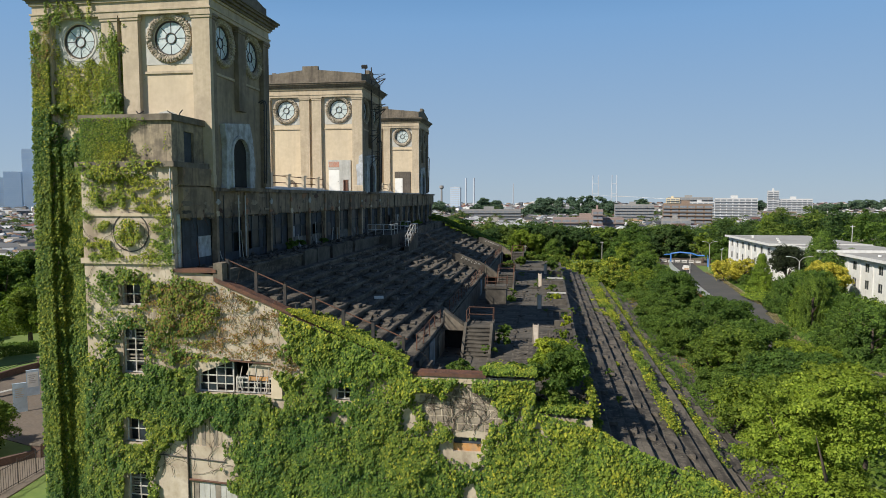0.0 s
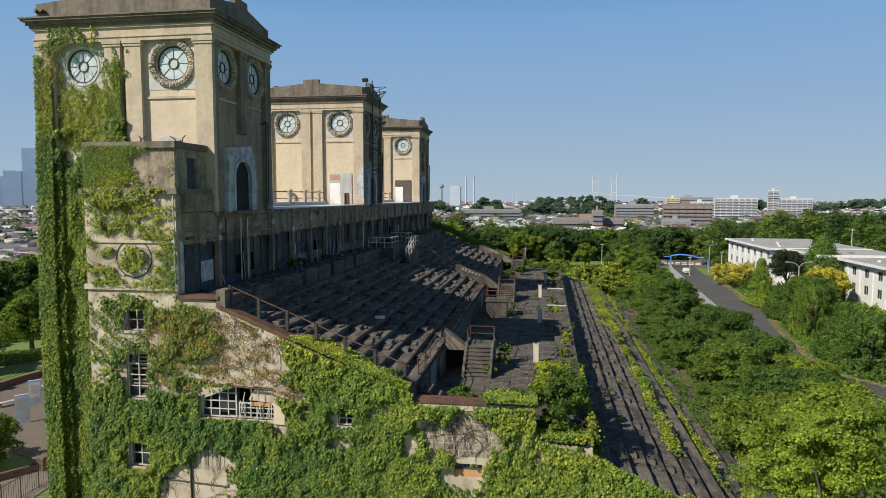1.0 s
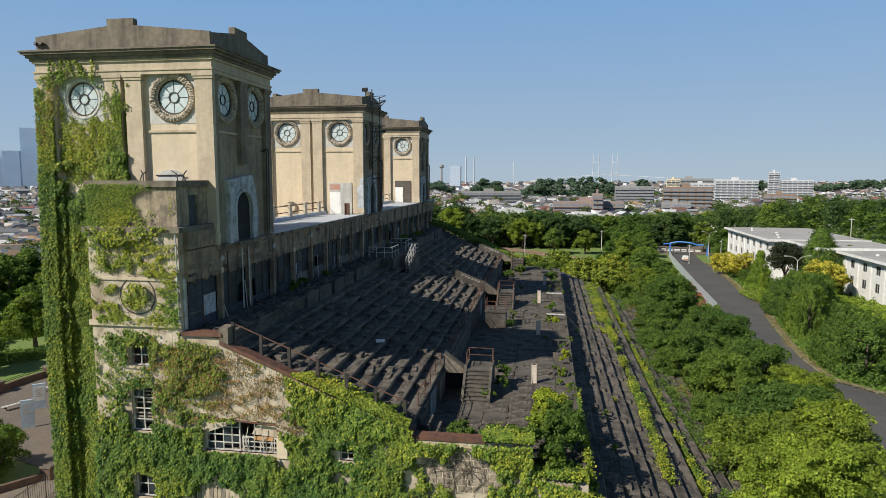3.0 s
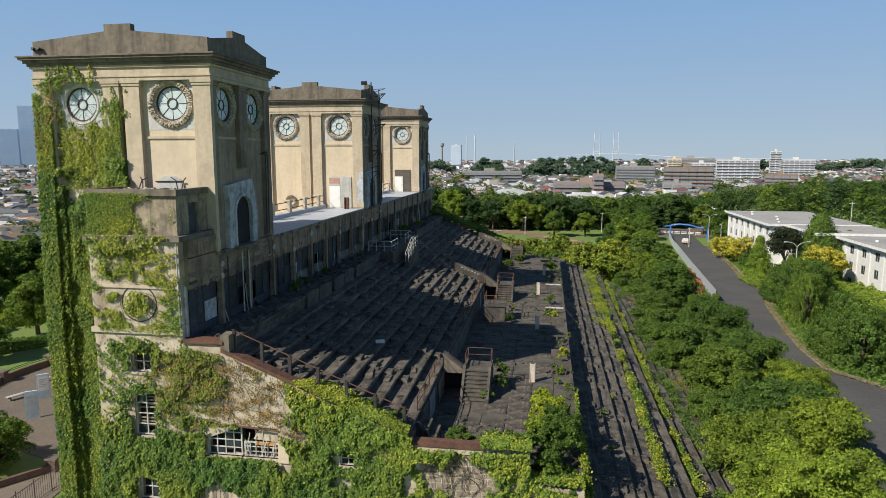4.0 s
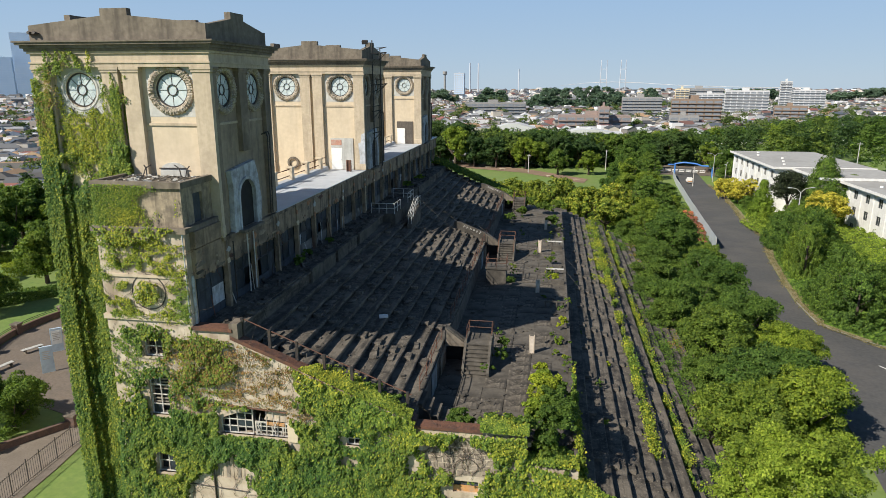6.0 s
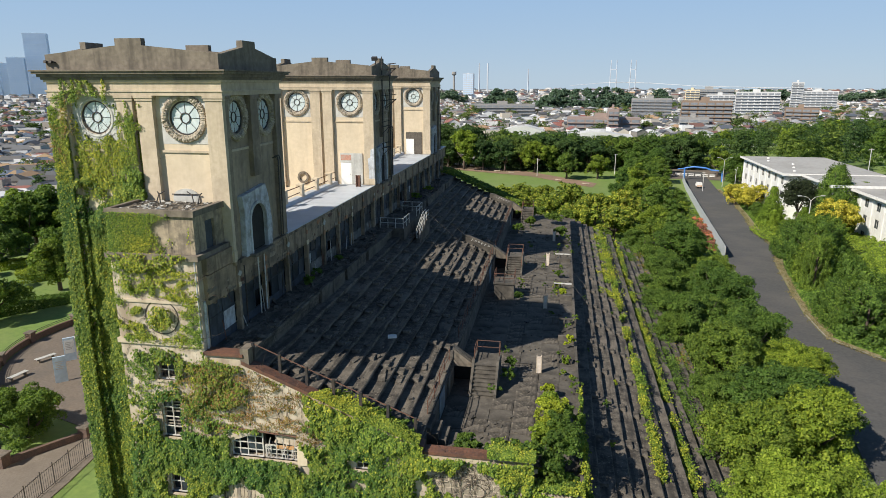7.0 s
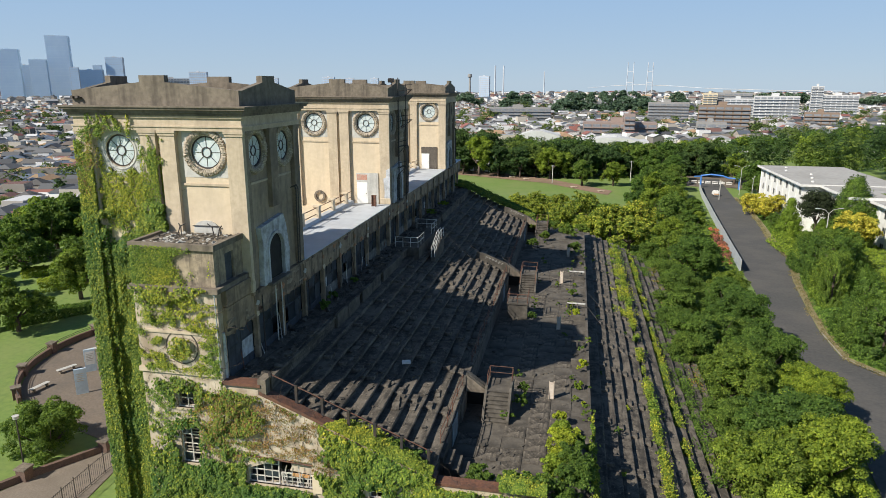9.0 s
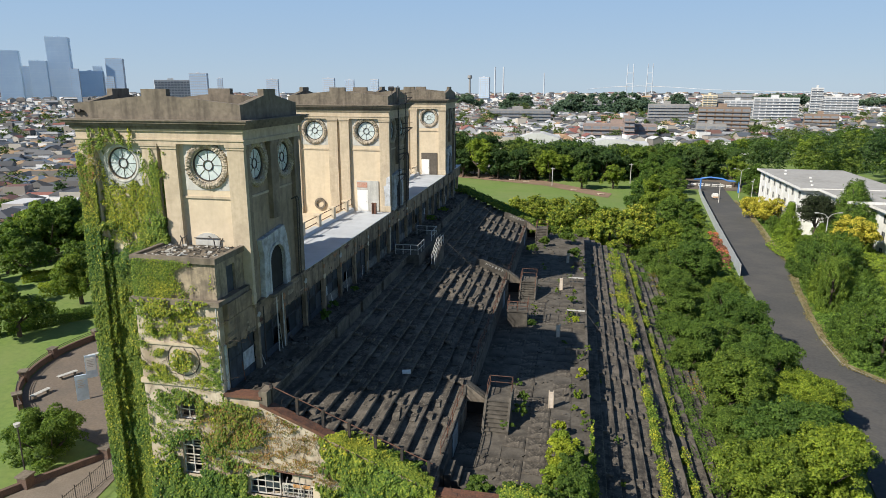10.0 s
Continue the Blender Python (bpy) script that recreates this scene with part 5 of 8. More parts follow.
for k in range(12):
    tagged(new("woodland", quads_mesh("woodland", np.concatenate(quads[k::12]), WOOD_LEAF if k % 3 else GREEN)), "dense green woodland behind the lawn", "trees", kind="stuff")
# low growth that closes the wood's foot
quads = []
for k in range(110):
    x = rng.uniform(-66, 62)
    y = float(np.interp(x, [-75, -45, -36, -14, 8, 30, 60], [290, 270, 266, 264, 267, 278, 282])) + rng.uniform(0, 12)
    h = rng.uniform(4, 8)
    q = crown_quads(rng, rng.uniform(3.0, 4.5), h * 0.5, 26, 26, 0.5, 0.85, (0.2, 0.34), 11, 0.25)
    quads.append(q + np.array([x, y, gz(x, y) + h * 0.42]))
tagged(new("woodland", quads_mesh("woodland", np.concatenate(quads), WOOD_LEAF)), "dark undergrowth along the foot of the wood", "trees", kind="stuff")
# the trees along the wood's edge
EDGE = [make_tree("broadleaf_tree", "tall spreading broadleaf tree at the edge of the wood", m, 6.5, 6.9, 13.2, 150, 130, 0.36, 81 + k, 0.75, (x, y, gz(x, y)), (0.1, 0.2)) for k, (m, x, y) in enumerate(((WOOD_LEAF, -21.0, 263.0), (GREEN, -9.0, 262.0), (WOOD_LEAF, 12.0, 268.0)))]
for k, (x, y, sc) in enumerate([(-45, 268, 0.95), (-38, 266, 1.3), (-30, 265, 1.05), (-15, 267, 1.1), (-3, 265, 0.85), (4.5, 266, 1.12), (19, 272, 0.8), (26, 277, 1.05), (34, 280, 0.85), (-53, 276, 1.2), (-62, 284, 1.0), (44, 283, 0.8), (52, 282, 1.1)]):
    place(EDGE[k % 3], x, y, sc, k * 1.9)
# ---- undergrowth on the stand ----
def bush(x, y, z, r, h, material, label, seed, leaf=0.11, clumps=26, per=60):
    rng = np.random.default_rng(seed)
    q = crown_quads(rng, r, h / 2, clumps, per, leaf, 0.8)
    q[:, :, 2] += h / 2
    ob = new("bush", quads_mesh("bush", q, material))
    ob.location = (x, y, z)
    return tagged(ob, label, "bush")


SHRUB = "wild green shrub rooted in the concrete"
for k, (x, y, z, r, h, m) in enumerate([(0.9, 29.6, 11.3, 1.7, 3.3, GREEN), (1.35, 31.5, 11.6, 1.4, 2.9, GREEN), (0.5, 28.6, 10.5, 1.3, 2.6, GREEN), (1.7, 28.7, 10.0, 1.2, 2.4, GREEN), (0.3, 31.0, 11.8, 1.1, 2.2, LIME), (0.6, 33.6, 11.9, 1.3, 2.3, LIME), (0.4, 35.6, 11.9, 0.9, 1.4, LIME), (0.2, 37.4, 11.9, 0.7, 1.1, LIME), (1.6, 34.0, 11.9, 0.8, 1.6, IVY),
                                        (-2.3, 39.2, 11.9, 0.6, 1.2, GREEN), (-2.2, 40.6, 11.9, 0.55, 1.4, GREEN), (-4.3, 37.9, 11.9, 0.5, 0.6, GREEN), (-3.1, 37.6, 11.9, 0.6, 0.7, GREEN), (-3.6, 29.2, 12.4, 1.0, 1.3, GREEN), (-2.0, 29.0, 12.6, 0.9, 1.2, IVY),
                                        (-0.6, 28.9, 12.6, 0.9, 1.3, IVY), (1.6, 45.9, 11.9, 0.6, 1.1, LIME), (1.4, 43.0, 11.9, 0.45, 0.7, LIME), (1.2, 57.8, 11.9, 0.7, 0.9, LIME), (-2.7, 56.3, 11.9, 0.5, 0.9, GREEN), (0.8, 60.5, 11.9, 0.6, 0.6, LIME), (1.0, 64.0, 11.9, 0.7, 0.9, IVY),
                                        (-4.5, 84.0, 11.9, 0.9, 1.2, GREEN), (-3.2, 88.0, 11.9, 1.0, 1.4, GREEN), (1.0, 82.0, 11.9, 1.1, 1.5, GREEN), (0.0, 90.0, 11.9, 1.5, 1.8, GREEN), (-2.5, 94.0, 11.9, 1.6, 1.8, IVY), (-5.0, 93.5, 12.2, 1.2, 1.5, IVY), (2.0, 95.5, 11.5, 1.4, 1.6, GREEN),
                                        (-16.0, 39.5, 17.75, 0.6, 0.9, GREEN), (-16.2, 41.8, 17.75, 0.5, 0.6, GREEN), (-16.0, 46.0, 17.75, 0.4, 0.5, GREEN), (-16.0, 74.0, 17.75, 0.8, 0.8, GREEN), (-15.8, 80.0, 17.7, 0.8, 0.7, GREEN), (-9.9, 28.8, 15.0, 0.5, 0.7, LIME), (-8.0, 28.7, 14.4, 0.6, 0.8, IVY), (-6.6, 28.6, 13.9, 0.7, 0.9, IVY)]):
    bush(x, y, z, r, h, m, SHRUB, 300 + k, leaf=0.1, clumps=70 if r > 0.8 else 26, per=90 if r > 0.8 else 60)


def strip(cx, y0, y1, z, wide, high, amount, seed, material=IVY_Y, label="ivy trailing along an old step", gap=0.42):
    def pts(rng, n):
        y = rng.uniform(y0, y1, n)
        x = cx + rng.normal(size=n) * wide + 0.25 * (n1(y, y * 0 + seed) - 0.5)
        keep = n1(y * 1.3, y * 0 + seed * 3.1) + 0.35 * (n2(y, x * 2) - 0.5) > gap
        x, y = x[keep], y[keep]
        return np.stack([x, y, z + rng.uniform(0, high, len(x)) * (0.4 + n2(x, y))], 1)
    ivy("ivy", pts, int(amount * 1.6), 0.12, material, label, seed, (0, -0.3, 1.0))


def thicket(rng, n):
    """Low undergrowth that fills the ground between the tiers and the road."""
    x, y = rng.uniform(12.2, 27.5, n), rng.uniform(26, 122, n)
    keep = (x < np.interp(y, [26, 50, 57, 68, 77, 89, 106, 122], [19.0, 22.9, 24.6, 25.2, 24.8, 26.0, 27.5, 28.5])) & (n1(x * 0.7, y * 0.7) > 0.28)
    x, y = x[keep], y[keep]
    h = 0.3 + 1.9 * n1(x * 0.8 + 4, y * 0.8) * n2(x * 0.6, y * 0.6 + 3)
    return np.stack([x, y, ground_z(x, y) + h * rng.uniform(0.5, 1.0, len(x))], 1)


ivy("undergrowth", thicket, 60000, 0.3, GREEN, "tangled green undergrowth beneath the trees", 420, (0, -0.2, 1.0))


def far_thicket(rng, n):
    """Low undergrowth round the golden trees past the stand's end."""
    x, y = rng.uniform(-14, 36, n), rng.uniform(100, 172, n)
    keep = (x < np.interp(y, [100, 115, 138, 165, 172], [27.0, 28.6, 31.2, 34.3, 35.2])) & (n1(x * 0.5, y * 0.5) > 0.2)
    x, y = x[keep], y[keep]
    h = 0.3 + 2.4 * n1(x * 0.5 + 4, y * 0.5) * n2(x * 0.4, y * 0.4 + 3)
    return np.stack([x, y, ground_z(x, y) + h * rng.uniform(0.5, 1.0, len(x))], 1)


ivy("undergrowth", far_thicket, 42000, 0.42, GREEN, "tangled green undergrowth past the end of the stand", 422, (0, -0.2, 1.0))
DRYLEAF = leafy("dry_grass_blades", [(0.0, (0.09, 0.09, 0.035)), (0.5, (0.17, 0.14, 0.075)), (1.0, (0.26, 0.22, 0.13))], 0.2, each_own=False)


def dry_edge(rng, n):
    """Dry grass tufts that break up the edge of the road."""
    y = rng.uniform(66, 225, n)
    wob = n1(y * 1.3, y * 0) - 0.4
    x = np.interp(y, [66, 68.2, 73.5, 82.8, 96.6, 111.4, 128, 147, 168, 198.5, 230], [34.0, 33.1, 30.4, 31.2, 33.6, 36.4, 40.6, 42.3, 45.6, 50.0, 53.0]) + 0.35 + wob * 0.8 + rng.normal(size=n) * 0.3
    return np.stack([x, y, ground_z(x, y) + 0.12 + rng.uniform(0, 0.3, n) * n2(x, y)], 1)


ivy("dry_grass", dry_edge, 10000, 0.15, DRYLEAF, "dry grass tufts along the road's edge", 423, (0, -0.4, 0.9))


def road_side(rng, n):
    """Low plants between the road's verge and the junipers."""
    y = rng.uniform(66, 225, n)
    off = rng.random(n) ** 1.3 * 8
    x = np.interp(y, [66, 68.7, 73.8, 82.7, 96.3, 111, 127, 146.5, 167.5, 198, 230], [35.0, 34.0, 31.3, 32.0, 34.5, 37.5, 42.2, 43.8, 47.0, 51.3, 54.1]) + off
    keep = (y < 150) | (off < 3.2)
    x, y, off = x[keep], y[keep], off[keep]
    n = len(x)
    h = 0.2 + 2.4 * n1(x * 0.8, y * 0.8) ** 2 * smooth(0, 1.5, off)
    return np.stack([x, y, ground_z(x, y) + h * rng.uniform(0.4, 1.0, n)], 1)


ivy("undergrowth", road_side, 42000, 0.3, NEEDLE, "low green shrubs along the road's edge", 421, (-0.2, -0.2, 1.0))


def wing_shrubs(rng, n):
    """Low dense shrubs between the junipers and the white wing."""
    x, y = rng.uniform(38, 62, n), rng.uniform(70, 146, n)
    x = x + 0.04 * (y - 70)
    h = 0.5 + 2.6 * n1(x * 0.9 + 2, y * 0.9) * n2(x * 0.5, y * 0.5 + 7)
    return np.stack([x, y, ground_z(x, y) + h * rng.uniform(0.55, 1.0, n)], 1)


ivy("undergrowth", wing_shrubs, 42000, 0.34, NEEDLE, "dense low shrubs in front of the white wing", 424, (-0.2, -0.3, 1.0))
strip(7.0, 34, 98, 8.95, 0.17, 0.7, 18000, 401, gap=0.45)
strip(9.0, 33, 99, 7.6, 0.22, 0.75, 22000, 402, gap=0.38)
strip(10.5, 36, 99, 6.75, 0.45, 0.8, 22000, 410, GREEN, "weedy growth over the broken lower steps", 0.4)
strip(8.1, 48, 99, 8.1, 0.35, 0.35, 9000, 411, IVY, "creeper patches on the lower steps", 0.55)
strip(11.6, 36, 99, 6.3, 0.5, 0.5, 14000, 403, IVY_RED, "yellowing creeper on old steps", 0.5)
strip(12.6, 30, 99, 5.2, 0.7, 1.3, 26000, 404, GREEN, "undergrowth at the foot of the tiers", 0.3)
strip(6.0, 66, 99, 9.3, 0.8, 0.4, 9000, 405, gap=0.5)
strip(2.35, 28.2, 39, 10.6, 0.12, 1.6, 5000, 406, gap=0.3)


def over_slope(rng, n):
    """Ivy that spills over the sloping coping onto the tiers."""
    x = np.where(rng.random(n) < 0.75, rng.uniform(-11.4, -5.8, n), rng.uniform(-2.4, -0.1, n))
    y = 27.55 + np.abs(rng.normal(size=n)) * 0.55
    keep = n1(x * 1.2, y + 5) + 0.6 * smooth(-11.4, -9.5, x) > 0.45 + 0.5 * (y - 27.6)
    x, y = x[keep], y[keep]
    z = np.interp(x, [-14.9, -5.6, -5.5, -3.9], [17.5, 13.75, 13.5, 13.5]) + rng.uniform(0.0, 0.3, len(x)) * (0.3 + n2(x, y))
    return np.stack([x, y, z], 1)


ivy("ivy", over_slope, 18000, 0.11, IVY_Y, "ivy spilling over the sloping coping", 407, (0, -0.5, 0.9))


def low_edge(rng, n):
    """Yellowing ivy that spills over the end of the lower tiers."""
    x = rng.uniform(-0.2, 12.6, n)
    y = 27.7 + np.abs(rng.normal(size=n)) * 0.6
    keep = n1(x * 1.1 + 3, y + 8) > 0.25 + 0.55 * (y - 27.8)
    x, y = x[keep], y[keep]
    z = np.interp(x, [-0.2, 2.3, 2.32, 12.8], [11.9, 11.8, 10.9, 6.6]) + rng.uniform(0.0, 0.45, len(x)) * (0.3 + n2(x, y))
    return np.stack([x, y, z], 1)


ivy("ivy", low_edge, 9000, 0.11, IVY_Y, "yellowing ivy spilling over the lower tiers", 409, (0, -0.5, 0.9))


def end_wall(rng, n):
    """Ivy over the stand's far end."""
    x = rng.uniform(-16.8, -5.0, n)
    y = 96.2 + rng.normal(size=n) * 0.8
    return np.stack([x, y, np.interp(x, [-16.8, -15.5, -5.9, -5], [18.1, 17.9, 13.8, 13.4]) + rng.uniform(0, 0.6, n)], 1)


ivy("ivy", end_wall, 9000, 0.25, IVY, "ivy over the far end of the tiers", 408, (0, -0.5, 0.9))


# weeds in the cracks of the concourse and the lower tiers
rng = random.Random(71)
for k in range(70):
    lower = k % 3 == 0
    x = rng.choice((2.25, 1.9, 0.9, -0.6, -2.6, 0.5)) + rng.uniform(-0.3, 0.3) if not lower else 2.4 + 0.9 * rng.randint(1, 9)
    y = rng.uniform(29.5, 86)
    z = 11.9 if x < 2.3 else 10.75 - 0.372 * int((x - 2.3) / 0.9) - (0.35 if int((x - 2.3) / 0.9) > 6 else 0)
    r = rng.uniform(0.16, 0.5)
    bush(x, y, z - 0.05, r, r * rng.uniform(1.2, 2.4), rng.choice((LIME, IVY, GREEN, GREEN)), "weeds sprouting from a crack in the concrete", 900 + k, 0.085, 9, 34)


# ---- windows in the front wall ----
FRAME = weathered("peeling_window_paint", (0.48, 0.46, 0.43), (0.62, 0.6, 0.57), (0.25, 0.2, 0.15), 2, 8, 0, 0.5, 0.7)
SLAT = weathered("grey_wood_slats", (0.2, 0.17, 0.14), (0.32, 0.28, 0.23), (0.1, 0.08, 0.07), 2, 8, 0, 0.5)
ORANGE = weathered("faded_orange_board", (0.45, 0.22, 0.08), (0.55, 0.3, 0.12), (0.3, 0.25, 0.2), 2, 5, 0, 0.6)


def casement(x0, x1, z0, z1, cols, rows, y=FY, seed=0, slats=False):
    rng = random.Random(seed)
    f = Geo()
    d0, d1 = y + 0.10, y + 0.18
    w = 0.06
    f.frame_xz(x0, x1, z0, z1, w, d0, d1)
    win = part("window", f, FRAME, stand, "pale peeling window frame in a dark opening")
    for i in range(1, cols):
        x = x0 + (x1 - x0) * i / cols
        f = Geo()
        f.box(x - 0.022, x + 0.022, d0 + 0.01, d1 - 0.01, z0 + w, z1 - w)
        part("glazing_bar", f, FRAME, win)
    for k in range(1, rows):
        z = z0 + (z1 - z0) * k / rows
        f = Geo()
        f.box(x0 + w, x1 - w, d0 + 0.015, d1 - 0.015, z - 0.022, z + 0.022)
        part("glazing_bar", f, FRAME, win)
    for i in range(cols):
        for k in range(rows):
            if rng.random() < 0.3:
                p = Geo()
                a, b = x0 + (x1 - x0) * i / cols + 0.03, x0 + (x1 - x0) * (i + 1) / cols - 0.03
                c, d = z0 + (z1 - z0) * k / rows + 0.03, z0 + (z1 - z0) * (k + 1) / rows - 0.03
                p.box(a, b, d0 + 0.04, d0 + 0.05, c, d)
                part("pane", p, DARKGLASS, win)
    s = Geo()
    s.box(x0 - 0.08, x1 + 0.08, y - 0.08, y + 0.12, z0 - 0.12, z0)
    part("sill", s, TRIM, win)
    if slats:
        for k in range(12):
            z = z0 + 0.1 + (z1 - z0 - 0.2) * k / 11
            if rng.random() < 0.8:
                q = Geo()
                t = rng.uniform(-0.03, 0.03)
                q.prism([(x0 + 0.07, z - 0.03 + t), (x1 - 0.07, z - 0.03 - t), (x1 - 0.07, z + 0.05 - t), (x0 + 0.07, z + 0.05 + t)], "y", d1 + 0.03, d1 + 0.05)
                part("slat", q, SLAT, win)
    # Near-black backing sheet in place of a shaded room.
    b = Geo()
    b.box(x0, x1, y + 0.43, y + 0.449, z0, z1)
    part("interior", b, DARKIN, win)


for k, (a, b, z0, z1) in enumerate(W_COL):
    casement(a, b, z0, z1, 2, 2 if z1 - z0 < 1.4 else 4, seed=k, slats=k in (1, 3))
a, b, z0, z1 = W_BIG
casement(a, a + 1.75, z0, z1, 4, 4, seed=21)
casement(a + 1.85, b, z0, z0 + 0.75, 6, 3, seed=22)
for k in range(7):
    g = Geo()
    x = a + 1.95 + 0.26 * k
    g.tube((x, FY + 0.02, z0 + 0.05), (x + (0.3, -0.2, 0.1, 0.45, -0.1, 0.2, 0.05)[k], FY - 0.06, z0 + (1.3, 0.9, 1.45, 1.1, 1.4, 0.8, 1.3)[k]), 0.02, n=4)
    part("broken_bar", g, FRAME, stand)
g = Geo()
g.prism([(a + 2.3, z0 + 0.85), (b, z0 + 0.75), (b, z1), (a + 2.9, z1), (a + 2.5, z1 - 0.3)], "y", FY + 0.2, FY + 0.26)
part("board", g, OLDWALL, stand, "pale board over a broken window")
g = Geo()
g.box(a + 2.5, b - 0.2, FY + 0.05, FY + 0.09, z0 + 0.62, z0 + 0.8)
part("board", g, ORANGE, stand, "faded orange plank")
g = Geo()
g.prism([(a, z0 + 0.85), (a + 1.9, z1 + 0.02), (a, z1 + 0.02)], "y", FY - 0.02, FY + 0.2)
part("lintel", g, OLDWALL, stand, "sagging plaster over a broken window")
g = Geo()
g.box(b + 0.02, b + 0.55, FY - 0.1, FY + 0.02, z0 - 0.15, z0 + 0.85)
part("block", g, STUCCO, stand, "ochre block beside the broken window")
casement(*W_CROSS, 2, 2, seed=31)
a, b, z0, z1 = W_BOARD
for k in range(9):
    g = Geo()
    x = a + (b - a) * k / 9
    g.box(x + 0.01, x + (b - a) / 9 - 0.01, FY + 0.03 + 0.01 * (k % 3), FY + 0.1, z0, z1)
    part("board", g, OLDWALL if k % 3 else SLAT, stand)
a, b, z0, z1 = W_LOW
for k in range(12):
    g = Geo()
    x = a + (b - a) * k / 12
    g.box(x + 0.01, x + (b - a) / 12 - 0.01, FY + 0.03 + 0.01 * (k % 2), FY + 0.1, z0, z1)
    part("board", g, PANEL if k % 4 else SLAT, stand)
a, b, z0, z1 = W_LOUVRE
g = Geo()
g.box(a, b, FY + 0.12, FY + 0.18, z0, z0 + 0.32)
part("board", g, ORANGE, stand, "faded orange board in an opening")
g = Geo()
g.box(a, b, FY + 0.2, FY + 0.25, z0 + 0.32, z1)
part("board", g, BOARD, stand)
# blocked round window high on the corner block
put = lambda p, q, d: (-19.1 + p, FY - 0.02 + d, 19.55 + q)
g = Geo()
g.ring(put, 0.88, 0.93, 0.0, 0.1, 40)
part("round_frame", g, IRON, stand, "dark ring of a blocked round window")
# pipes and bars on the wall
for pts, r, m in (([(-17.0, FY - 0.05, 13.75), (-12.2, FY - 0.05, 13.5)], 0.045, RUST), ([(-16.5, FY - 0.06, 7.75), (-9.8, FY - 0.06, 7.45)], 0.05, RUST), ([(-16.5, FY - 0.06, 4.0), (-16.5, FY - 0.06, 10.9)], 0.05, IRON),
                  ([(-18.3, FY - 0.05, 8.9), (-14.6, FY - 0.05, 8.7)], 0.03, IRON), ([(-16.95, 27.8, 18.3), (-16.95, 27.8, 22.6)], 0.03, WHITEWASH), ([(-16.86, 28.2, 17.9), (-16.86, 28.2, 20.4)], 0.09, WHITEWASH),
                  ([(-6.1, FY - 0.2, 12.9), (-4.6, FY - 0.25, 12.85)], 0.05, RUST), ([(-0.25, FY - 0.03, 13.3), (-0.25, FY - 0.03, 10.4)], 0.06, PALEPIPE)):
    g = Geo()
    g.path(pts, r)
    part("pipe", g, m, stand)


def stems(name, lines, seed, label, y):
    """Bare climbing stems that fork over a wall."""
    rng = random.Random(seed)
    g = Geo()
    for x, z, n in lines:
        for k in range(n):
            p = Vector((x + rng.uniform(-1.1, 1.1), y, z + rng.uniform(-0.3, 1.3)))
            a = rng.choice((-1.3, -0.4, 0.0, 0.5, 1.3)) + rng.uniform(-0.4, 0.4)
            for s in range(rng.randint(9, 20)):
                a += rng.uniform(-0.5, 0.5) - 0.06 * a
                q = p + Vector((0.13 * math.sin(a), rng.uniform(-0.012, 0.012), 0.13 * math.cos(a)))
                g.tube(p, q, 0.012 - 0.0005 * s, n=3)
                p = q
    return tagged(part(name, g, BARK), label, "climbing plant", kind="stuff")


# bare stone facing under the concourse end
rng = random.Random(52)
STONE = weathered("brown_rubble_stone", (0.24, 0.197, 0.155), (0.36, 0.305, 0.245), (0.14, 0.115, 0.092), 1.4, 5, 0.3, 0.6, 0.92, 0.9)
z = 10.5
row = 0
while z < 13.25:
    h = rng.uniform(0.24, 0.36)
    x = -5.5 + 0.2 * (row % 2)
    while x < -0.6:
        w = rng.uniform(0.4, 0.75)
        g = Geo()
        j = lambda: rng.uniform(-0.015, 0.015)
        d = rng.uniform(0.004, 0.024)
        if z + h < 13.28 and not (-3.85 < x + w and x < -2.4 and z < 10.65):
            g.add([(x + 0.015, FY + 0.01, z + 0.012), (x + w - 0.015, FY + 0.01, z + 0.012), (x + w - 0.015, FY + 0.01, z + h - 0.012), (x + 0.015, FY + 0.01, z + h - 0.012),
                   (x + 0.035 + j(), FY - d, z + 0.03 + j()), (x + w - 0.035 + j(), FY - d, z + 0.03 + j()), (x + w - 0.035 + j(), FY - d, z + h - 0.03 + j()), (x + 0.035 + j(), FY - d, z + h - 0.03 + j())],
                  [(4, 5, 6, 7), (0, 1, 5, 4), (1, 2, 6, 5), (2, 3, 7, 6), (3, 0, 4, 7)])
            part("stone", g, STONE, stand)
        x += w
    z += h
    row += 1
stems("vine_stems", [(-4.6, 10.9, 14), (-3.4, 10.8, 18), (-2.2, 10.9, 15), (-1.4, 11.2, 9), (-3.2, 11.5, 12), (-17.5, 8.0, 7), (-15.6, 8.2, 8), (-15.2, 14.0, 10), (-13.5, 14.2, 12), (-14.3, 15.2, 10), (-12.6, 14.6, 7), (-17.5, 15.0, 5), (-20.6, 14.4, 6), (-20.4, 16.0, 5), (-19.2, 15.2, 4), (-20.3, 18.4, 8), (-18.4, 18.5, 10), (-17.6, 20.4, 9), (-19.6, 20.6, 9), (-17.4, 8.6, 6), (-15.0, 8.2, 6)], 3, "bare brown vine stems on pale plaster", FY - 0.055)
stems("vine_stems", [(-22.8, 27.0, 8), (-24.0, 27.2, 6), (-22.0, 28.0, 6)], 4, "bare vine stems on the tower wall", 31.2)

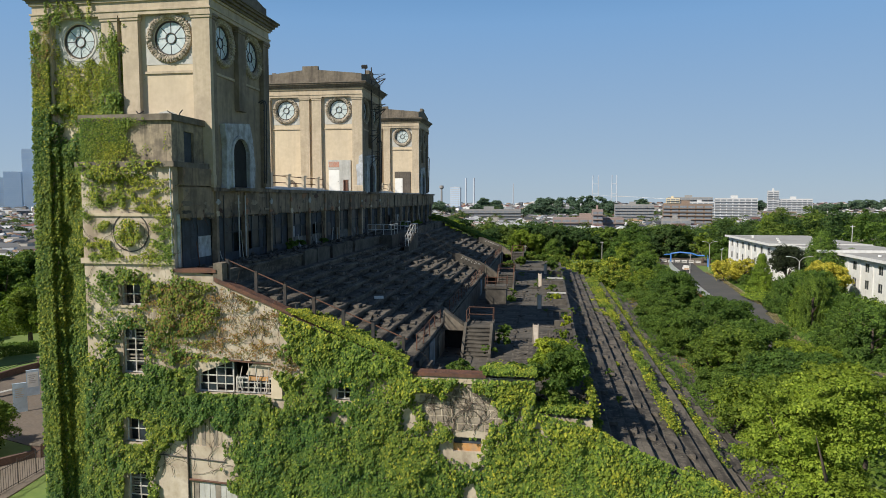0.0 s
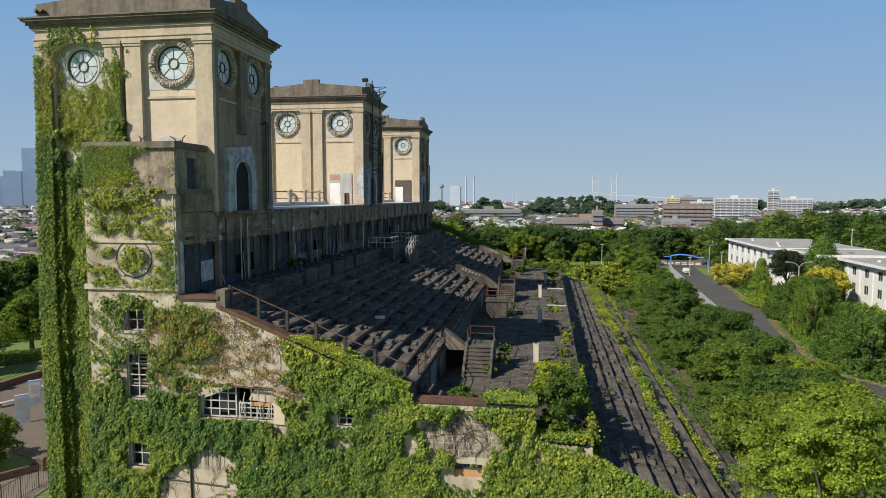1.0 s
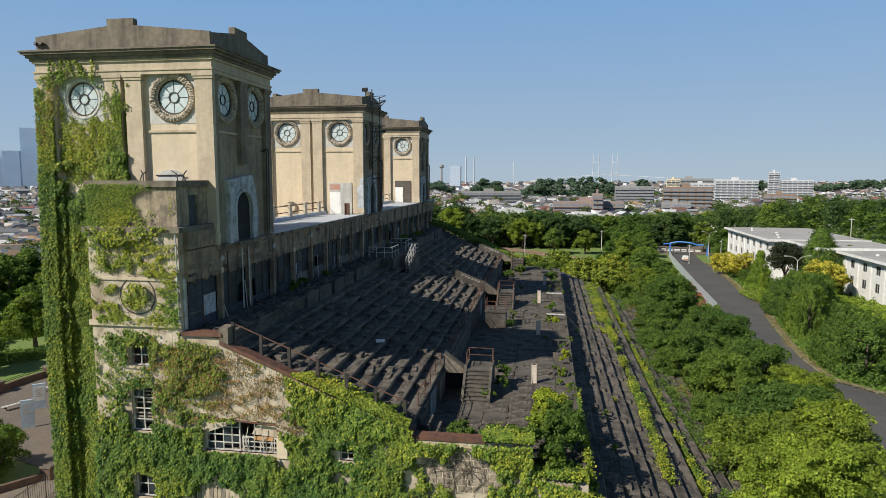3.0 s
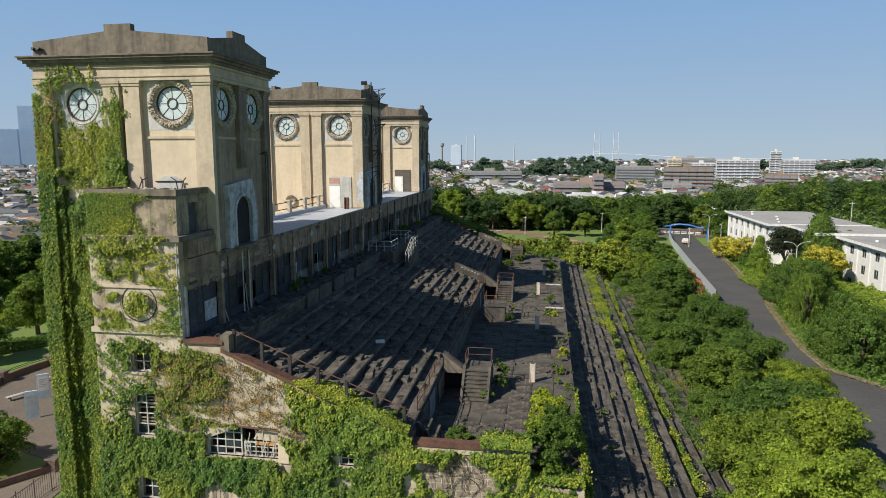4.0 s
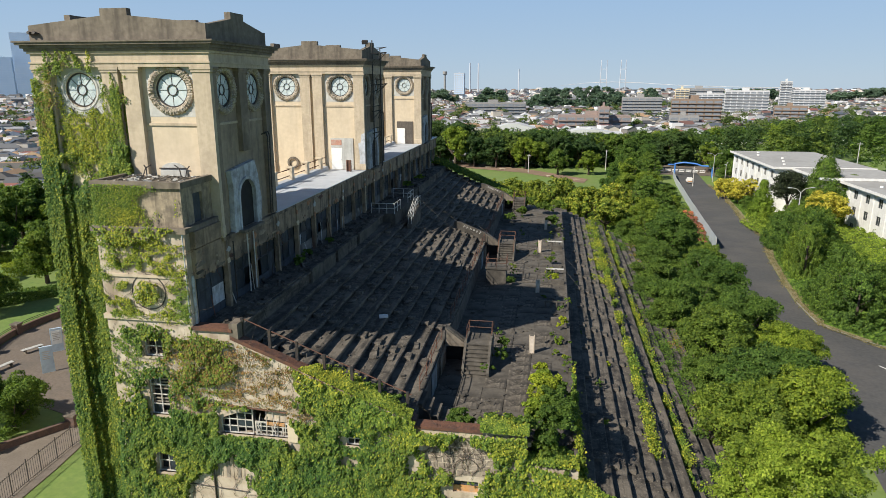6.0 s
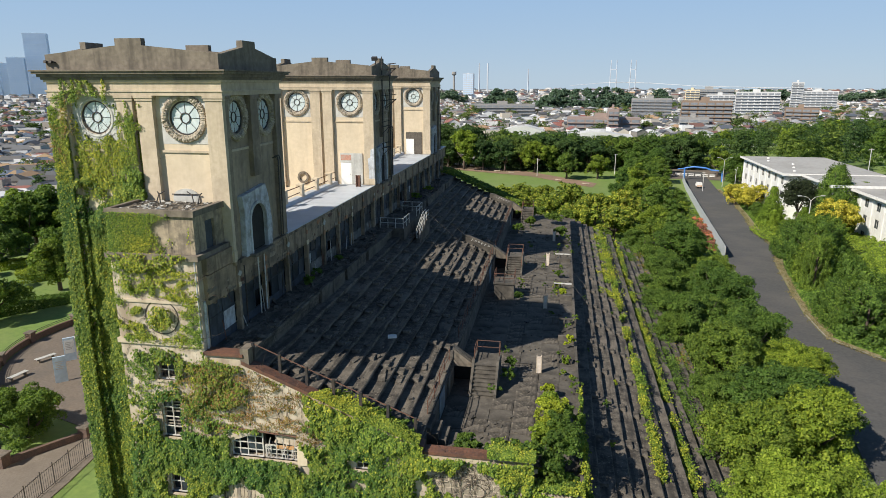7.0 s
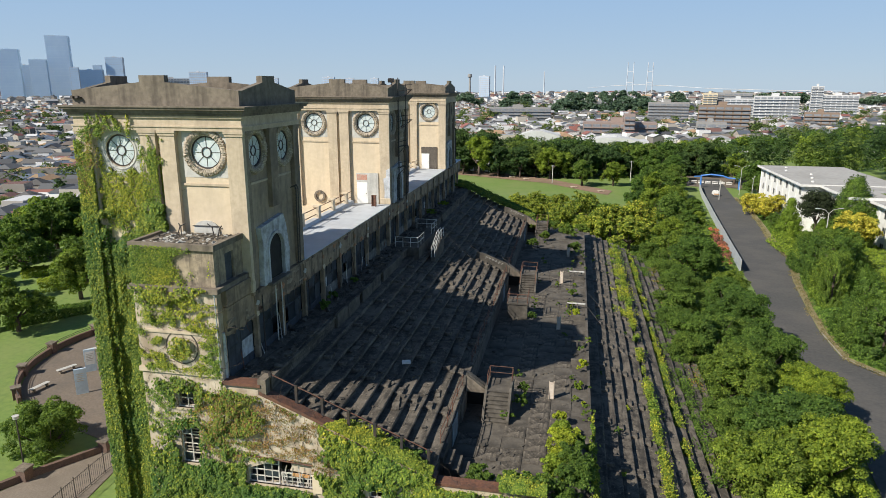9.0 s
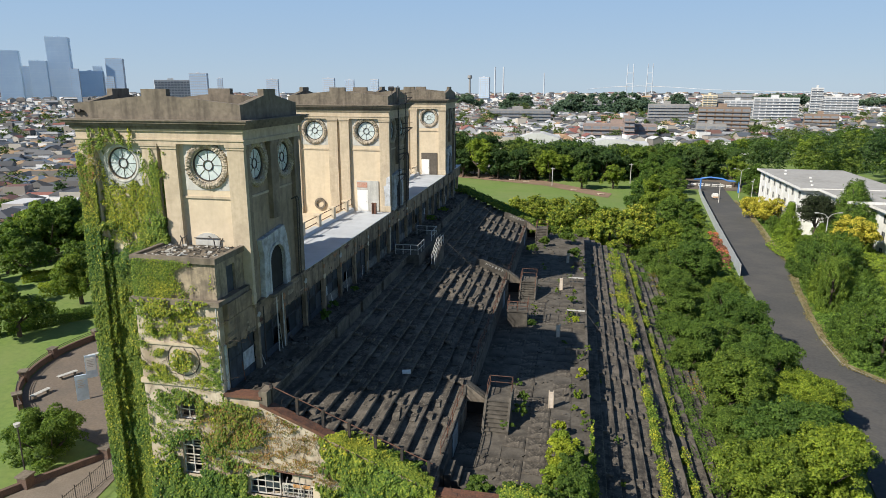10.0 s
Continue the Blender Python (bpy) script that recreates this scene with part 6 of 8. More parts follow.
# ---- tower fittings ----
BROWNBOARD = weathered("dark_brown_boarding", (0.09, 0.078, 0.064), (0.14, 0.12, 0.1), (0.06, 0.05, 0.045), 2, 6, 0.3, 0.5)
REDBRICK = weathered("exposed_red_brick", (0.36, 0.17, 0.12), (0.5, 0.28, 0.21), (0.4, 0.33, 0.28), 3, 8, 0, 0.6)
for k, yb in enumerate(TOWERS_Y[1:]):
    d = thing("terrace_door", "white-painted steel door beside a bricked-up opening", "door", "terrace doors", (-19.29, yb + 0.2, TERRACE))
    g = Geo()
    g.box(-0.52, 0.52, -0.02, 0.06, 0, 2.02)
    leaf = part("leaf", g, WHITE, d)
    g = Geo()
    g.tube((0.4, -0.06, 0.95), (0.4, -0.02, 0.95), 0.03)
    part("door_knob", g, IRON, leaf)
    g = Geo()
    g.box(0.54, 1.6, -0.02, 0.07, 0, 2.9).box(-0.56, 0.54, -0.02, 0.07, 2.04, 2.9)
    part("infill", g, BROWNBOARD if k else PANEL, d, "dark boarded infill panel" if k else "grey plastered infill panel")
    if k == 0:
        g = Geo()
        g.box(-0.5, 0.5, -0.035, 0.0, 2.25, 2.75)
        part("brickwork", g, REDBRICK, d, "patch of exposed reddish brick")
g = Geo()
g.prism([(4.35, 21.85), (4.93, 21.85), (4.93, 25.2), (4.6, 25.0), (4.55, 24.3), (4.3, 24.2), (4.4, 23.0)], "y", -0.012, 0.0)
part("whitewash", g, WHITEWASH, towers[1], "torn patch of white paint on the corner")
lun = thing("lunette", "broken white semicircular plaster lunette on the tower wall", "plaster", at=(-19.1, 31.2, 25.0))
g = Geo()
g.prism([(-0.75, -0.1)] + [(-0.75 * math.cos(radians(a)), 0.1 + 0.5 * math.sin(radians(a))) for a in range(0, 181, 15)] + [(0.75, -0.1)], "y", -0.06, 0.05)
part("panel", g, PANEL, lun)
g = Geo()
g.tube((-0.78, -0.1, 0.3), (0.8, -0.1, 0.32), 0.03)
part("bar", g, IRON, lun)
spk = thing("parapet_lamp", "small dark double lamp on the tower parapet", "lamp", at=(-26.0, 30.9, 32.1))
for x in (-0.16, 0.16):
    g = Geo()
    g.tube((x, 0.08, 0), (x, -0.14, 0.03), 0.06, 0.08, 8)
    part("lamp_head", g, IRON, spk)
g = Geo()
g.box(-0.3, 0.3, -0.06, 0.1, -0.05, 0.02)
part("bracket", g, IRON, spk)
# rubble on the flat roof of the box house
rng = random.Random(8)
for mat, count, big, lab in ((DECK, 260, 0.1, "broken concrete rubble on a flat roof"), (PANEL, 70, 0.13, "pale plaster scraps on a flat roof")):
    g = Geo()
    for k in range(count):
        x, y = rng.uniform(-21.2, -17.3), rng.uniform(28.4, 30.8)
        s = rng.uniform(0.03, big)
        m = Matrix.Translation((x, y, 24.92 + s * 0.25)) @ Euler((rng.uniform(-0.5, 0.5), rng.uniform(-0.5, 0.5), rng.uniform(0, 3))).to_matrix().to_4x4()
        g.box(-s, s, -s * rng.uniform(0.3, 1), s * 0.7, -s * 0.2, s * 0.25, m)
    tagged(part("rubble", g, mat), lab, "rubble", kind="stuff")
for x, y, a in ((-20.4, 30.4, 0.5), (-20.1, 30.3, 2.0), (-17.9, 30.2, 1.2), (-18.3, 30.5, 2.6)):
    g = Geo()
    g.path([(0, 0, 0), (0.15 * math.cos(a), 0.1, 0.45), (0.5 * math.cos(a), 0.15, 0.62)], 0.03)
    ob = tagged(part("bent_pipe", g, IRON), "bent dark pipe on the flat roof", "pipe")
    ob.location = (x, y, 24.92)
# mast with bracket platforms on the second tower
mast = thing("mast", "black iron mast with triangular brackets on the tower side", "mast", at=(-16.2, 60.6, 21.8))
g = Geo()
g.tube((0, 0, 0), (0, 0, 11.6), 0.06)
part("pole", g, IRON, mast)
g = Geo()
g.tube((0.5, 0.9, 0), (0.5, 0.9, 11.0), 0.05)
part("pole", g, IRON, mast)
for z in (10.4, 7.6, 5.2, 3.2):
    g = Geo()
    s = 1.3 if z > 5.5 else 0.7
    g.path([(0, -0.5, z), (s, 0.2, z + 0.15), (0, 1.6, z), (0, -0.5, z)], 0.045, 4).path([(0, -0.5, z - 0.7), (s, 0.2, z + 0.15), (0, 1.6, z - 0.7)], 0.035, 4).path([(0, -0.5, z + 0.45), (s, 0.2, z + 0.6), (0, 1.6, z + 0.45)], 0.03, 4)
    part("bracket", g, IRON, mast)
flood = thing("floodlight", "dark box floodlight on the tower parapet", "lamp", at=(-16.4, 59.2, 32.5))
g = Geo()
g.tube((0, 0, 0), (0, 0, 0.6), 0.05)
part("stem", g, IRON, flood)
g = Geo()
g.box(-0.25, 0.25, -0.15, 0.15, 0.55, 0.85, Matrix.Rotation(0.4, 4, "X"))
part("lamp_head", g, IRON, flood)
for y, x in ((57.2, -17.75), (66.9, -17.6)):
    st = thing("vent_stub", "rusty upright steel stub on the terrace", "vent", "terrace stubs", (x, y, TERRACE))
    for dx in (-0.2, 0.14):
        g = Geo()
        g.box(dx, dx + 0.07, -0.14, 0.14, 0, 1.05)
        part("flange", g, RUST, st)
    g = Geo()
    g.box(-0.13, 0.14, -0.03, 0.03, 0, 1.05)
    part("web", g, RUST, st)
for yb in TOWERS_Y[1:]:
    g = Geo()
    g.ring(lambda p, q, d, yb=yb: (-23.6 + p, yb + 0.15 + d, 22.3 + q), 0.36, 0.56, -0.05, 0.1, 24)
    ob = tagged(part("round_vent", g, CORNICE), "small round vent in the tower foot", "vent")

# peeling patches, hanging bars and stains on the top storey's fascia
rng = random.Random(61)


def flake(y, z, ry, rz, n=11):
    return [(y + ry * rng.uniform(0.55, 1.1) * math.cos(2 * math.pi * i / n), z + rz * rng.uniform(0.55, 1.1) * math.sin(2 * math.pi * i / n)) for i in range(n)]


ORANGE_STAIN = weathered("rust_stained_plaster", (0.3, 0.14, 0.07), (0.42, 0.22, 0.12), (0.2, 0.13, 0.09), 2, 6, 0.3, 0.5)
for k in range(60):
    y = 28.6 + 66 * (rng.random() ** 1.3)
    z = rng.choice((20.35, 20.5, 20.9, 21.3, 21.5))
    g = Geo()
    g.prism(flake(y, z, rng.uniform(0.12, 0.6), rng.uniform(0.06, 0.22)), "x", FX + 0.24, FX + 0.262 + rng.uniform(0, 0.012))
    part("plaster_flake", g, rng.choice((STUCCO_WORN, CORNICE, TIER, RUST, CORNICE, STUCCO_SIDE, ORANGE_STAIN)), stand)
for k, yr in enumerate(ribs[:12]):
    for z, mat in ((20.95, ORANGE_STAIN if k % 2 else PANEL), (20.35, ORANGE_STAIN if k % 3 else STUCCO)):
        g = Geo()
        g.prism(flake(yr + rng.uniform(-0.1, 0.1), z + rng.uniform(-0.1, 0.1), rng.uniform(0.14, 0.3), rng.uniform(0.12, 0.24)), "x", FX + 0.3, FX + 0.36)
        part("plaster_flake", g, mat, stand)
for y in (31.9, 33.6, 34.4):
    g = Geo()
    g.path([(FX + 0.42, y, 21.3), (FX + 0.42, y, 17.9)], 0.04)
    part("drain_pipe", g, IRON if y < 33 else PALEPIPE, stand)
for k in range(46):
    y = 29.0 + 60 * (rng.random() ** 1.3)
    g = Geo()
    z = 20.25
    p = (FX + 0.28, y, z + rng.uniform(0, 0.5))
    g.path([p, (FX + 0.36, y + rng.uniform(-0.1, 0.1), z - rng.uniform(0.1, 0.3)), (FX + rng.uniform(0.3, 0.6), y + rng.uniform(-0.3, 0.3), z - rng.uniform(0.4, 1.1))], 0.012, 4)
    part("hanging_bar", g, rng.choice((RUST, IRON, IRON)), stand)
g = Geo()
for k in range(160):
    y = rng.uniform(28.6, 90)
    w = rng.uniform(0.04, 0.25)
    g.prism(flake(y, 20.17, w, rng.uniform(0.03, 0.12), 7), "x", FX + 0.02, FX + 0.26)
part("broken_edge", g, GRIME, stand, "crumbling lower edge of the fascia", kind="stuff")
# junk and broken frames along the walkway
g = Geo()
for k in range(620):
    s = rng.choice((0.04, 0.06, 0.1, 0.2)) * rng.uniform(0.6, 1.4)
    m = Matrix.Translation((rng.uniform(-16.7, -14.95), rng.uniform(28.6, 90), 17.75 + s * 0.3)) @ Euler((rng.uniform(-0.5, 0.5), rng.uniform(-0.5, 0.5), rng.uniform(0, 3))).to_matrix().to_4x4()
    g.box(-s, s, -s * rng.uniform(0.2, 0.8), s * 0.5, -s * 0.25, s * 0.3, m)
tagged(part("rubble", g, TIER), "heaped concrete rubble along the upper walkway", "rubble", kind="stuff")
for k in range(34):
    y = rng.uniform(29.5, 88)
    g = Geo()
    g.path([(0, 0, 0), (rng.uniform(-0.2, 0.1), rng.uniform(-0.4, 0.4), rng.uniform(0.8, 1.7))], 0.025, 4)
    ob = tagged(part("fallen_bar", g, rng.choice((RUST, IRON, PALEPIPE))), "broken window bar leaning against the glazing", "bar", "fallen bars")
    ob.location = (-16.55, y, 17.75)
# broken wall along the upper walkway
y = 30.2
while y < 92:
    n = rng.uniform(1.7, 3.2)
    if not 57 < y + n / 2 < 67:
        g = Geo()
        h = rng.uniform(0.0, 0.2)
        m = rng.uniform(0.3, 0.7)
        xo = -0.35 if y < 37.5 else rng.uniform(-0.02, 0.02)
        g.prism([(y, 16.85), (y + n - 0.03, 16.85), (y + n - 0.03, 17.74 + h * rng.uniform(0.2, 1)), (y + n * m, 17.76 + h), (y + 0.2, 17.76 + h), (y, 17.74 + h * 0.5)], "x", -14.74 + xo, -14.56 + xo)
        part("walkway_wall", g, DECK if rng.random() < 0.4 else TIER, stand)
    y += n + rng.choice((0.0, 0.0, 0.0, 0.7))

# ---- on the tiers ----
# rail down the sloping end
rail = thing("end_railing", "rusty railing down the sloping end of the tiers", "railing", at=(-14.6, 28.35, 17.4))
for z in (0.9,):
    g = Geo()
    g.path([(0, 0, z), (2.6, 0, z - 1.05), (5.4, 0.02, z - 2.2), (8.7, 0, z - 3.52)], 0.03)
    part("rail", g, RUST, rail)
for k in range(7):
    g = Geo()
    x = 0.1 + 1.4 * k
    g.box(x - 0.07, x + 0.07, -0.06, 0.06, -0.404 * x - 0.2, -0.404 * x + 0.95)
    part("post", g, IRON, rail)
# rail along the foot of the tiers
for ya, yb in ((31.2, 38.4), (42.3, 65.6), (68.4, 91.0)):
    rail = thing("foot_railing", "leaning rusty railing along the foot of the tiers", "railing", "tier railings", (-6.05, ya, 13.55))
    n = int((yb - ya) / 1.5)
    for z in (0.4, 0.85):
        g = Geo()
        g.path([(0.05 * math.sin(k * 1.7), (yb - ya) * k / n, z + 0.03 * math.sin(k * 2.9)) for k in range(n + 1)], 0.025)
        part("rail", g, RUST, rail)
    for k in range(n + 1):
        g = Geo()
        g.tube((0, (yb - ya) * k / n, -0.05), (0.05 * math.sin(k * 1.7), (yb - ya) * k / n, 0.87), 0.03)
        part("post", g, RUST, rail)
# landing with pale rails below the second tower
lan = thing("landing_box", "concrete landing box with pale pipe rails", "platform", at=(-14.85, 57.9, 17.78))
g = Geo()
g.box(-1.15, 1.2, 0, 8.9, -2.4, 0)
part("base", g, DECK, lan)
for pts in ([(-1.1, 0.1), (1.1, 0.1), (1.1, 2.6)], [(1.1, 6.0), (1.1, 8.8), (-1.1, 8.8)]):
    for z in (0.48, 0.95):
        g = Geo()
        g.path([(x, y, z) for x, y in pts], 0.035)
        part("rail", g, PALEPIPE, lan)
for x, y in ((-1.1, 0.1), (-0.37, 0.1), (0.37, 0.1), (1.1, 0.1), (1.1, 1.35), (1.1, 2.6), (1.1, 6.0), (1.1, 7.4), (1.1, 8.8), (0.0, 8.8), (-1.1, 8.8)):
    g = Geo()
    g.tube((x, y, 0), (x, y, 0.97), 0.035)
    part("post", g, PALEPIPE, lan)
wal = thing("stair_wall", "short concrete stair wall with pale rails", "stair", at=(-12.5, 58.8, 15.9))
g = Geo()
g.prism([(0, -0.7), (4.6, -0.7), (4.6, 1.85), (2.9, 1.85), (0, 0.75)], "x", -0.2, 0.2)
part("wall", g, DECK, wal)
for x in (-0.15, 0.15):
    for z in (0.45, 0.9):
        g = Geo()
        g.path([(x, 0.1, 0.78 + z), (x, 2.9, 1.85 + z), (x, 4.5, 1.85 + z)], 0.03)
        part("rail", g, PALEPIPE, wal)
    for k in range(5):
        y = 0.1 + 1.1 * k
        g = Geo()
        b = min(0.75 + 0.379 * y, 1.85)
        g.tube((x, y, b), (x, y, b + 0.92), 0.03)
        part("post", g, PALEPIPE, wal)
# fallen cables
for pts in ([(-13.7, 66.6, 18.7), (-9.6, 64.2, 16.6), (-6.0, 62.3, 14.6)], [(-12.4, 62.4, 18.6), (-9.2, 61.5, 16.1), (-6.0, 60.8, 14.4)], [(-12, 74, 17.2), (-8.5, 70, 15.4), (-6.0, 67, 14.3)],
            [(2.2, 63, 12.9), (6.0, 58.0, 10.2), (9.5, 53.0, 8.6)], [(2.2, 59, 12.7), (5.0, 55.5, 10.3), (8.8, 50.0, 8.5)], [(-14.5, 92, 18), (-9, 87, 15.6), (-6, 84, 14.2)]):
    g = Geo()
    g.path(pts, 0.012, 4)
    tagged(part("cable", g, DECK), "slack grey cable hanging over the tiers", "cable")
# debris on the tiers
rng = random.Random(14)
g = Geo()
for k in range(1100):
    i = rng.randint(0, 10)
    x = -5.9 - TREAD * i - rng.uniform(0.08, 0.8) if i < 9 else rng.uniform(-16.7, -14.9)
    y = rng.uniform(28.8, 80)
    z = 13.6 + RISE * i if i < 9 else 17.75
    s = rng.choice((0.03, 0.04, 0.05, 0.07, 0.12)) * rng.uniform(0.7, 1.5)
    m = Matrix.Translation((x, y, z + s * 0.3)) @ Euler((rng.uniform(-0.3, 0.3), rng.uniform(-0.3, 0.3), rng.uniform(0, 3))).to_matrix().to_4x4()
    g.box(-s, s, -s * rng.uniform(0.4, 1), s * 0.8, -s * 0.35, s * 0.35, m)
for k in range(500):
    x, y = rng.uniform(-5.7, 2.0), rng.uniform(29, 90)
    s = rng.choice((0.03, 0.05, 0.09, 0.14)) * rng.uniform(0.7, 1.5)
    m = Matrix.Translation((x, y, 11.9 + s * 0.25)) @ Euler((0, 0, rng.uniform(0, 3))).to_matrix().to_4x4()
    g.box(-s, s, -s * rng.uniform(0.4, 1), s * 0.8, -s * 0.3, s * 0.3, m)
tagged(part("rubble", g, DECK), "scattered concrete chips on the tiers", "rubble", kind="stuff")
g = Geo()
g.box(-0.28, 0.28, -0.2, 0.2, 0, 0.12, Matrix.Rotation(0.3, 4, "Z"))
ob = tagged(part("slab", g, WHITE), "loose pale slab lying on a tier", "slab")
ob.location = (-9.75, 38.0, 13.6 + RISE * 4)

# loose planks and broken seat slabs on the tiers
for k in range(46):
    i = rng.randint(0, 8)
    g = Geo()
    n = rng.uniform(0.4, 1.3)
    g.prism([(-n, 0), (n, 0), (n * rng.uniform(0.8, 1), 0.07), (-n, 0.07)], "x", -rng.uniform(0.1, 0.28), 0.14)
    ob = tagged(part("plank", g, rng.choice((TIER, TIER, TIER, DECK))), "loose broken seat slab lying on a tier", "slab", "loose slabs")
    ob.location = (-5.9 - TREAD * i - rng.uniform(0.3, 0.6), rng.uniform(29.5, 72), 13.62 + RISE * i)
    ob.rotation_euler = (0, rng.uniform(-0.05, 0.05), rng.choice((0, 0, 0, 0.15, -0.12)) + rng.uniform(-0.05, 0.05))

# ---- on the concourse ----
PALEPOST = weathered("pinkish_pale_paint", (0.58, 0.5, 0.42), (0.68, 0.6, 0.52), (0.4, 0.3, 0.22), 2, 5, 0, 0.5)
for x, y, h in ((-0.35, 41.1, 1.25), (-0.25, 54.4, 1.2), (-0.35, 68.4, 1.35), (0.2, 80.0, 1.2)):
    p = thing("marker_post", "upright white-painted slab post with rusty edges", "post", "concourse posts", (x, y, 11.9))
    g = Geo()
    g.box(-0.13, 0.13, -0.04, 0.04, 0, h, Matrix.Rotation(0.06, 4, "X"))
    part("board", g, PALEPOST, p)
    for dx in (-0.18, 0.13):
        g = Geo()
        g.box(dx, dx + 0.05, -0.09, 0.09, 0, h + 0.05)
        part("flange", g, OLDWALL, p)
for y, n in ((43.0, 4), (60.3, 3), (50.6, 5), (71.5, 3)):
    r = thing("broken_rail", "low broken concrete rail beside the edge", "railing", "edge rails", (0.4, y, 11.9))
    for k in range(n):
        g = Geo()
        g.box(0.45 * k, 0.45 * k + 0.12, -0.06, 0.06, 0, 0.55 - 0.1 * (k % 2))
        part("stub", g, DECK, r)
    if n != 4:
        g = Geo()
        g.box(0.0, 1.7, -0.05, 0.05, 0.5, 0.62)
        part("rail", g, PALEPIPE if n == 3 else DECK, r)
for y in (33.5, 47.0, 57.0, 70.0, 79.0):
    g = Geo()
    g.box(0.9, 2.05, y, y + 0.3, 11.9, 12.35)
    tagged(part("low_wall", g, DECK), "low cracked concrete cross wall", "wall")
# paving slabs of the concourse
slab = Geo()
slab.box(-0.66, 0.66, -0.66, 0.66, 0, 0.03)
slab_mesh = mesh_of("slab", slab, DECK)
slab2_mesh = mesh_of("slab", slab, TIER)
rng = random.Random(17)
conc = [o for o in stand.children if o.name.startswith("concourse")][0]
for i in range(5):
    for k in range(36):
        if rng.random() < 0.86:
            x, y = -5.1 + 1.36 * i + rng.uniform(-0.01, 0.01), 29.4 + 1.36 * k
            if x < -2.3 and (36.2 < y < 41.2 or 63.4 < y < 68.6 or 55.6 < y < 59.2):
                continue
            ob = new("slab", slab2_mesh if rng.random() < 0.5 else slab_mesh)
            ob.parent = conc
            ob.location = (x, y, 11.9 + rng.uniform(-0.005, 0.02))
            ob.rotation_euler = (rng.uniform(-0.012, 0.012), rng.uniform(-0.012, 0.012), rng.uniform(-0.01, 0.01))
# parapet walls along the lower tiers
for x, z, y0, y1, h in ((7.75, 7.9, 45.5, 99, 0.35), (9.35, 7.2, 36, 99, 0.6), (7.5, 8.1, 29, 44.0, 0.7)):
    g = Geo()
    g.box(x, x + 0.2, y0, y1, z - 0.5, z + h)
    part("low_wall", g, TIER, stand)
for y in (44.0, 39.0, 62.0):
    g = Geo()
    g.prism([(7.1, 7.9), (9.0, 7.2), (9.0, 7.5), (7.1, 8.9)], "y", y, y + 0.2)
    part("gable_wall", g, CORNICE, stand)


# ---- white school-like building across the road ----
ROOFTOP = weathered("pale_flat_roof", (0.3, 0.295, 0.285), (0.38, 0.372, 0.358), (0.24, 0.232, 0.215), 0.1, 1.0, 0, 0.5, 0.85, 0.1)
pane_geo = Geo()
pane_geo.box(-0.01, 0.01, -0.8, 0.8, 0, 1.7)
far_pane = mesh_of("pane", pane_geo, DARKGLASS)
frame_geo = Geo()
frame_geo.frame_xz(-0.9, 0.9, -0.06, 1.76, 0.08, -0.03, 0.06)
frame_geo.v = [(-y, x, z) for x, y, z in frame_geo.v]
bar_geo = Geo()
bar_geo.box(-0.05, 0.02, -0.03, 0.03, 0.02, 1.68)
far_bar = mesh_of("mullion", bar_geo, PANEL)
far_frame = mesh_of("window", frame_geo, PANEL)


WINGWHITE = weathered("aged_white_paint", (0.64, 0.64, 0.63), (0.72, 0.72, 0.71), (0.54, 0.53, 0.5), 0.6, 2, 0.15, 0.4, 0.75, 0.05)


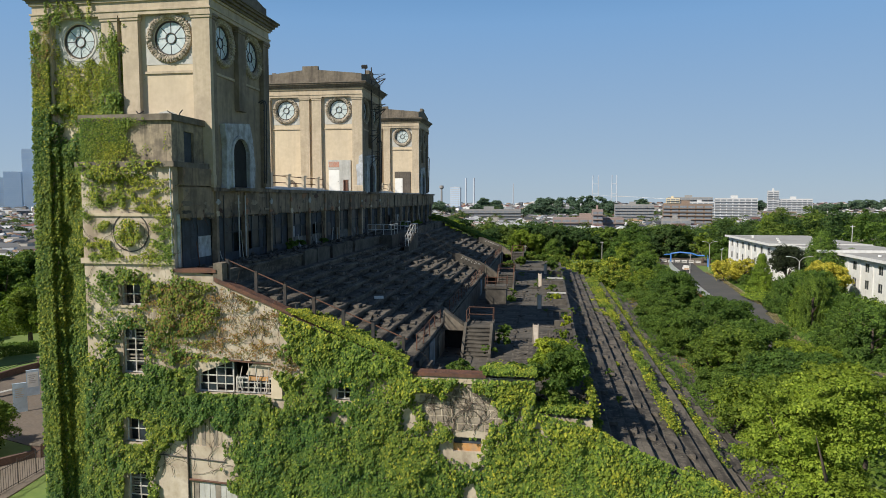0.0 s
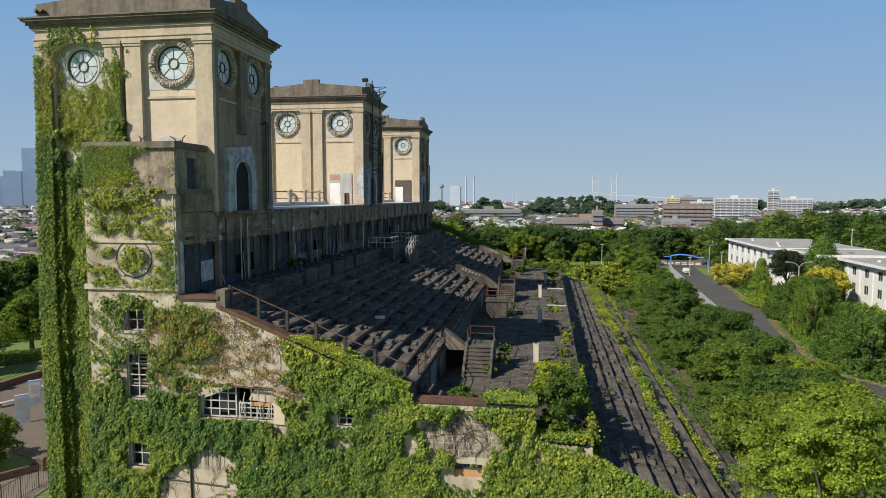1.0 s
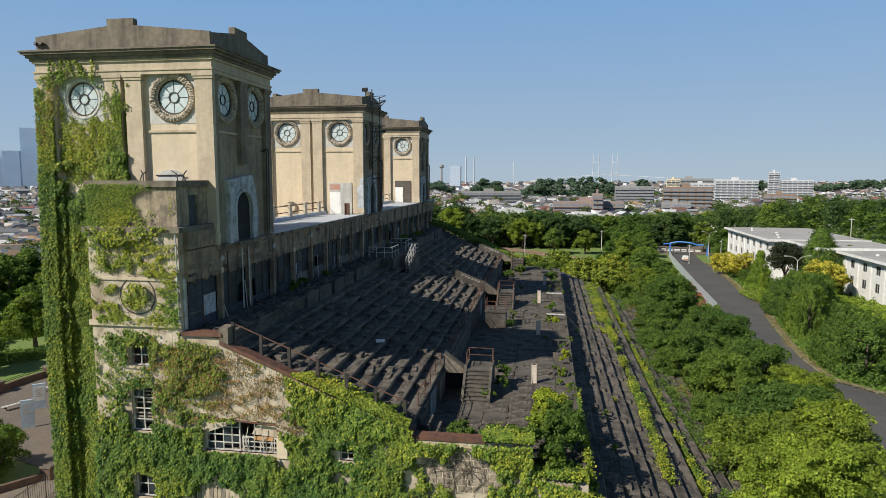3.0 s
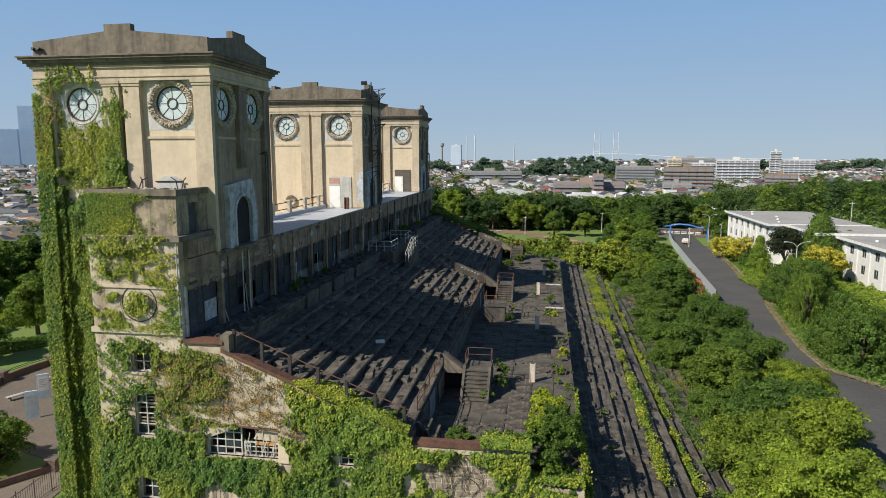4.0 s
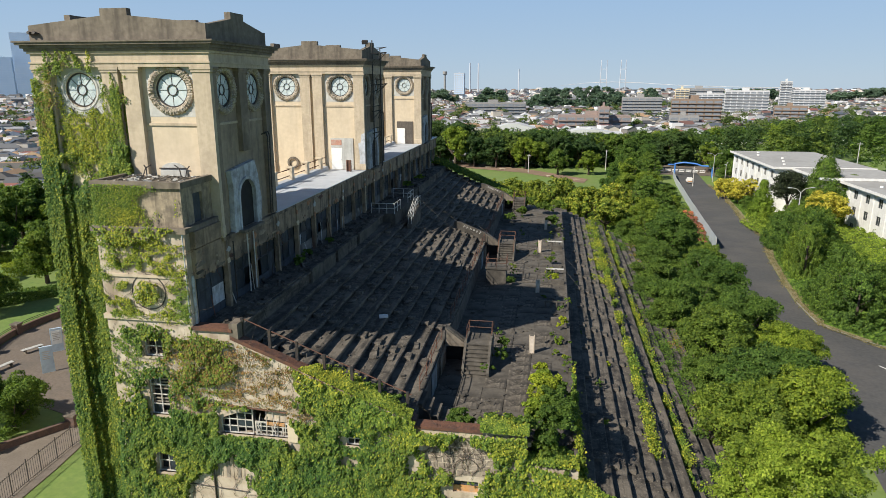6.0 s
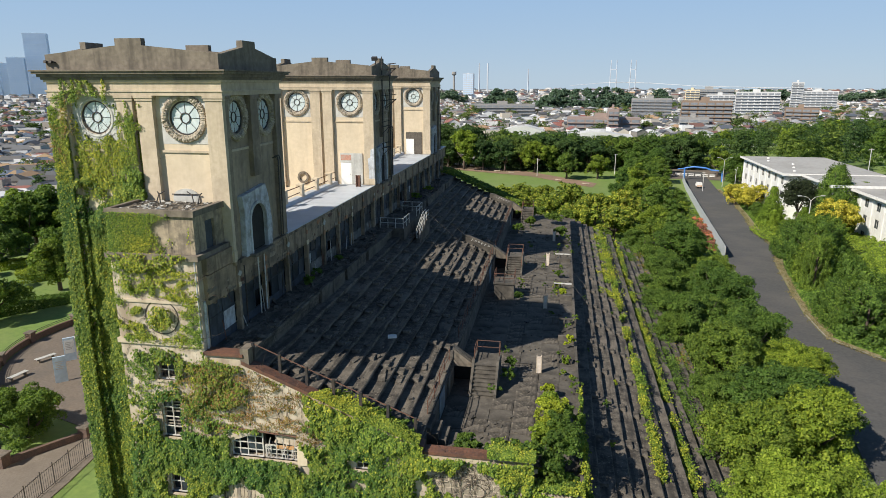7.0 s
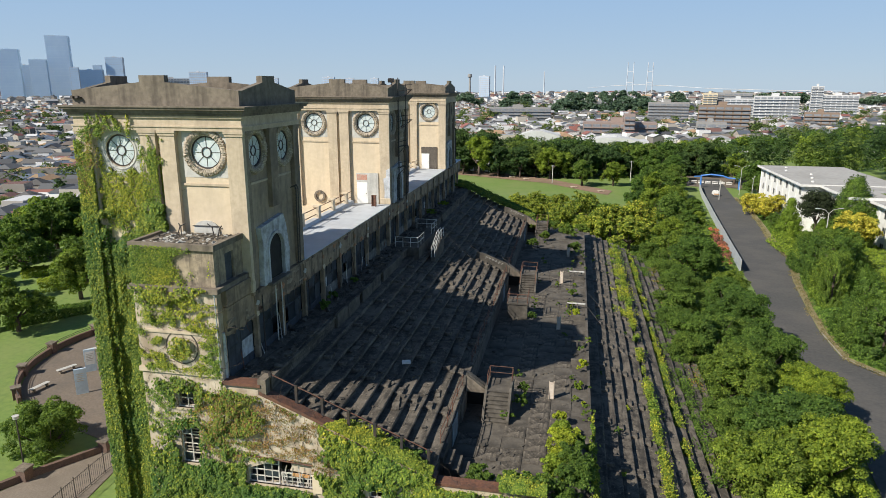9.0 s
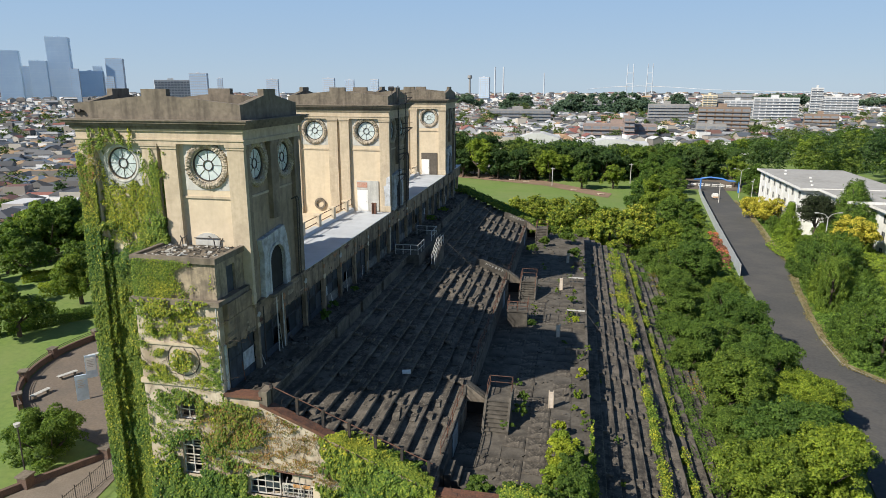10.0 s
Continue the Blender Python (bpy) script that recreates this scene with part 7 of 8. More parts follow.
def white_wing(x0, x1, y0, y1, top, floors, label):
    z0 = gz(x0, y0) - 3
    b = thing("white_building", label, "building", "white wings", (x0, y0, gz(x0, y0)))
    dz = gz(x0, y0)
    holes = []
    n = int((y1 - y0) / 5.2)
    for f in range(floors):
        for k in range(n):
            holes.append((2.6 + 5.2 * k - 0.9, 2.6 + 5.2 * k + 0.9, top - dz - 2.6 - 3.3 * f, top - dz - 0.84 - 3.3 * f))
    g = Geo()
    wall_strips(g, [(0, top - dz), (y1 - y0, top - dz)], [h for h in holes if h[2] > z0 - dz], 0, 0.35, z0 - dz)
    g.v = [(y, x, z) for x, y, z in g.v]
    g.box(0.35, x1 - x0, 0, 0.35, z0 - dz, top - dz).box(0.35, x1 - x0, y1 - y0 - 0.35, y1 - y0, z0 - dz, top - dz).box(x1 - x0 - 0.35, x1 - x0, 0.35, y1 - y0 - 0.35, z0 - dz, top - dz)
    part("wall", g, WINGWHITE, b)
    for h in holes:
        w = new("window", far_frame)
        w.parent = b
        w.location = (0.15, (h[0] + h[1]) / 2, h[2] + 0.03)
        p = new("pane", far_pane)
        p.parent = w
        q = new("mullion", far_bar)
        q.parent = w
    g = Geo()
    g.box(-1.0, x1 - x0 + 0.6, -1.0, y1 - y0 + 0.8, top - dz, top - dz + 0.35)
    roof = part("roof", g, ROOFTOP, b)
    g = Geo()
    g.box(-1.1, -1.0, -1.1, y1 - y0 + 0.9, top - dz - 0.1, top - dz + 0.45).box(-1.0, x1 - x0 + 0.6, -1.1, -1.0, top - dz - 0.1, top - dz + 0.45)
    part("eave", g, WINGWHITE, b)
    for k in range(int((y1 - y0) / 7)):
        g = Geo()
        g.tube((3 + (k % 3) * 2, 4 + 7 * k, top - dz + 0.35), (3 + (k % 3) * 2, 4 + 7 * k, top - dz + 0.65), 0.32, n=12)
        part("roof_vent", g, WHITE, roof)
    # Near-black sheet behind the panes, painted as the rooms' shade.
    g = Geo()
    g.box(0.8, 0.9, 0.5, y1 - y0 - 0.5, z0 - dz + 1, top - dz - 0.2)
    part("interior", g, DARKIN, b)
    for k in range(n + 1):
        g = Geo()
        g.box(-0.18, -0.005, max(0.05, 5.2 * k - 0.2), min(5.2 * k + 0.2, y1 - y0), z0 - dz, top - dz)
        part("pilaster", g, WINGWHITE, b)
    return b


white_wing(53.2, 74.0, 164.4, 201.0, 10.0, 4, "long white flat-roofed building with dark windows")
white_wing(57.4, 74.0, 147.5, 163.0, 9.9, 4, "set-back white middle block with a pale flat roof")
white_wing(61.4, 82.0, 92.0, 146.0, 9.4, 3, "white flat-roofed wing behind trees")

# ---- along the road ----
FENCEP = weathered("grey_blue_sheet_fence", (0.33, 0.38, 0.44), (0.42, 0.47, 0.53), (0.28, 0.3, 0.33), 0.5, 2, 0.2, 0.4, 0.5, 0.1)
fence = thing("sheet_fence", "long grey-blue sheet metal fence beside the road", "fence", at=(29.3, 115, gz(29.3, 115)))
line = [(29.2, 115), (31.9, 138.5), (35.0, 165), (40.2, 208), (45.0, 248)]
pts = []
for (xa, ya), (xb, yb) in zip(line, line[1:]):
    n = int(math.hypot(xb - xa, yb - ya) / 2.0)
    pts += [(xa + (xb - xa) * k / n, ya + (yb - ya) * k / n) for k in range(n)]
pts.append(line[-1])
for (xa, ya), (xb, yb) in zip(pts, pts[1:]):
    za, zb = gz(xa, ya), gz(xb, yb)
    g = Geo()
    d = Vector((xb - xa, yb - ya, 0)).normalized()
    o = Vector((-d.y, d.x, 0)) * 0.03
    vs = []
    for side in (-1, 1):
        vs += [Vector((xa, ya, za + 0.1)) + o * side, Vector((xb, yb, zb + 0.1)) + o * side, Vector((xb, yb, zb + 2.3)) + o * side, Vector((xa, ya, za + 2.3)) + o * side]
    g.add([v - fence.location for v in vs], [(0, 1, 2, 3), (4, 7, 6, 5), (0, 4, 5, 1), (1, 5, 6, 2), (2, 6, 7, 3), (3, 7, 4, 0)])
    part("panel", g, FENCEP, fence)
    g = Geo()
    g.tube(Vector((xa, ya, za - 0.1)) - fence.location, Vector((xa, ya, za + 2.4)) - fence.location, 0.05)
    part("post", g, PALEPIPE, fence)


def street_lamp(x, y, h, turn, label="grey double-armed street lamp beside the road"):
    l = thing("street_lamp", label, "street lamp", "street lamps", (x, y, gz(x, y)))
    g = Geo()
    g.tube((0, 0, 0), (0, 0, h - 1.0), 0.11, 0.08, 8)
    part("pole", g, PALEPIPE, l)
    for s in (-1, 1):
        g = Geo()
        g.path([(0, 0, h - 1.0), (0.7 * s, 0, h - 0.3), (1.6 * s, 0, h - 0.05), (2.5 * s, 0, h)], 0.05)
        arm = part("arm", g, PALEPIPE, l)
        g = Geo()
        g.box(2.3 * s - 0.35, 2.3 * s + 0.35, -0.14, 0.14, h - 0.08, h + 0.06)
        part("lamp_head", g, PALEPIPE, arm)
    l.rotation_euler = (0, 0, turn)
    return l


street_lamp(48.6, 134.5, 9.3, 0.2)
street_lamp(56.0, 236.0, 10.0, 0.2)
street_lamp(54.0, 212.0, 8.5, 1.2)
# blue pipe gate and the barriers behind it
BLUE = weathered("blue_paint", (0.04, 0.16, 0.5), (0.06, 0.22, 0.6), (0.1, 0.2, 0.4), 1, 3, 0, 0.3, 0.5, 0)
gate = thing("pipe_gate", "blue painted pipe gate across the road", "gate", at=(46, 251, gz(46, 251)))
for pts, r in (([(0, 0, 0), (0, 0, 4.5)], 0.3), ([(12.5, -3, 0), (12.5, -3, 4.0)], 0.3), ([(0, 0, 4.4), (3, -0.8, 5.0), (7, -1.8, 4.7), (9, -2.2, 4.0), (12.5, -3, 4.0)], 0.28), ([(-2.5, 0, 4.0), (0, 0, 4.2)], 0.22)):
    g = Geo()
    g.path(pts, r, 8)
    part("pipe", g, BLUE, gate)
for k in range(7):
    bar = thing("road_barrier", "white slatted road barrier", "barrier", "road barriers", (43 + 2.4 * k, 262 - 0.6 * k, gz(43 + 2.4 * k, 262 - 0.6 * k)))
    for z in (0.35, 0.9):
        g = Geo()
        g.box(-1.0, 1.0, -0.04, 0.04, z, z + 0.3)
        part("board", g, WHITE, bar)
    for x in (-0.8, 0.8):
        g = Geo()
        g.box(x - 0.04, x + 0.04, -0.04, 0.04, 0, 1.25)
        part("post", g, PALEPIPE, bar)
van = thing("small_truck", "small white and red utility truck on the road", "truck", at=(47.5, 232, gz(47.5, 232) + 0.12))
g = Geo()
g.prism([(-1.7, 0.45), (1.7, 0.45), (1.7, 1.2), (0.5, 1.25), (0.2, 1.9), (-1.7, 1.9)], "x", -0.75, 0.75)
part("body", g, WHITE, van)
g = Geo()
g.box(-0.77, 0.77, -1.72, -1.5, 0.6, 1.0)
part("bumper", g, ORANGE, van)
for x in (-0.76, 0.66):
    for y in (-1.1, 1.1):
        g = Geo()
        g.tube((x, y, 0.3), (x + 0.1, y, 0.3), 0.3, n=14)
        part("wheel", g, IRON, van)
for x, y, h in ((47.0, 223.0, 6.5), (60.0, 222, 6.0), (-7.6, 250.8, 7.0), (84.0, 196.0, 16.0), (22, 262, 8)):
    p = thing("utility_pole", "plain grey utility pole", "pole", "utility poles", (x, y, gz(x, y)))
    g = Geo()
    g.tube((0, 0, 0), (0, 0, h), 0.14, 0.1, 8)
    part("shaft", g, PALEPIPE, p)
    g = Geo()
    g.box(-0.7, 0.7, -0.06, 0.06, h - 0.5, h - 0.35)
    part("crossarm", g, PALEPIPE, p)
# footbridge rail and the rail in front of the white wing
for x, y, turn, n in ((42.6, 126.0, -1.35, 5), (57.0, 118.0, -0.15, 8)):
    r = thing("white_guard_rail", "white painted guard rail beside the verge", "railing", "guard rails", (x, y, gz(x, y)))
    r.rotation_euler = (0, 0, turn)
    for z in (0.5, 1.0):
        g = Geo()
        g.tube((0, 0, z), (2.0 * n, 0, z), 0.06)
        part("rail", g, WHITE, r)
    for k in range(n + 1):
        g = Geo()
        g.tube((2.0 * k, 0, -0.3), (2.0 * k, 0, 1.05), 0.06)
        part("post", g, WHITE, r)
# reddish flowering hedge behind the sheet fence
FLOWER = leafy("pink_azalea_leaves", [(0.0, (0.05, 0.08, 0.03)), (0.35, (0.4, 0.12, 0.11)), (1.0, (0.62, 0.26, 0.2))], 0.25)
for k in range(12):
    t = k / 11
    ob = bush(28.3 + 4.0 * t, 121 + 34 * t, gz(29, 121 + 34 * t), 1.6, 1.5, FLOWER, "clipped azalea bush in pink bloom", 700 + k, 0.2, 22, 50)

# ---- lawn furniture far off ----
kiosk = thing("park_toilet", "small white park building with a pale roof", "building", at=(-41, 281, gz(-41, 281)))
g = Geo()
g.box(-6, 6, -2.5, 2.5, -0.5, 3.0)
part("wall", g, WHITE, kiosk)
g = Geo()
g.prism([(-6.6, 3.0), (6.6, 3.0), (5.2, 4.6), (-5.2, 4.6)], "y", -3.0, 3.0)
part("roof", g, ROOFTOP, kiosk)
for x in (-4, -1, 2.5):
    g = Geo()
    g.box(x, x + 1.2, -2.56, -2.5, 0, 2.1)
    part("door", g, BOARD, kiosk)
for x, y in ((0.5, 241), (-18, 258), (-24, 262), (10, 233)):
    b = thing("park_bench", "plain stone park bench on the lawn", "bench", "lawn benches", (x, y, gz(x, y)))
    g = Geo()
    g.box(-1.2, 1.2, -0.3, 0.3, 0.35, 0.5)
    part("seat", g, OLDWALL, b)
    for dx in (-0.9, 0.7):
        g = Geo()
        g.box(dx, dx + 0.2, -0.25, 0.25, 0, 0.35)
        part("leg", g, OLDWALL, b)

# ---- plaza ----
BRICK = weathered("dark_brick", (0.10, 0.065, 0.05), (0.16, 0.1, 0.075), (0.07, 0.05, 0.045), 2, 10, 0, 0.5)
SHEET = weathered("pale_sign_metal", (0.42, 0.52, 0.62), (0.52, 0.62, 0.72), (0.4, 0.48, 0.56), 1, 3, 0.1, 0.3, 0.45, 0)
cx, cy, rad = -46.0, 66.0, 16.6
wall = thing("plaza_wall", "curved low dark brick wall with a rail and piers", "wall", at=(cx, cy, 0))
arc = [(rad * math.cos(radians(a)), rad * math.sin(radians(a))) for a in np.arange(100, 236, 3)]
for (xa, ya), (xb, yb) in zip(arc, arc[1:]):
    g = Geo()
    o = Vector((xa, ya, 0)).normalized() * 0.35
    vs = [(xa, ya, 0), (xb, yb, 0), (xb + o.x, yb + o.y, 0), (xa + o.x, ya + o.y, 0)]
    g.add([(x, y, -0.2) for x, y, z in vs] + [(x, y, 0.75) for x, y, z in vs], [(0, 3, 2, 1), (4, 5, 6, 7), (0, 1, 5, 4), (1, 2, 6, 5), (2, 3, 7, 6), (3, 0, 4, 7)])
    part("wall_segment", g, BRICK, wall)
for a in (101, 138, 161, 184, 207, 229):
    g = Geo()
    x, y = (rad + 0.17) * math.cos(radians(a)), (rad + 0.17) * math.sin(radians(a))
    m = Matrix.Translation((x, y, 0)) @ Matrix.Rotation(radians(a), 4, "Z")
    g.box(-0.4, 0.4, -0.4, 0.4, -0.2, 1.25, m)
    pier = part("pier", g, BRICK, wall)
    g = Geo()
    g.box(-0.5, 0.5, -0.5, 0.5, 1.25, 1.4, m)
    part("cap", g, CORNICE, pier)
for z in (1.0, 1.2):
    g = Geo()
    g.path([(x * 1.01, y * 1.01, z) for x, y in arc], 0.035, 5)
    part("rail", g, IRON, wall)
for x, y, h, turn in ((-50.9, 55.7, 2.9, 0.75), (-54.0, 60.9, 2.75, 0.75)):
    b = thing("notice_board", "tall pale metal notice board on the plaza", "notice board", "plaza boards", (x, y, 0.05))
    b.rotation_euler = (0, 0, turn)
    g = Geo()
    g.box(-0.6, 0.6, -0.12, 0.12, 0.0, h)
    body = part("body", g, SHEET, b)
    g = Geo()
    g.box(-0.5, 0.5, -0.14, -0.12, 0.9, h - 0.25)
    part("panel", g, SHEET if h > 2.8 else WHITE, body)
    for k in range(5):
        g = Geo()
        g.box(-0.38, 0.35 - 0.12 * (k % 3), -0.15, -0.14, h - 0.6 - 0.2 * k, h - 0.5 - 0.2 * k)
        part("text_bar", g, FRAME, body)
for x, y, turn in ((-56.8, 60.3, 0.75), (-56.2, 55.6, 1.0), (-57.5, 66.3, 0.5)):
    b = thing("bench", "backless pale plank bench on the plaza", "bench", "plaza benches", (x, y, 0.05))
    b.rotation_euler = (0, 0, turn + 0.4)
    for k in range(3):
        g = Geo()
        g.box(-1.1, 1.1, -0.27 + 0.19 * k, -0.1 + 0.19 * k, 0.42, 0.48)
        part("plank", g, PANEL, b)
    for dx in (-0.85, 0.7):
        g = Geo()
        g.box(dx, dx + 0.15, -0.24, 0.24, 0, 0.42)
        part("leg", g, CORNICE, b)
lamp = thing("park_lamp", "slim black park lamp post beside the path", "street lamp", at=(-45.0, 41.6, 0))
g = Geo()
g.tube((0, 0, 0), (0, 0, 5.2), 0.07, 0.05, 8)
part("pole", g, IRON, lamp)
g = Geo()
g.tube((0, 0, 0), (0, 0, 0.5), 0.14, 0.1, 8)
part("base", g, IRON, lamp)
g = Geo()
g.tube((0, 0, 5.2), (0, 0, 5.5), 0.2, 0.28, 10)
part("lamp_head", g, PALEPIPE, lamp)
# path and its low wall
g = Geo()
g.prism([(-50, 28), (-43.8, 41.0), (-40.6, 46.4), (-38.0, 46.6), (-37.2, 40.0), (-36.5, 28)], "z", -0.3, 0.07)
structure("brick_path", g, BRICKPATH, "beige brick path leading to the plaza", "path")
lw = thing("path_wall", "low brick wall with square piers beside the path", "wall", at=(-44.2, 40.8, 0))
for xa, ya, xb, yb in ((0.0, 0.0, 3.6, 5.4), (0, 0, -4.5, -8.0)):
    g = Geo()
    d = Vector((xb - xa, yb - ya, 0))
    m = Matrix.Translation((xa, ya, 0)) @ Matrix.Rotation(math.atan2(d.y, d.x), 4, "Z")
    g.box(0, d.length, -0.18, 0.18, -0.2, 0.65, m)
    part("wall_segment", g, BRICK, lw)
for x, y in ((0, 0), (3.6, 5.4)):
    g = Geo()
    g.box(x - 0.45, x + 0.45, y - 0.45, y + 0.45, -0.2, 1.1)
    pier = part("pier", g, BRICK, lw)
    g = Geo()
    g.box(x - 0.55, x + 0.55, y - 0.55, y + 0.55, 1.1, 1.25)
    part("cap", g, CORNICE, pier)
fn = thing("iron_fence", "black iron bar fence round the old building", "fence", at=(-37.6, 47, 0))
run = [(-0.2, 0.5), (-0.6, -4.0), (-0.4, -9.0), (0.2, -15.0), (0.6, -22.0)]
for (xa, ya), (xb, yb) in zip(run, run[1:]):
    n = int(math.hypot(xb - xa, yb - ya) / 0.22)
    for z in (0.2, 1.75):
        g = Geo()
        g.tube((xa, ya, z), (xb, yb, z), 0.025, n=4)
        part("rail", g, IRON, fn)
    for k in range(n):
        g = Geo()
        x, y = xa + (xb - xa) * k / n, ya + (yb - ya) * k / n
        g.tube((x, y, 0.05), (x, y, 1.85 if k % 8 else 2.0), 0.014 if k % 8 else 0.04, n=4)
        part("bar", g, IRON, fn)
# clipped hedges in the park
for k, (xa, ya, xb, yb, w, h) in enumerate([(-75.7, 70.8, -70.6, 77.6, 1.1, 1.3), (-70.6, 77.6, -66, 82, 1.0, 1.2), (-94, 93.3, -87, 98, 1.4, 1.5), (-87, 98, -80, 104, 1.4, 1.6), (-84, 86, -78, 93, 1.6, 1.7), (-80, 62, -76, 70, 1.0, 1.2)]):
    rng = np.random.default_rng(800 + k)
    n = 5200
    t, u, v = rng.random(n), rng.uniform(-1, 1, n), rng.random(n)
    top = rng.random(n) < 0.6
    u = np.where(top, u, np.sign(u))
    v = np.where(top, 1.0, v) + rng.normal(size=n) * 0.05
    d = np.array([xb - xa, yb - ya])
    o = np.array([-d[1], d[0]]) / np.hypot(*d)
    p = np.stack([d[0] * t + o[0] * u * w, d[1] * t + o[1] * u * w, v * h], 1) + rng.normal(size=(n, 3)) * 0.06
    nr = np.stack([o[0] * u * (~top), o[1] * u * (~top), top * 1.0 + 0.3], 1) + rng.normal(size=(n, 3)) * 0.35
    ob = new("hedge", quads_mesh("hedge", leaf_quads(p, nr, 0.22 * rng.uniform(0.7, 1.3, n), rng, 0.2), LIME if k in (4, 2) else GREEN))
    ob.location = (xa, ya, gz(xa, ya))
    tagged(ob, "clipped green hedge on the lawn", "hedge", "park hedges")


# ---- town ----
def tone(name, c0, c1):
    """Walls or roofs of many far houses: each takes its own tone."""
    m, nt, b = nodes_of(name, 0.8)
    g = nt.nodes.new("ShaderNodeNewGeometry")
    r = nt.nodes.new("ShaderNodeValToRGB")
    nt.links.new(g.outputs["Random Per Island"], r.inputs[0])
    cols = c0 + c1
    while len(r.color_ramp.elements) < len(cols):
        r.color_ramp.elements.new(0.5)
    for i, (e, c) in enumerate(zip(r.color_ramp.elements, cols)):
        e.position, e.color = i / (len(cols) - 1), (*c, 1)
    r.color_ramp.interpolation = "CONSTANT"
    nt.links.new(r.outputs[0], b.inputs["Base Color"])
    return m


HOUSE_WALL = tone("house_walls", [(0.55, 0.56, 0.57), (0.7, 0.7, 0.7), (0.35, 0.33, 0.31), (0.2, 0.19, 0.18)], [(0.76, 0.76, 0.76), (0.3, 0.27, 0.24), (0.52, 0.48, 0.42), (0.64, 0.64, 0.65)])
HOUSE_ROOF = tone("house_roofs", [(0.06, 0.064, 0.074), (0.095, 0.1, 0.11), (0.13, 0.135, 0.145), (0.07, 0.076, 0.09)], [(0.11, 0.108, 0.11), (0.15, 0.08, 0.07), (0.08, 0.095, 0.12), (0.16, 0.165, 0.175), (0.27, 0.28, 0.3), (0.33, 0.22, 0.135), (0.08, 0.078, 0.078), (0.22, 0.09, 0.075), (0.5, 0.51, 0.53), (0.3, 0.2, 0.125)])
# Distance haze is put into these pale bluish skyline colours.
TOWN = tone("hazed_far_walls", [(0.6, 0.62, 0.65), (0.7, 0.71, 0.73)], [(0.5, 0.53, 0.58), (0.64, 0.62, 0.6), (0.75, 0.76, 0.78)])
GLASSY = weathered("hazed_curtain_wall", (0.54, 0.66, 0.78), (0.6, 0.72, 0.83), (0.63, 0.73, 0.83), 0.01, 0.02, 0, 0.5, 0.5, 0, 0.3)
BLUEGLASS = weathered("hazed_blue_glazing", (0.46, 0.6, 0.76), (0.52, 0.65, 0.8), (0.55, 0.67, 0.8), 0.01, 0.02, 0, 0.4, 0.5, 0, 0.3)
rng = random.Random(9)
walls, roofs = Geo(), Geo()


def house(x, y, w, d, h, turn, gw, gr):
    """One small house: hipped, gabled or flat-roofed."""
    z = gz(x, y) - 1
    m = Matrix.Translation((x, y, z)) @ Matrix.Rotation(turn, 4, "Z")
    rise = rng.uniform(0.18, 0.3) * d
    sort = rng.random()
    t = h + 1
    if sort < 0.2:
        gw.box(-w / 2, w / 2, -d / 2, d / 2, 0, t + 1.5, m)
        gr.box(-w / 2 + 0.3, w / 2 - 0.3, -d / 2 + 0.3, d / 2 - 0.3, t + 1.5, t + 1.6, m)
    elif sort < 0.6:
        gw.add([m @ Vector(p) for p in [(-w / 2, -d / 2, 0), (w / 2, -d / 2, 0), (w / 2, d / 2, 0), (-w / 2, d / 2, 0), (-w / 2, -d / 2, t), (w / 2, -d / 2, t), (w / 2, d / 2, t), (-w / 2, d / 2, t), (-w / 2, 0, t + rise), (w / 2, 0, t + rise)]],
               [(0, 1, 5, 4), (2, 3, 7, 6), (1, 2, 6, 9, 5), (3, 0, 4, 8, 7), (4, 5, 9, 8), (6, 7, 8, 9)])
        gr.add([m @ Vector(p) for p in [(-w / 2 - 0.3, -d / 2 - 0.4, t - 0.05), (w / 2 + 0.3, -d / 2 - 0.4, t - 0.05), (w / 2 + 0.3, 0, t + rise + 0.15), (-w / 2 - 0.3, 0, t + rise + 0.15), (w / 2 + 0.3, d / 2 + 0.4, t - 0.05), (-w / 2 - 0.3, d / 2 + 0.4, t - 0.05)]],
               [(0, 1, 2, 3), (3, 2, 4, 5)])
    else:
        gw.box(-w / 2, w / 2, -d / 2, d / 2, 0, t, m)
        o = 0.35
        v = [(-w / 2 - o, -d / 2 - o, t - 0.1), (w / 2 + o, -d / 2 - o, t - 0.1), (w / 2 + o, d / 2 + o, t - 0.1), (-w / 2 - o, d / 2 + o, t - 0.1), (-w / 2 + d * 0.3, 0, t - 0.1 + rise), (w / 2 - d * 0.3, 0, t - 0.1 + rise)]
        gr.add([m @ Vector(p) for p in v], [(0, 1, 5, 4), (1, 2, 5), (2, 3, 4, 5), (3, 0, 4)])


panes = Geo()
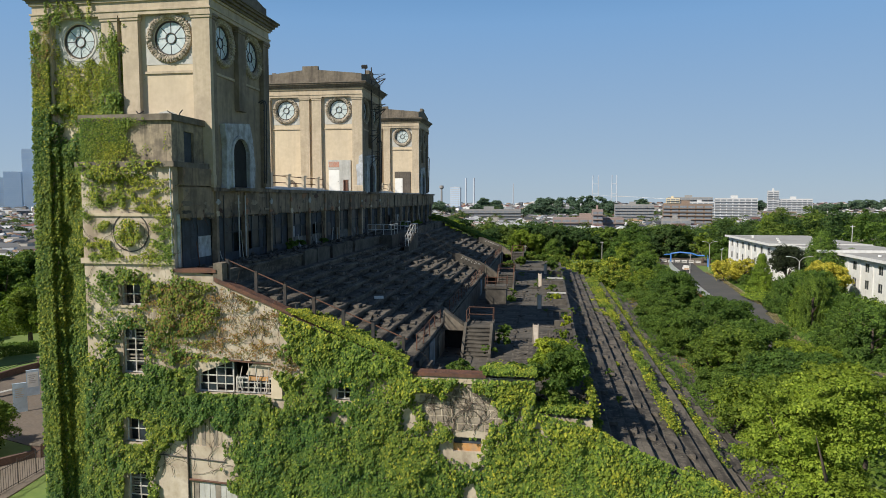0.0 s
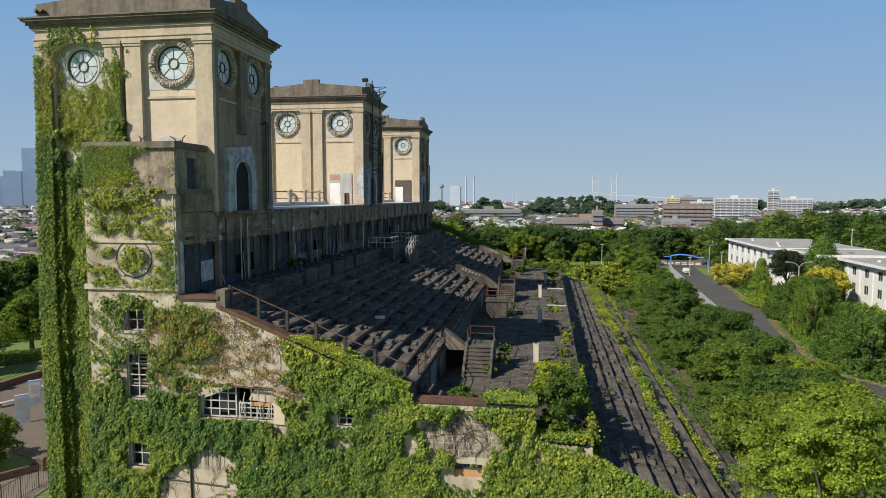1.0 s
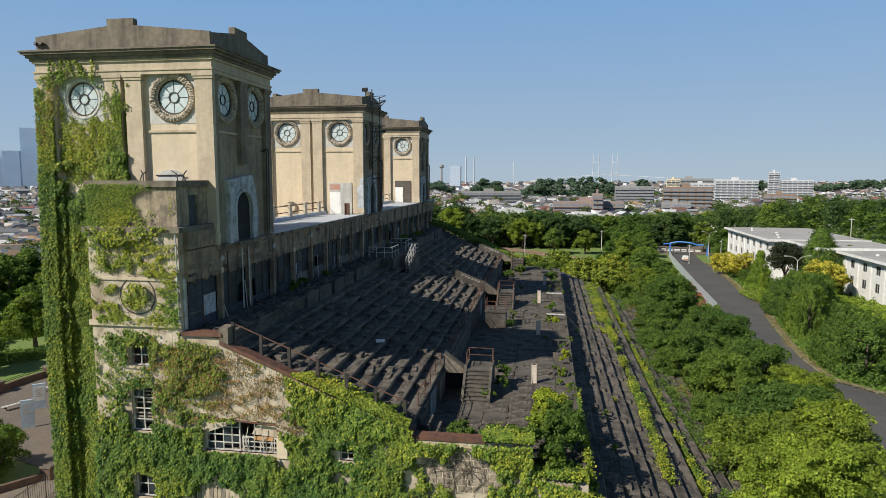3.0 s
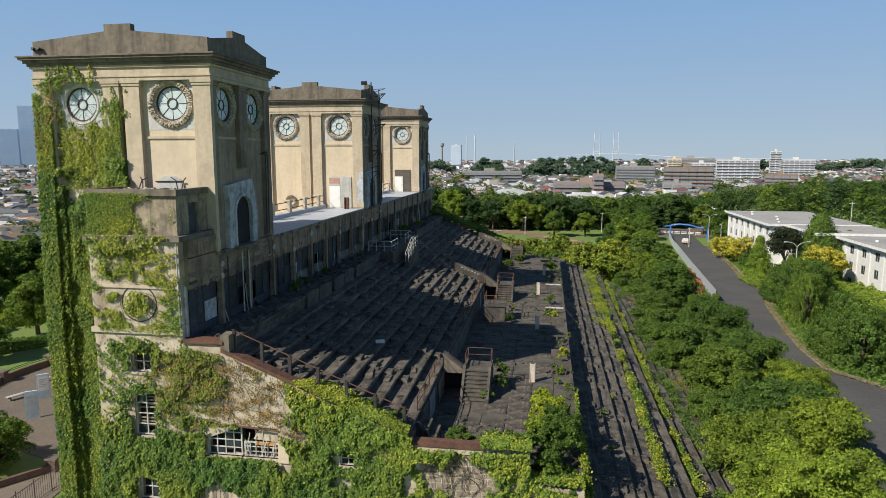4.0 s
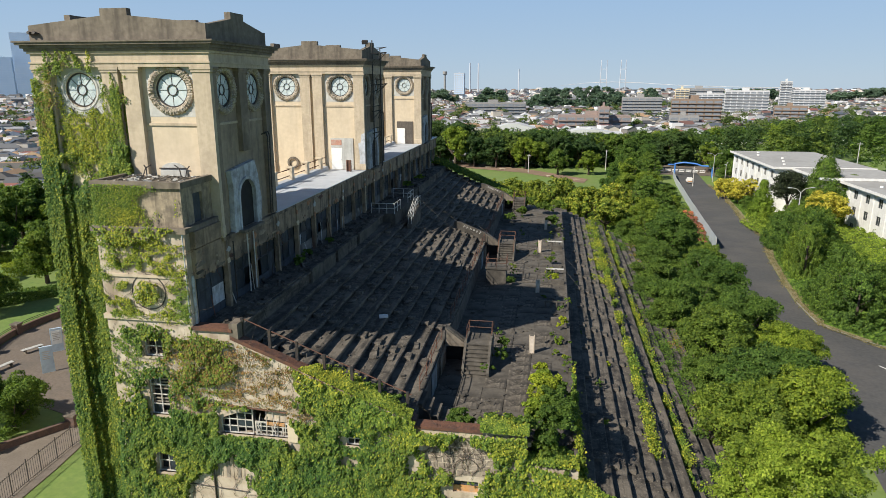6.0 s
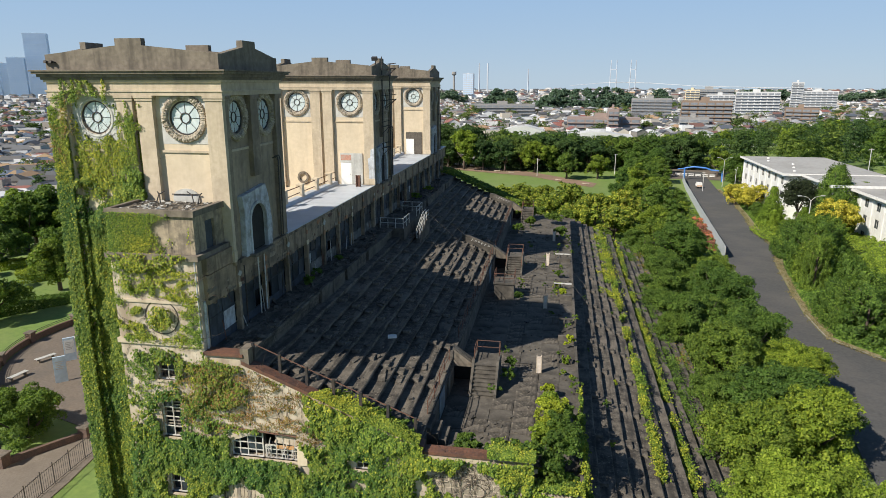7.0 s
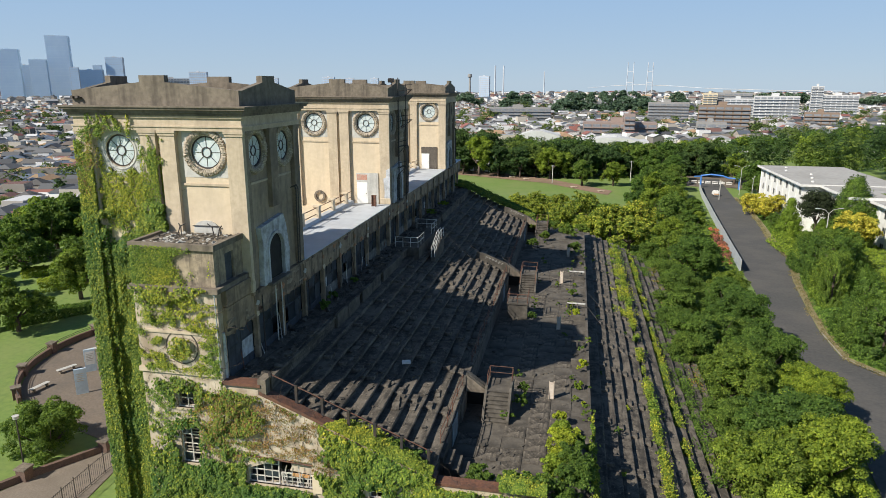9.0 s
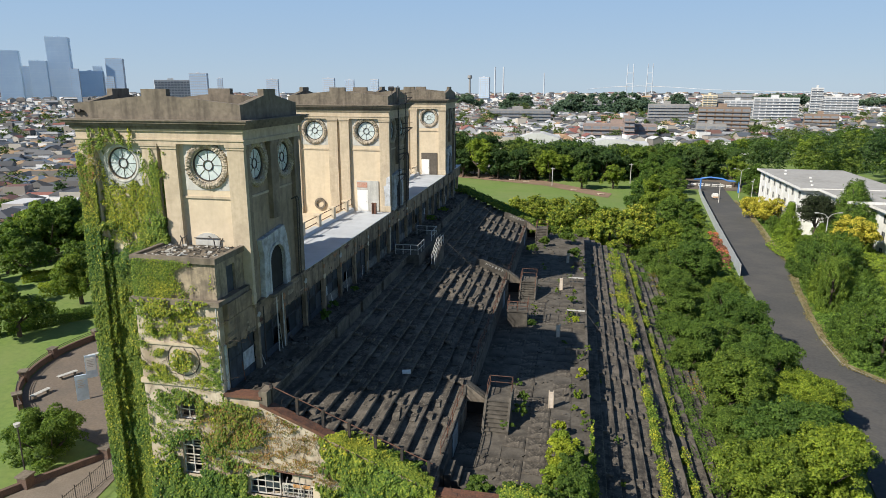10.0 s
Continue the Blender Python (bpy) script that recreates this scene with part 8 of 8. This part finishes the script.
for k in range(6200):
    a = radians(rng.uniform(-50, 32))
    r = 330 + 2100 * rng.random() ** 1.15 if a > -0.35 else 250 + 2150 * rng.random() ** 1.25
    x, y = r * math.sin(a), r * math.cos(a)
    if y < 420 and x > -150:
        continue
    w, d, h = rng.uniform(7, 13), rng.uniform(6, 9), rng.uniform(5.5, 9.0)
    turn = rng.choice((0.3, 0.3 + math.pi / 2)) + rng.uniform(-0.15, 0.15)
    house(x, y, w, d, h, turn, walls, roofs)
    if r < 1000:
        m = Matrix.Translation((x, y, gz(x, y) - 1)) @ Matrix.Rotation(turn, 4, "Z")
        for z in (1.9, 4.6):
            for s in (-1, 1):
                for o in (-0.27, 0.22):
                    panes.box(w * o - 0.8, w * o + 0.8, s * d / 2 - 0.05, s * d / 2 + 0.05, z, z + 1.2, m)
                    panes.box(s * w / 2 - 0.05, s * w / 2 + 0.05, d * o - 0.7, d * o + 0.7, z, z + 1.2, m)
for k in range(1500):
    a = radians(rng.uniform(-52, 36))
    r = rng.uniform(2200, 4300)
    x, y = r * math.sin(a), r * math.cos(a)
    house(x, y, rng.uniform(14, 40), rng.uniform(12, 22), rng.uniform(6, 16), rng.uniform(0, 3), walls, roofs)
tagged(part("town_windows", panes, DARKGLASS), "small dark windows of the crowded town", "windows", kind="stuff")
tagged(part("town_houses", walls, HOUSE_WALL), "pale walls of a crowded hillside town", "houses", kind="stuff")
tagged(part("town_roofs", roofs, HOUSE_ROOF), "grey and tan hipped roofs of a crowded town", "roofs", kind="stuff")


def far_block(name, x, y, w, d, h, mat, label, category, floors=0, glass=None):
    """A far building that faces the stand, with a row of windows to each floor."""
    z = gz(x, y) - 3
    t = thing(name, label, category, at=(x, y, z))
    t.rotation_euler = (0, 0, -math.atan2(x, y) + (-0.12 if name in ("skyscraper", "tower_block") else 0.06))
    g = Geo()
    g.box(-w / 2, w / 2, 0, d, 0, h - z)
    part("wall", g, mat, t)
    fh = 3.2 if not floors else (h - z) / floors
    n = int((h - z - 4) / fh)
    for k in range(n):
        zz = h - z - 0.8 - fh * (k + 1)
        bays = max(2, int(w / 6.0)) if w < 80 else 8
        if name == "skyscraper":
            bays = 1
        for b in range(bays):
            x0 = -w / 2 + w * (b + (0.02 if bays == 1 else 0.1)) / bays
            g = Geo()
            g.box(x0, x0 + w * (0.96 if bays == 1 else 0.8) / bays, -0.25, 0.02, zz + (0.1 if bays == 1 else 0.7), zz + fh * (0.96 if bays == 1 else 0.78))
            part("window", g, glass or DARKGLASS, t)
        if name in ("skyscraper", "tower_block"):
            continue
        g = Geo()
        g.box(-w / 2, w / 2, -1.3, -0.02, zz - 0.1, zz + 0.62)
        part("balcony", g, mat, t)
    g = Geo()
    g.box(-w * 0.12, w * 0.05, d * 0.3, d * 0.6, h - z, h - z + 3.0)
    part("roof_house", g, mat, t)
    return t


FARGLASS = weathered("grey_far_glazing", (0.16, 0.18, 0.21), (0.24, 0.26, 0.29), (0.2, 0.2, 0.21), 0.1, 0.5, 0, 0.4, 0.4, 0)
BROWNW = weathered("brown_tile_wall", (0.2, 0.145, 0.11), (0.26, 0.19, 0.14), (0.16, 0.13, 0.11), 0.1, 1, 0, 0.4, 0.8, 0)
FARWHITE = weathered("dusty_white_wall", (0.46, 0.47, 0.48), (0.56, 0.57, 0.58), (0.4, 0.4, 0.4), 0.05, 1, 0, 0.4, 0.8, 0)
# Leaves paled and greyed: the far haze sits in their colour.
KNOLL = leafy("haze_tinted_leaves", [(0.0, (0.11, 0.16, 0.12)), (1.0, (0.18, 0.235, 0.16))], 0.3)
CREAM = weathered("cream_wall", (0.6, 0.52, 0.36), (0.68, 0.58, 0.4), (0.5, 0.45, 0.35), 0.1, 1, 0, 0.4, 0.8, 0)
GREYW = weathered("grey_apartment_wall", (0.24, 0.235, 0.23), (0.32, 0.315, 0.31), (0.2, 0.19, 0.18), 0.05, 1, 0, 0.4, 0.8, 0)
PINKW = weathered("pinkish_wall", (0.25, 0.195, 0.175), (0.32, 0.25, 0.225), (0.22, 0.18, 0.16), 0.05, 1, 0, 0.4, 0.8, 0)
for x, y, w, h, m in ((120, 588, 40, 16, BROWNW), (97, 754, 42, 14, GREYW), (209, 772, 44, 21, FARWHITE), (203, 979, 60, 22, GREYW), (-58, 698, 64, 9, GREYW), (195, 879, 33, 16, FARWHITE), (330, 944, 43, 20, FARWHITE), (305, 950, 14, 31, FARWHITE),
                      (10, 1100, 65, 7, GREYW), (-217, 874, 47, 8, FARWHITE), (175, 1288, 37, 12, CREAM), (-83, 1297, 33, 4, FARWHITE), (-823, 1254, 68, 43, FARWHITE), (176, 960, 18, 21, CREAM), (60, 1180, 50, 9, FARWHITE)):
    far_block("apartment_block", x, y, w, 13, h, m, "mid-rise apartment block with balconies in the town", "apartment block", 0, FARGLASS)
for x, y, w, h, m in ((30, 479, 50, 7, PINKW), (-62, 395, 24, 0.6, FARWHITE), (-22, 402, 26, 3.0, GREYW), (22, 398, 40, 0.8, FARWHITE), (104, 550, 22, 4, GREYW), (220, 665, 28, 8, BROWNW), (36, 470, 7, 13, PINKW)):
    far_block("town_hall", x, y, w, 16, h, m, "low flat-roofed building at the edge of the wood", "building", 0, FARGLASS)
for x, y, w, z in ((-64, 400, 24, -0.6), (-22, 408, 26, 2.2), (22, 404, 40, -0.5)):
    hall = thing("sports_hall", "wide white low-pitched hall roof behind the trees", "building", "white halls", (x, y, z))
    g = Geo()
    g.prism([(-w / 2, 0), (w / 2, 0), (w / 2, 0.5), (w * 0.1, 3.4), (-w * 0.15, 3.2), (-w / 2, 0.5)], "y", -9, 9)
    part("roof", g, FARWHITE, hall)
    for k in range(5):
        g = Geo()
        g.box(-w * 0.4 + w * 0.18 * k, -w * 0.4 + w * 0.18 * k + 0.5, -9.3, -9.02, -5, 0.3)
        part("pier", g, GREYW, hall)
    g = Geo()
    g.box(-w / 2 + 0.5, w / 2 - 0.5, -9, 9, -12, -0.02)
    part("wall", g, FARWHITE, hall)
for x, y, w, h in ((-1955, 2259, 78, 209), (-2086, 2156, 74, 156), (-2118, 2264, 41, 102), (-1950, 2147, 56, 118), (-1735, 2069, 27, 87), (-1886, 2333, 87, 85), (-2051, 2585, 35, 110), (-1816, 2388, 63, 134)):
    far_block("skyscraper", x, y, w, w * 0.8, h, TOWN if w in (41, 27, 63) else GLASSY, "blue-grey glass skyscraper on the skyline, haze put into its colour", "skyscraper", 18, BLUEGLASS)
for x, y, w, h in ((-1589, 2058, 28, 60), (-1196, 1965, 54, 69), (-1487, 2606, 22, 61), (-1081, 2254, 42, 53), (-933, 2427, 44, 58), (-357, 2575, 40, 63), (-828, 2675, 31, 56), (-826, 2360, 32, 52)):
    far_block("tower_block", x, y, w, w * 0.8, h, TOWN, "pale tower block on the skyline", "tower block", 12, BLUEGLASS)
for x, y, r, h in ((-364, 2978, 2.8, 104), (-327, 2982, 2.8, 104), (-149, 2996, 2.2, 77)):
    g = Geo()
    g.tube((0, 0, 0), (0, 0, h + 40), r * 1.2, r, 10)
    ob = tagged(part("chimney_stack", g, TOWN), "tall pale chimney on the skyline", "chimney")
    ob.location = (x, y, gz(x, y) - 5)
tw = thing("observation_tower", "thin grey tower with a round head on the skyline", "tower", at=(-411, 2567, gz(-411, 2567) - 5))
g = Geo()
g.tube((0, 0, 0), (0, 0, 96), 4.5, 3.2, 10)
part("shaft", g, GREYW, tw)
g = Geo()
g.tube((0, 0, 88), (0, 0, 92), 4, 9, 12).tube((0, 0, 92), (0, 0, 102), 9, 8, 12)
part("lookout", g, GREYW, tw)
br = thing("suspension_bridge", "far white cable-stayed harbour bridge with two towers", "bridge", at=(290, 3390, gz(290, 3390)))
for x, w in ((-46, 29), (46, 25)):
    for s in (-0.5, 0.5):
        g = Geo()
        g.tube((x + s * w * 1.1, 0, 0), (x + s * w * 0.9, 0, 155), 2.2, 1.7, 8)
        part("pylon", g, TOWN, br)
    for z in (60, 110):
        g = Geo()
        g.box(x - w * 0.5, x + w * 0.5, -2, 2, z, z + 3)
        part("crossbeam", g, TOWN, br)
g = Geo()
g.path([(-250, 0, 34), (-120, 0, 46), (0, 0, 51), (140, 0, 46), (320, 0, 34), (620, 0, 26), (900, 0, 24)], 1.1, 6)
part("deck", g, TOWN, br)
# wooded knolls among the houses
quads = []
rk = np.random.default_rng(78)
for x0, x1, y, top, n in ((-125, -72, 1100, 23, 46), (-42, 118, 1000, 26, 130), (150, 200, 1250, 20, 22), (-330, -280, 900, 12, 20)):
    for k in range(n):
        t = rk.random()
        z = gz((x0 + x1) / 2, y)
        h = z + (top - z) * rk.uniform(0.2, 1.0) * min(1.0, 3.2 * min(t, 1 - t) + 0.35)
        q = crown_quads(rk, rk.uniform(7, 11), 7.0, 22, 20, 2.0, 0.85, (0.2, 0.34), 11, 0.25)
        quads.append(q + np.array([x0 + (x1 - x0) * t, y - (h - z) * -0.6 + rk.normal() * 5, h - 6]))
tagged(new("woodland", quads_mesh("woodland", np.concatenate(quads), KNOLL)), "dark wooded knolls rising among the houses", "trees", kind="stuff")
# garden trees between the houses, and the low wooded ridge behind the town
GARDEN = leafy("garden_leaves", [(0.0, (0.05, 0.085, 0.04)), (1.0, (0.11, 0.16, 0.07))], 0.3)
quads = []
for k in range(330):
    a = radians(rk.uniform(-48, 31))
    r = 430 + 950 * rk.random() ** 1.1 if a > -0.35 else 270 + 1000 * rk.random()
    x, y = r * math.sin(a), r * math.cos(a)
    size = rk.uniform(4.0, 8.0)
    for j in range(rk.integers(1, 4)):
        q = crown_quads(rk, size, size * 0.9, 14, 16, 0.95, 0.85, (0.22, 0.36), 8, 0.3)
        dx, dy = rk.normal(size=2) * size
        quads.append(q + np.array([x + dx, y + dy, gz(x, y) + 6.5 + rk.uniform(0, 3.5)]))
tagged(new("garden_trees", quads_mesh("garden_trees", np.concatenate(quads), GARDEN)), "scattered green garden trees among the houses", "trees", kind="stuff")
quads = []
for x0, x1, y, n in ((-420, -250, 1750, 40), (330, 560, 1700, 60), (640, 1150, 1750, 130)):
    for k in range(n):
        t = rk.random()
        z = gz((x0 + x1) / 2, y)
        q = crown_quads(rk, rk.uniform(10, 17), 9.0, 20, 16, 3.0, 0.85, (0.2, 0.34), 9, 0.25)
        quads.append(q + np.array([x0 + (x1 - x0) * t, y + rk.normal() * 14, z - 4 + (13 - z) * rk.uniform(0.55, 1.0) * min(1.0, 2.5 * min(t, 1 - t) + 0.5)]))
tagged(new("far_ridge_woods", quads_mesh("far_ridge_woods", np.concatenate(quads), KNOLL)), "wooded ridge behind the town, haze put into its leaf colour", "trees", kind="stuff")
# near houses on the slope beyond the park
ROOFS = [weathered(n, tuple(v * 0.9 for v in c), c, tuple(v * 0.75 for v in c), 0.3, 2, 0, 0.4, 0.8, 0.1) for n, c in (("tan_tiles", (0.36, 0.25, 0.15)), ("grey_tiles", (0.13, 0.13, 0.14)), ("red_tiles", (0.2, 0.085, 0.075)), ("blue_tiles", (0.1, 0.13, 0.18)), ("brown_tiles", (0.17, 0.14, 0.12)))]
HWALL = [WHITE, CREAM, GREYW, OLDWALL]
rng = random.Random(33)
lib = []
for k in range(8):
    w, d, h = rng.uniform(8, 11), rng.uniform(7, 8.5), rng.uniform(6.0, 7.4)
    t = thing("house", "two-storey suburban house with a tiled hipped roof", "house", "hillside houses", (-245 + 3 * k, 262 + 13 * k, gz(-245 + 3 * k, 262 + 13 * k)))
    t.rotation_euler = (0, 0, rng.uniform(0.5, 1.1))
    g = Geo()
    g.box(-w / 2, w / 2, -d / 2, d / 2, -3, h)
    part("wall", g, HWALL[k % 4], t)
    g = Geo()
    o, rise = 0.45, 0.2 * d
    g.add([(-w / 2 - o, -d / 2 - o, h), (w / 2 + o, -d / 2 - o, h), (w / 2 + o, d / 2 + o, h), (-w / 2 - o, d / 2 + o, h), (-w / 2 + d * 0.35, 0, h + rise), (w / 2 - d * 0.35, 0, h + rise)], [(0, 1, 5, 4), (1, 2, 5), (2, 3, 4, 5), (3, 0, 4), (0, 3, 2, 1)])
    part("roof", g, ROOFS[(k * 3) % 5], t)
    for z in (0.9, 3.7):
        for x in (-w * 0.28, w * 0.2):
            for s in (-1, 1):
                g = Geo()
                g.box(x - 0.8, x + 0.8, s * d / 2 - 0.06, s * d / 2 + 0.06, z, z + 1.3)
                part("window", g, DARKGLASS, t)
    g = Geo()
    g.box(-w * 0.4, w * 0.35, -d / 2 - 1.1, -d / 2 - 0.02, 2.9, 3.8)
    part("balcony", g, HWALL[(k + 1) % 4], t)
    lib.append(t)
n = 0
for i in range(10):
    for j in range(12):
        x, y = -226 - 15 * i - 6 * j + rng.uniform(-3, 3), 218 + 15.5 * j + 10 * i + rng.uniform(-3, 3)
        if i == 0 and j < 1:
            continue
        copy_thing(rng.choice(lib), Matrix.Translation((x, y, gz(x, y))) @ Matrix.Rotation(rng.choice((0.7, 2.27)) + rng.uniform(-0.15, 0.15), 4, "Z"))
# trees between the houses
q = []
rr = np.random.default_rng(99)
for k in range(1900):
    a, r = rr.uniform(-0.87, 0.56), rr.uniform(270, 1900)
    x, y = r * math.sin(a), r * math.cos(a)
    if y < 430 and x > -170:
        continue
    s = rr.uniform(2.5, 5.5)
    for m in range(rr.integers(1, 4)):
        c = crown_quads(rr, s, s * 0.8, 12, 11, 1.5, 0.8, (0.2, 0.36), 11, 0.25)
        q.append(c + np.array([x + rr.normal() * 8, y + rr.normal() * 4, gz(x, y) + 4]))
tagged(new("town_trees", quads_mesh("town_trees", np.concatenate(q), WOOD_LEAF)), "scattered dark green trees among the houses", "trees", kind="stuff")
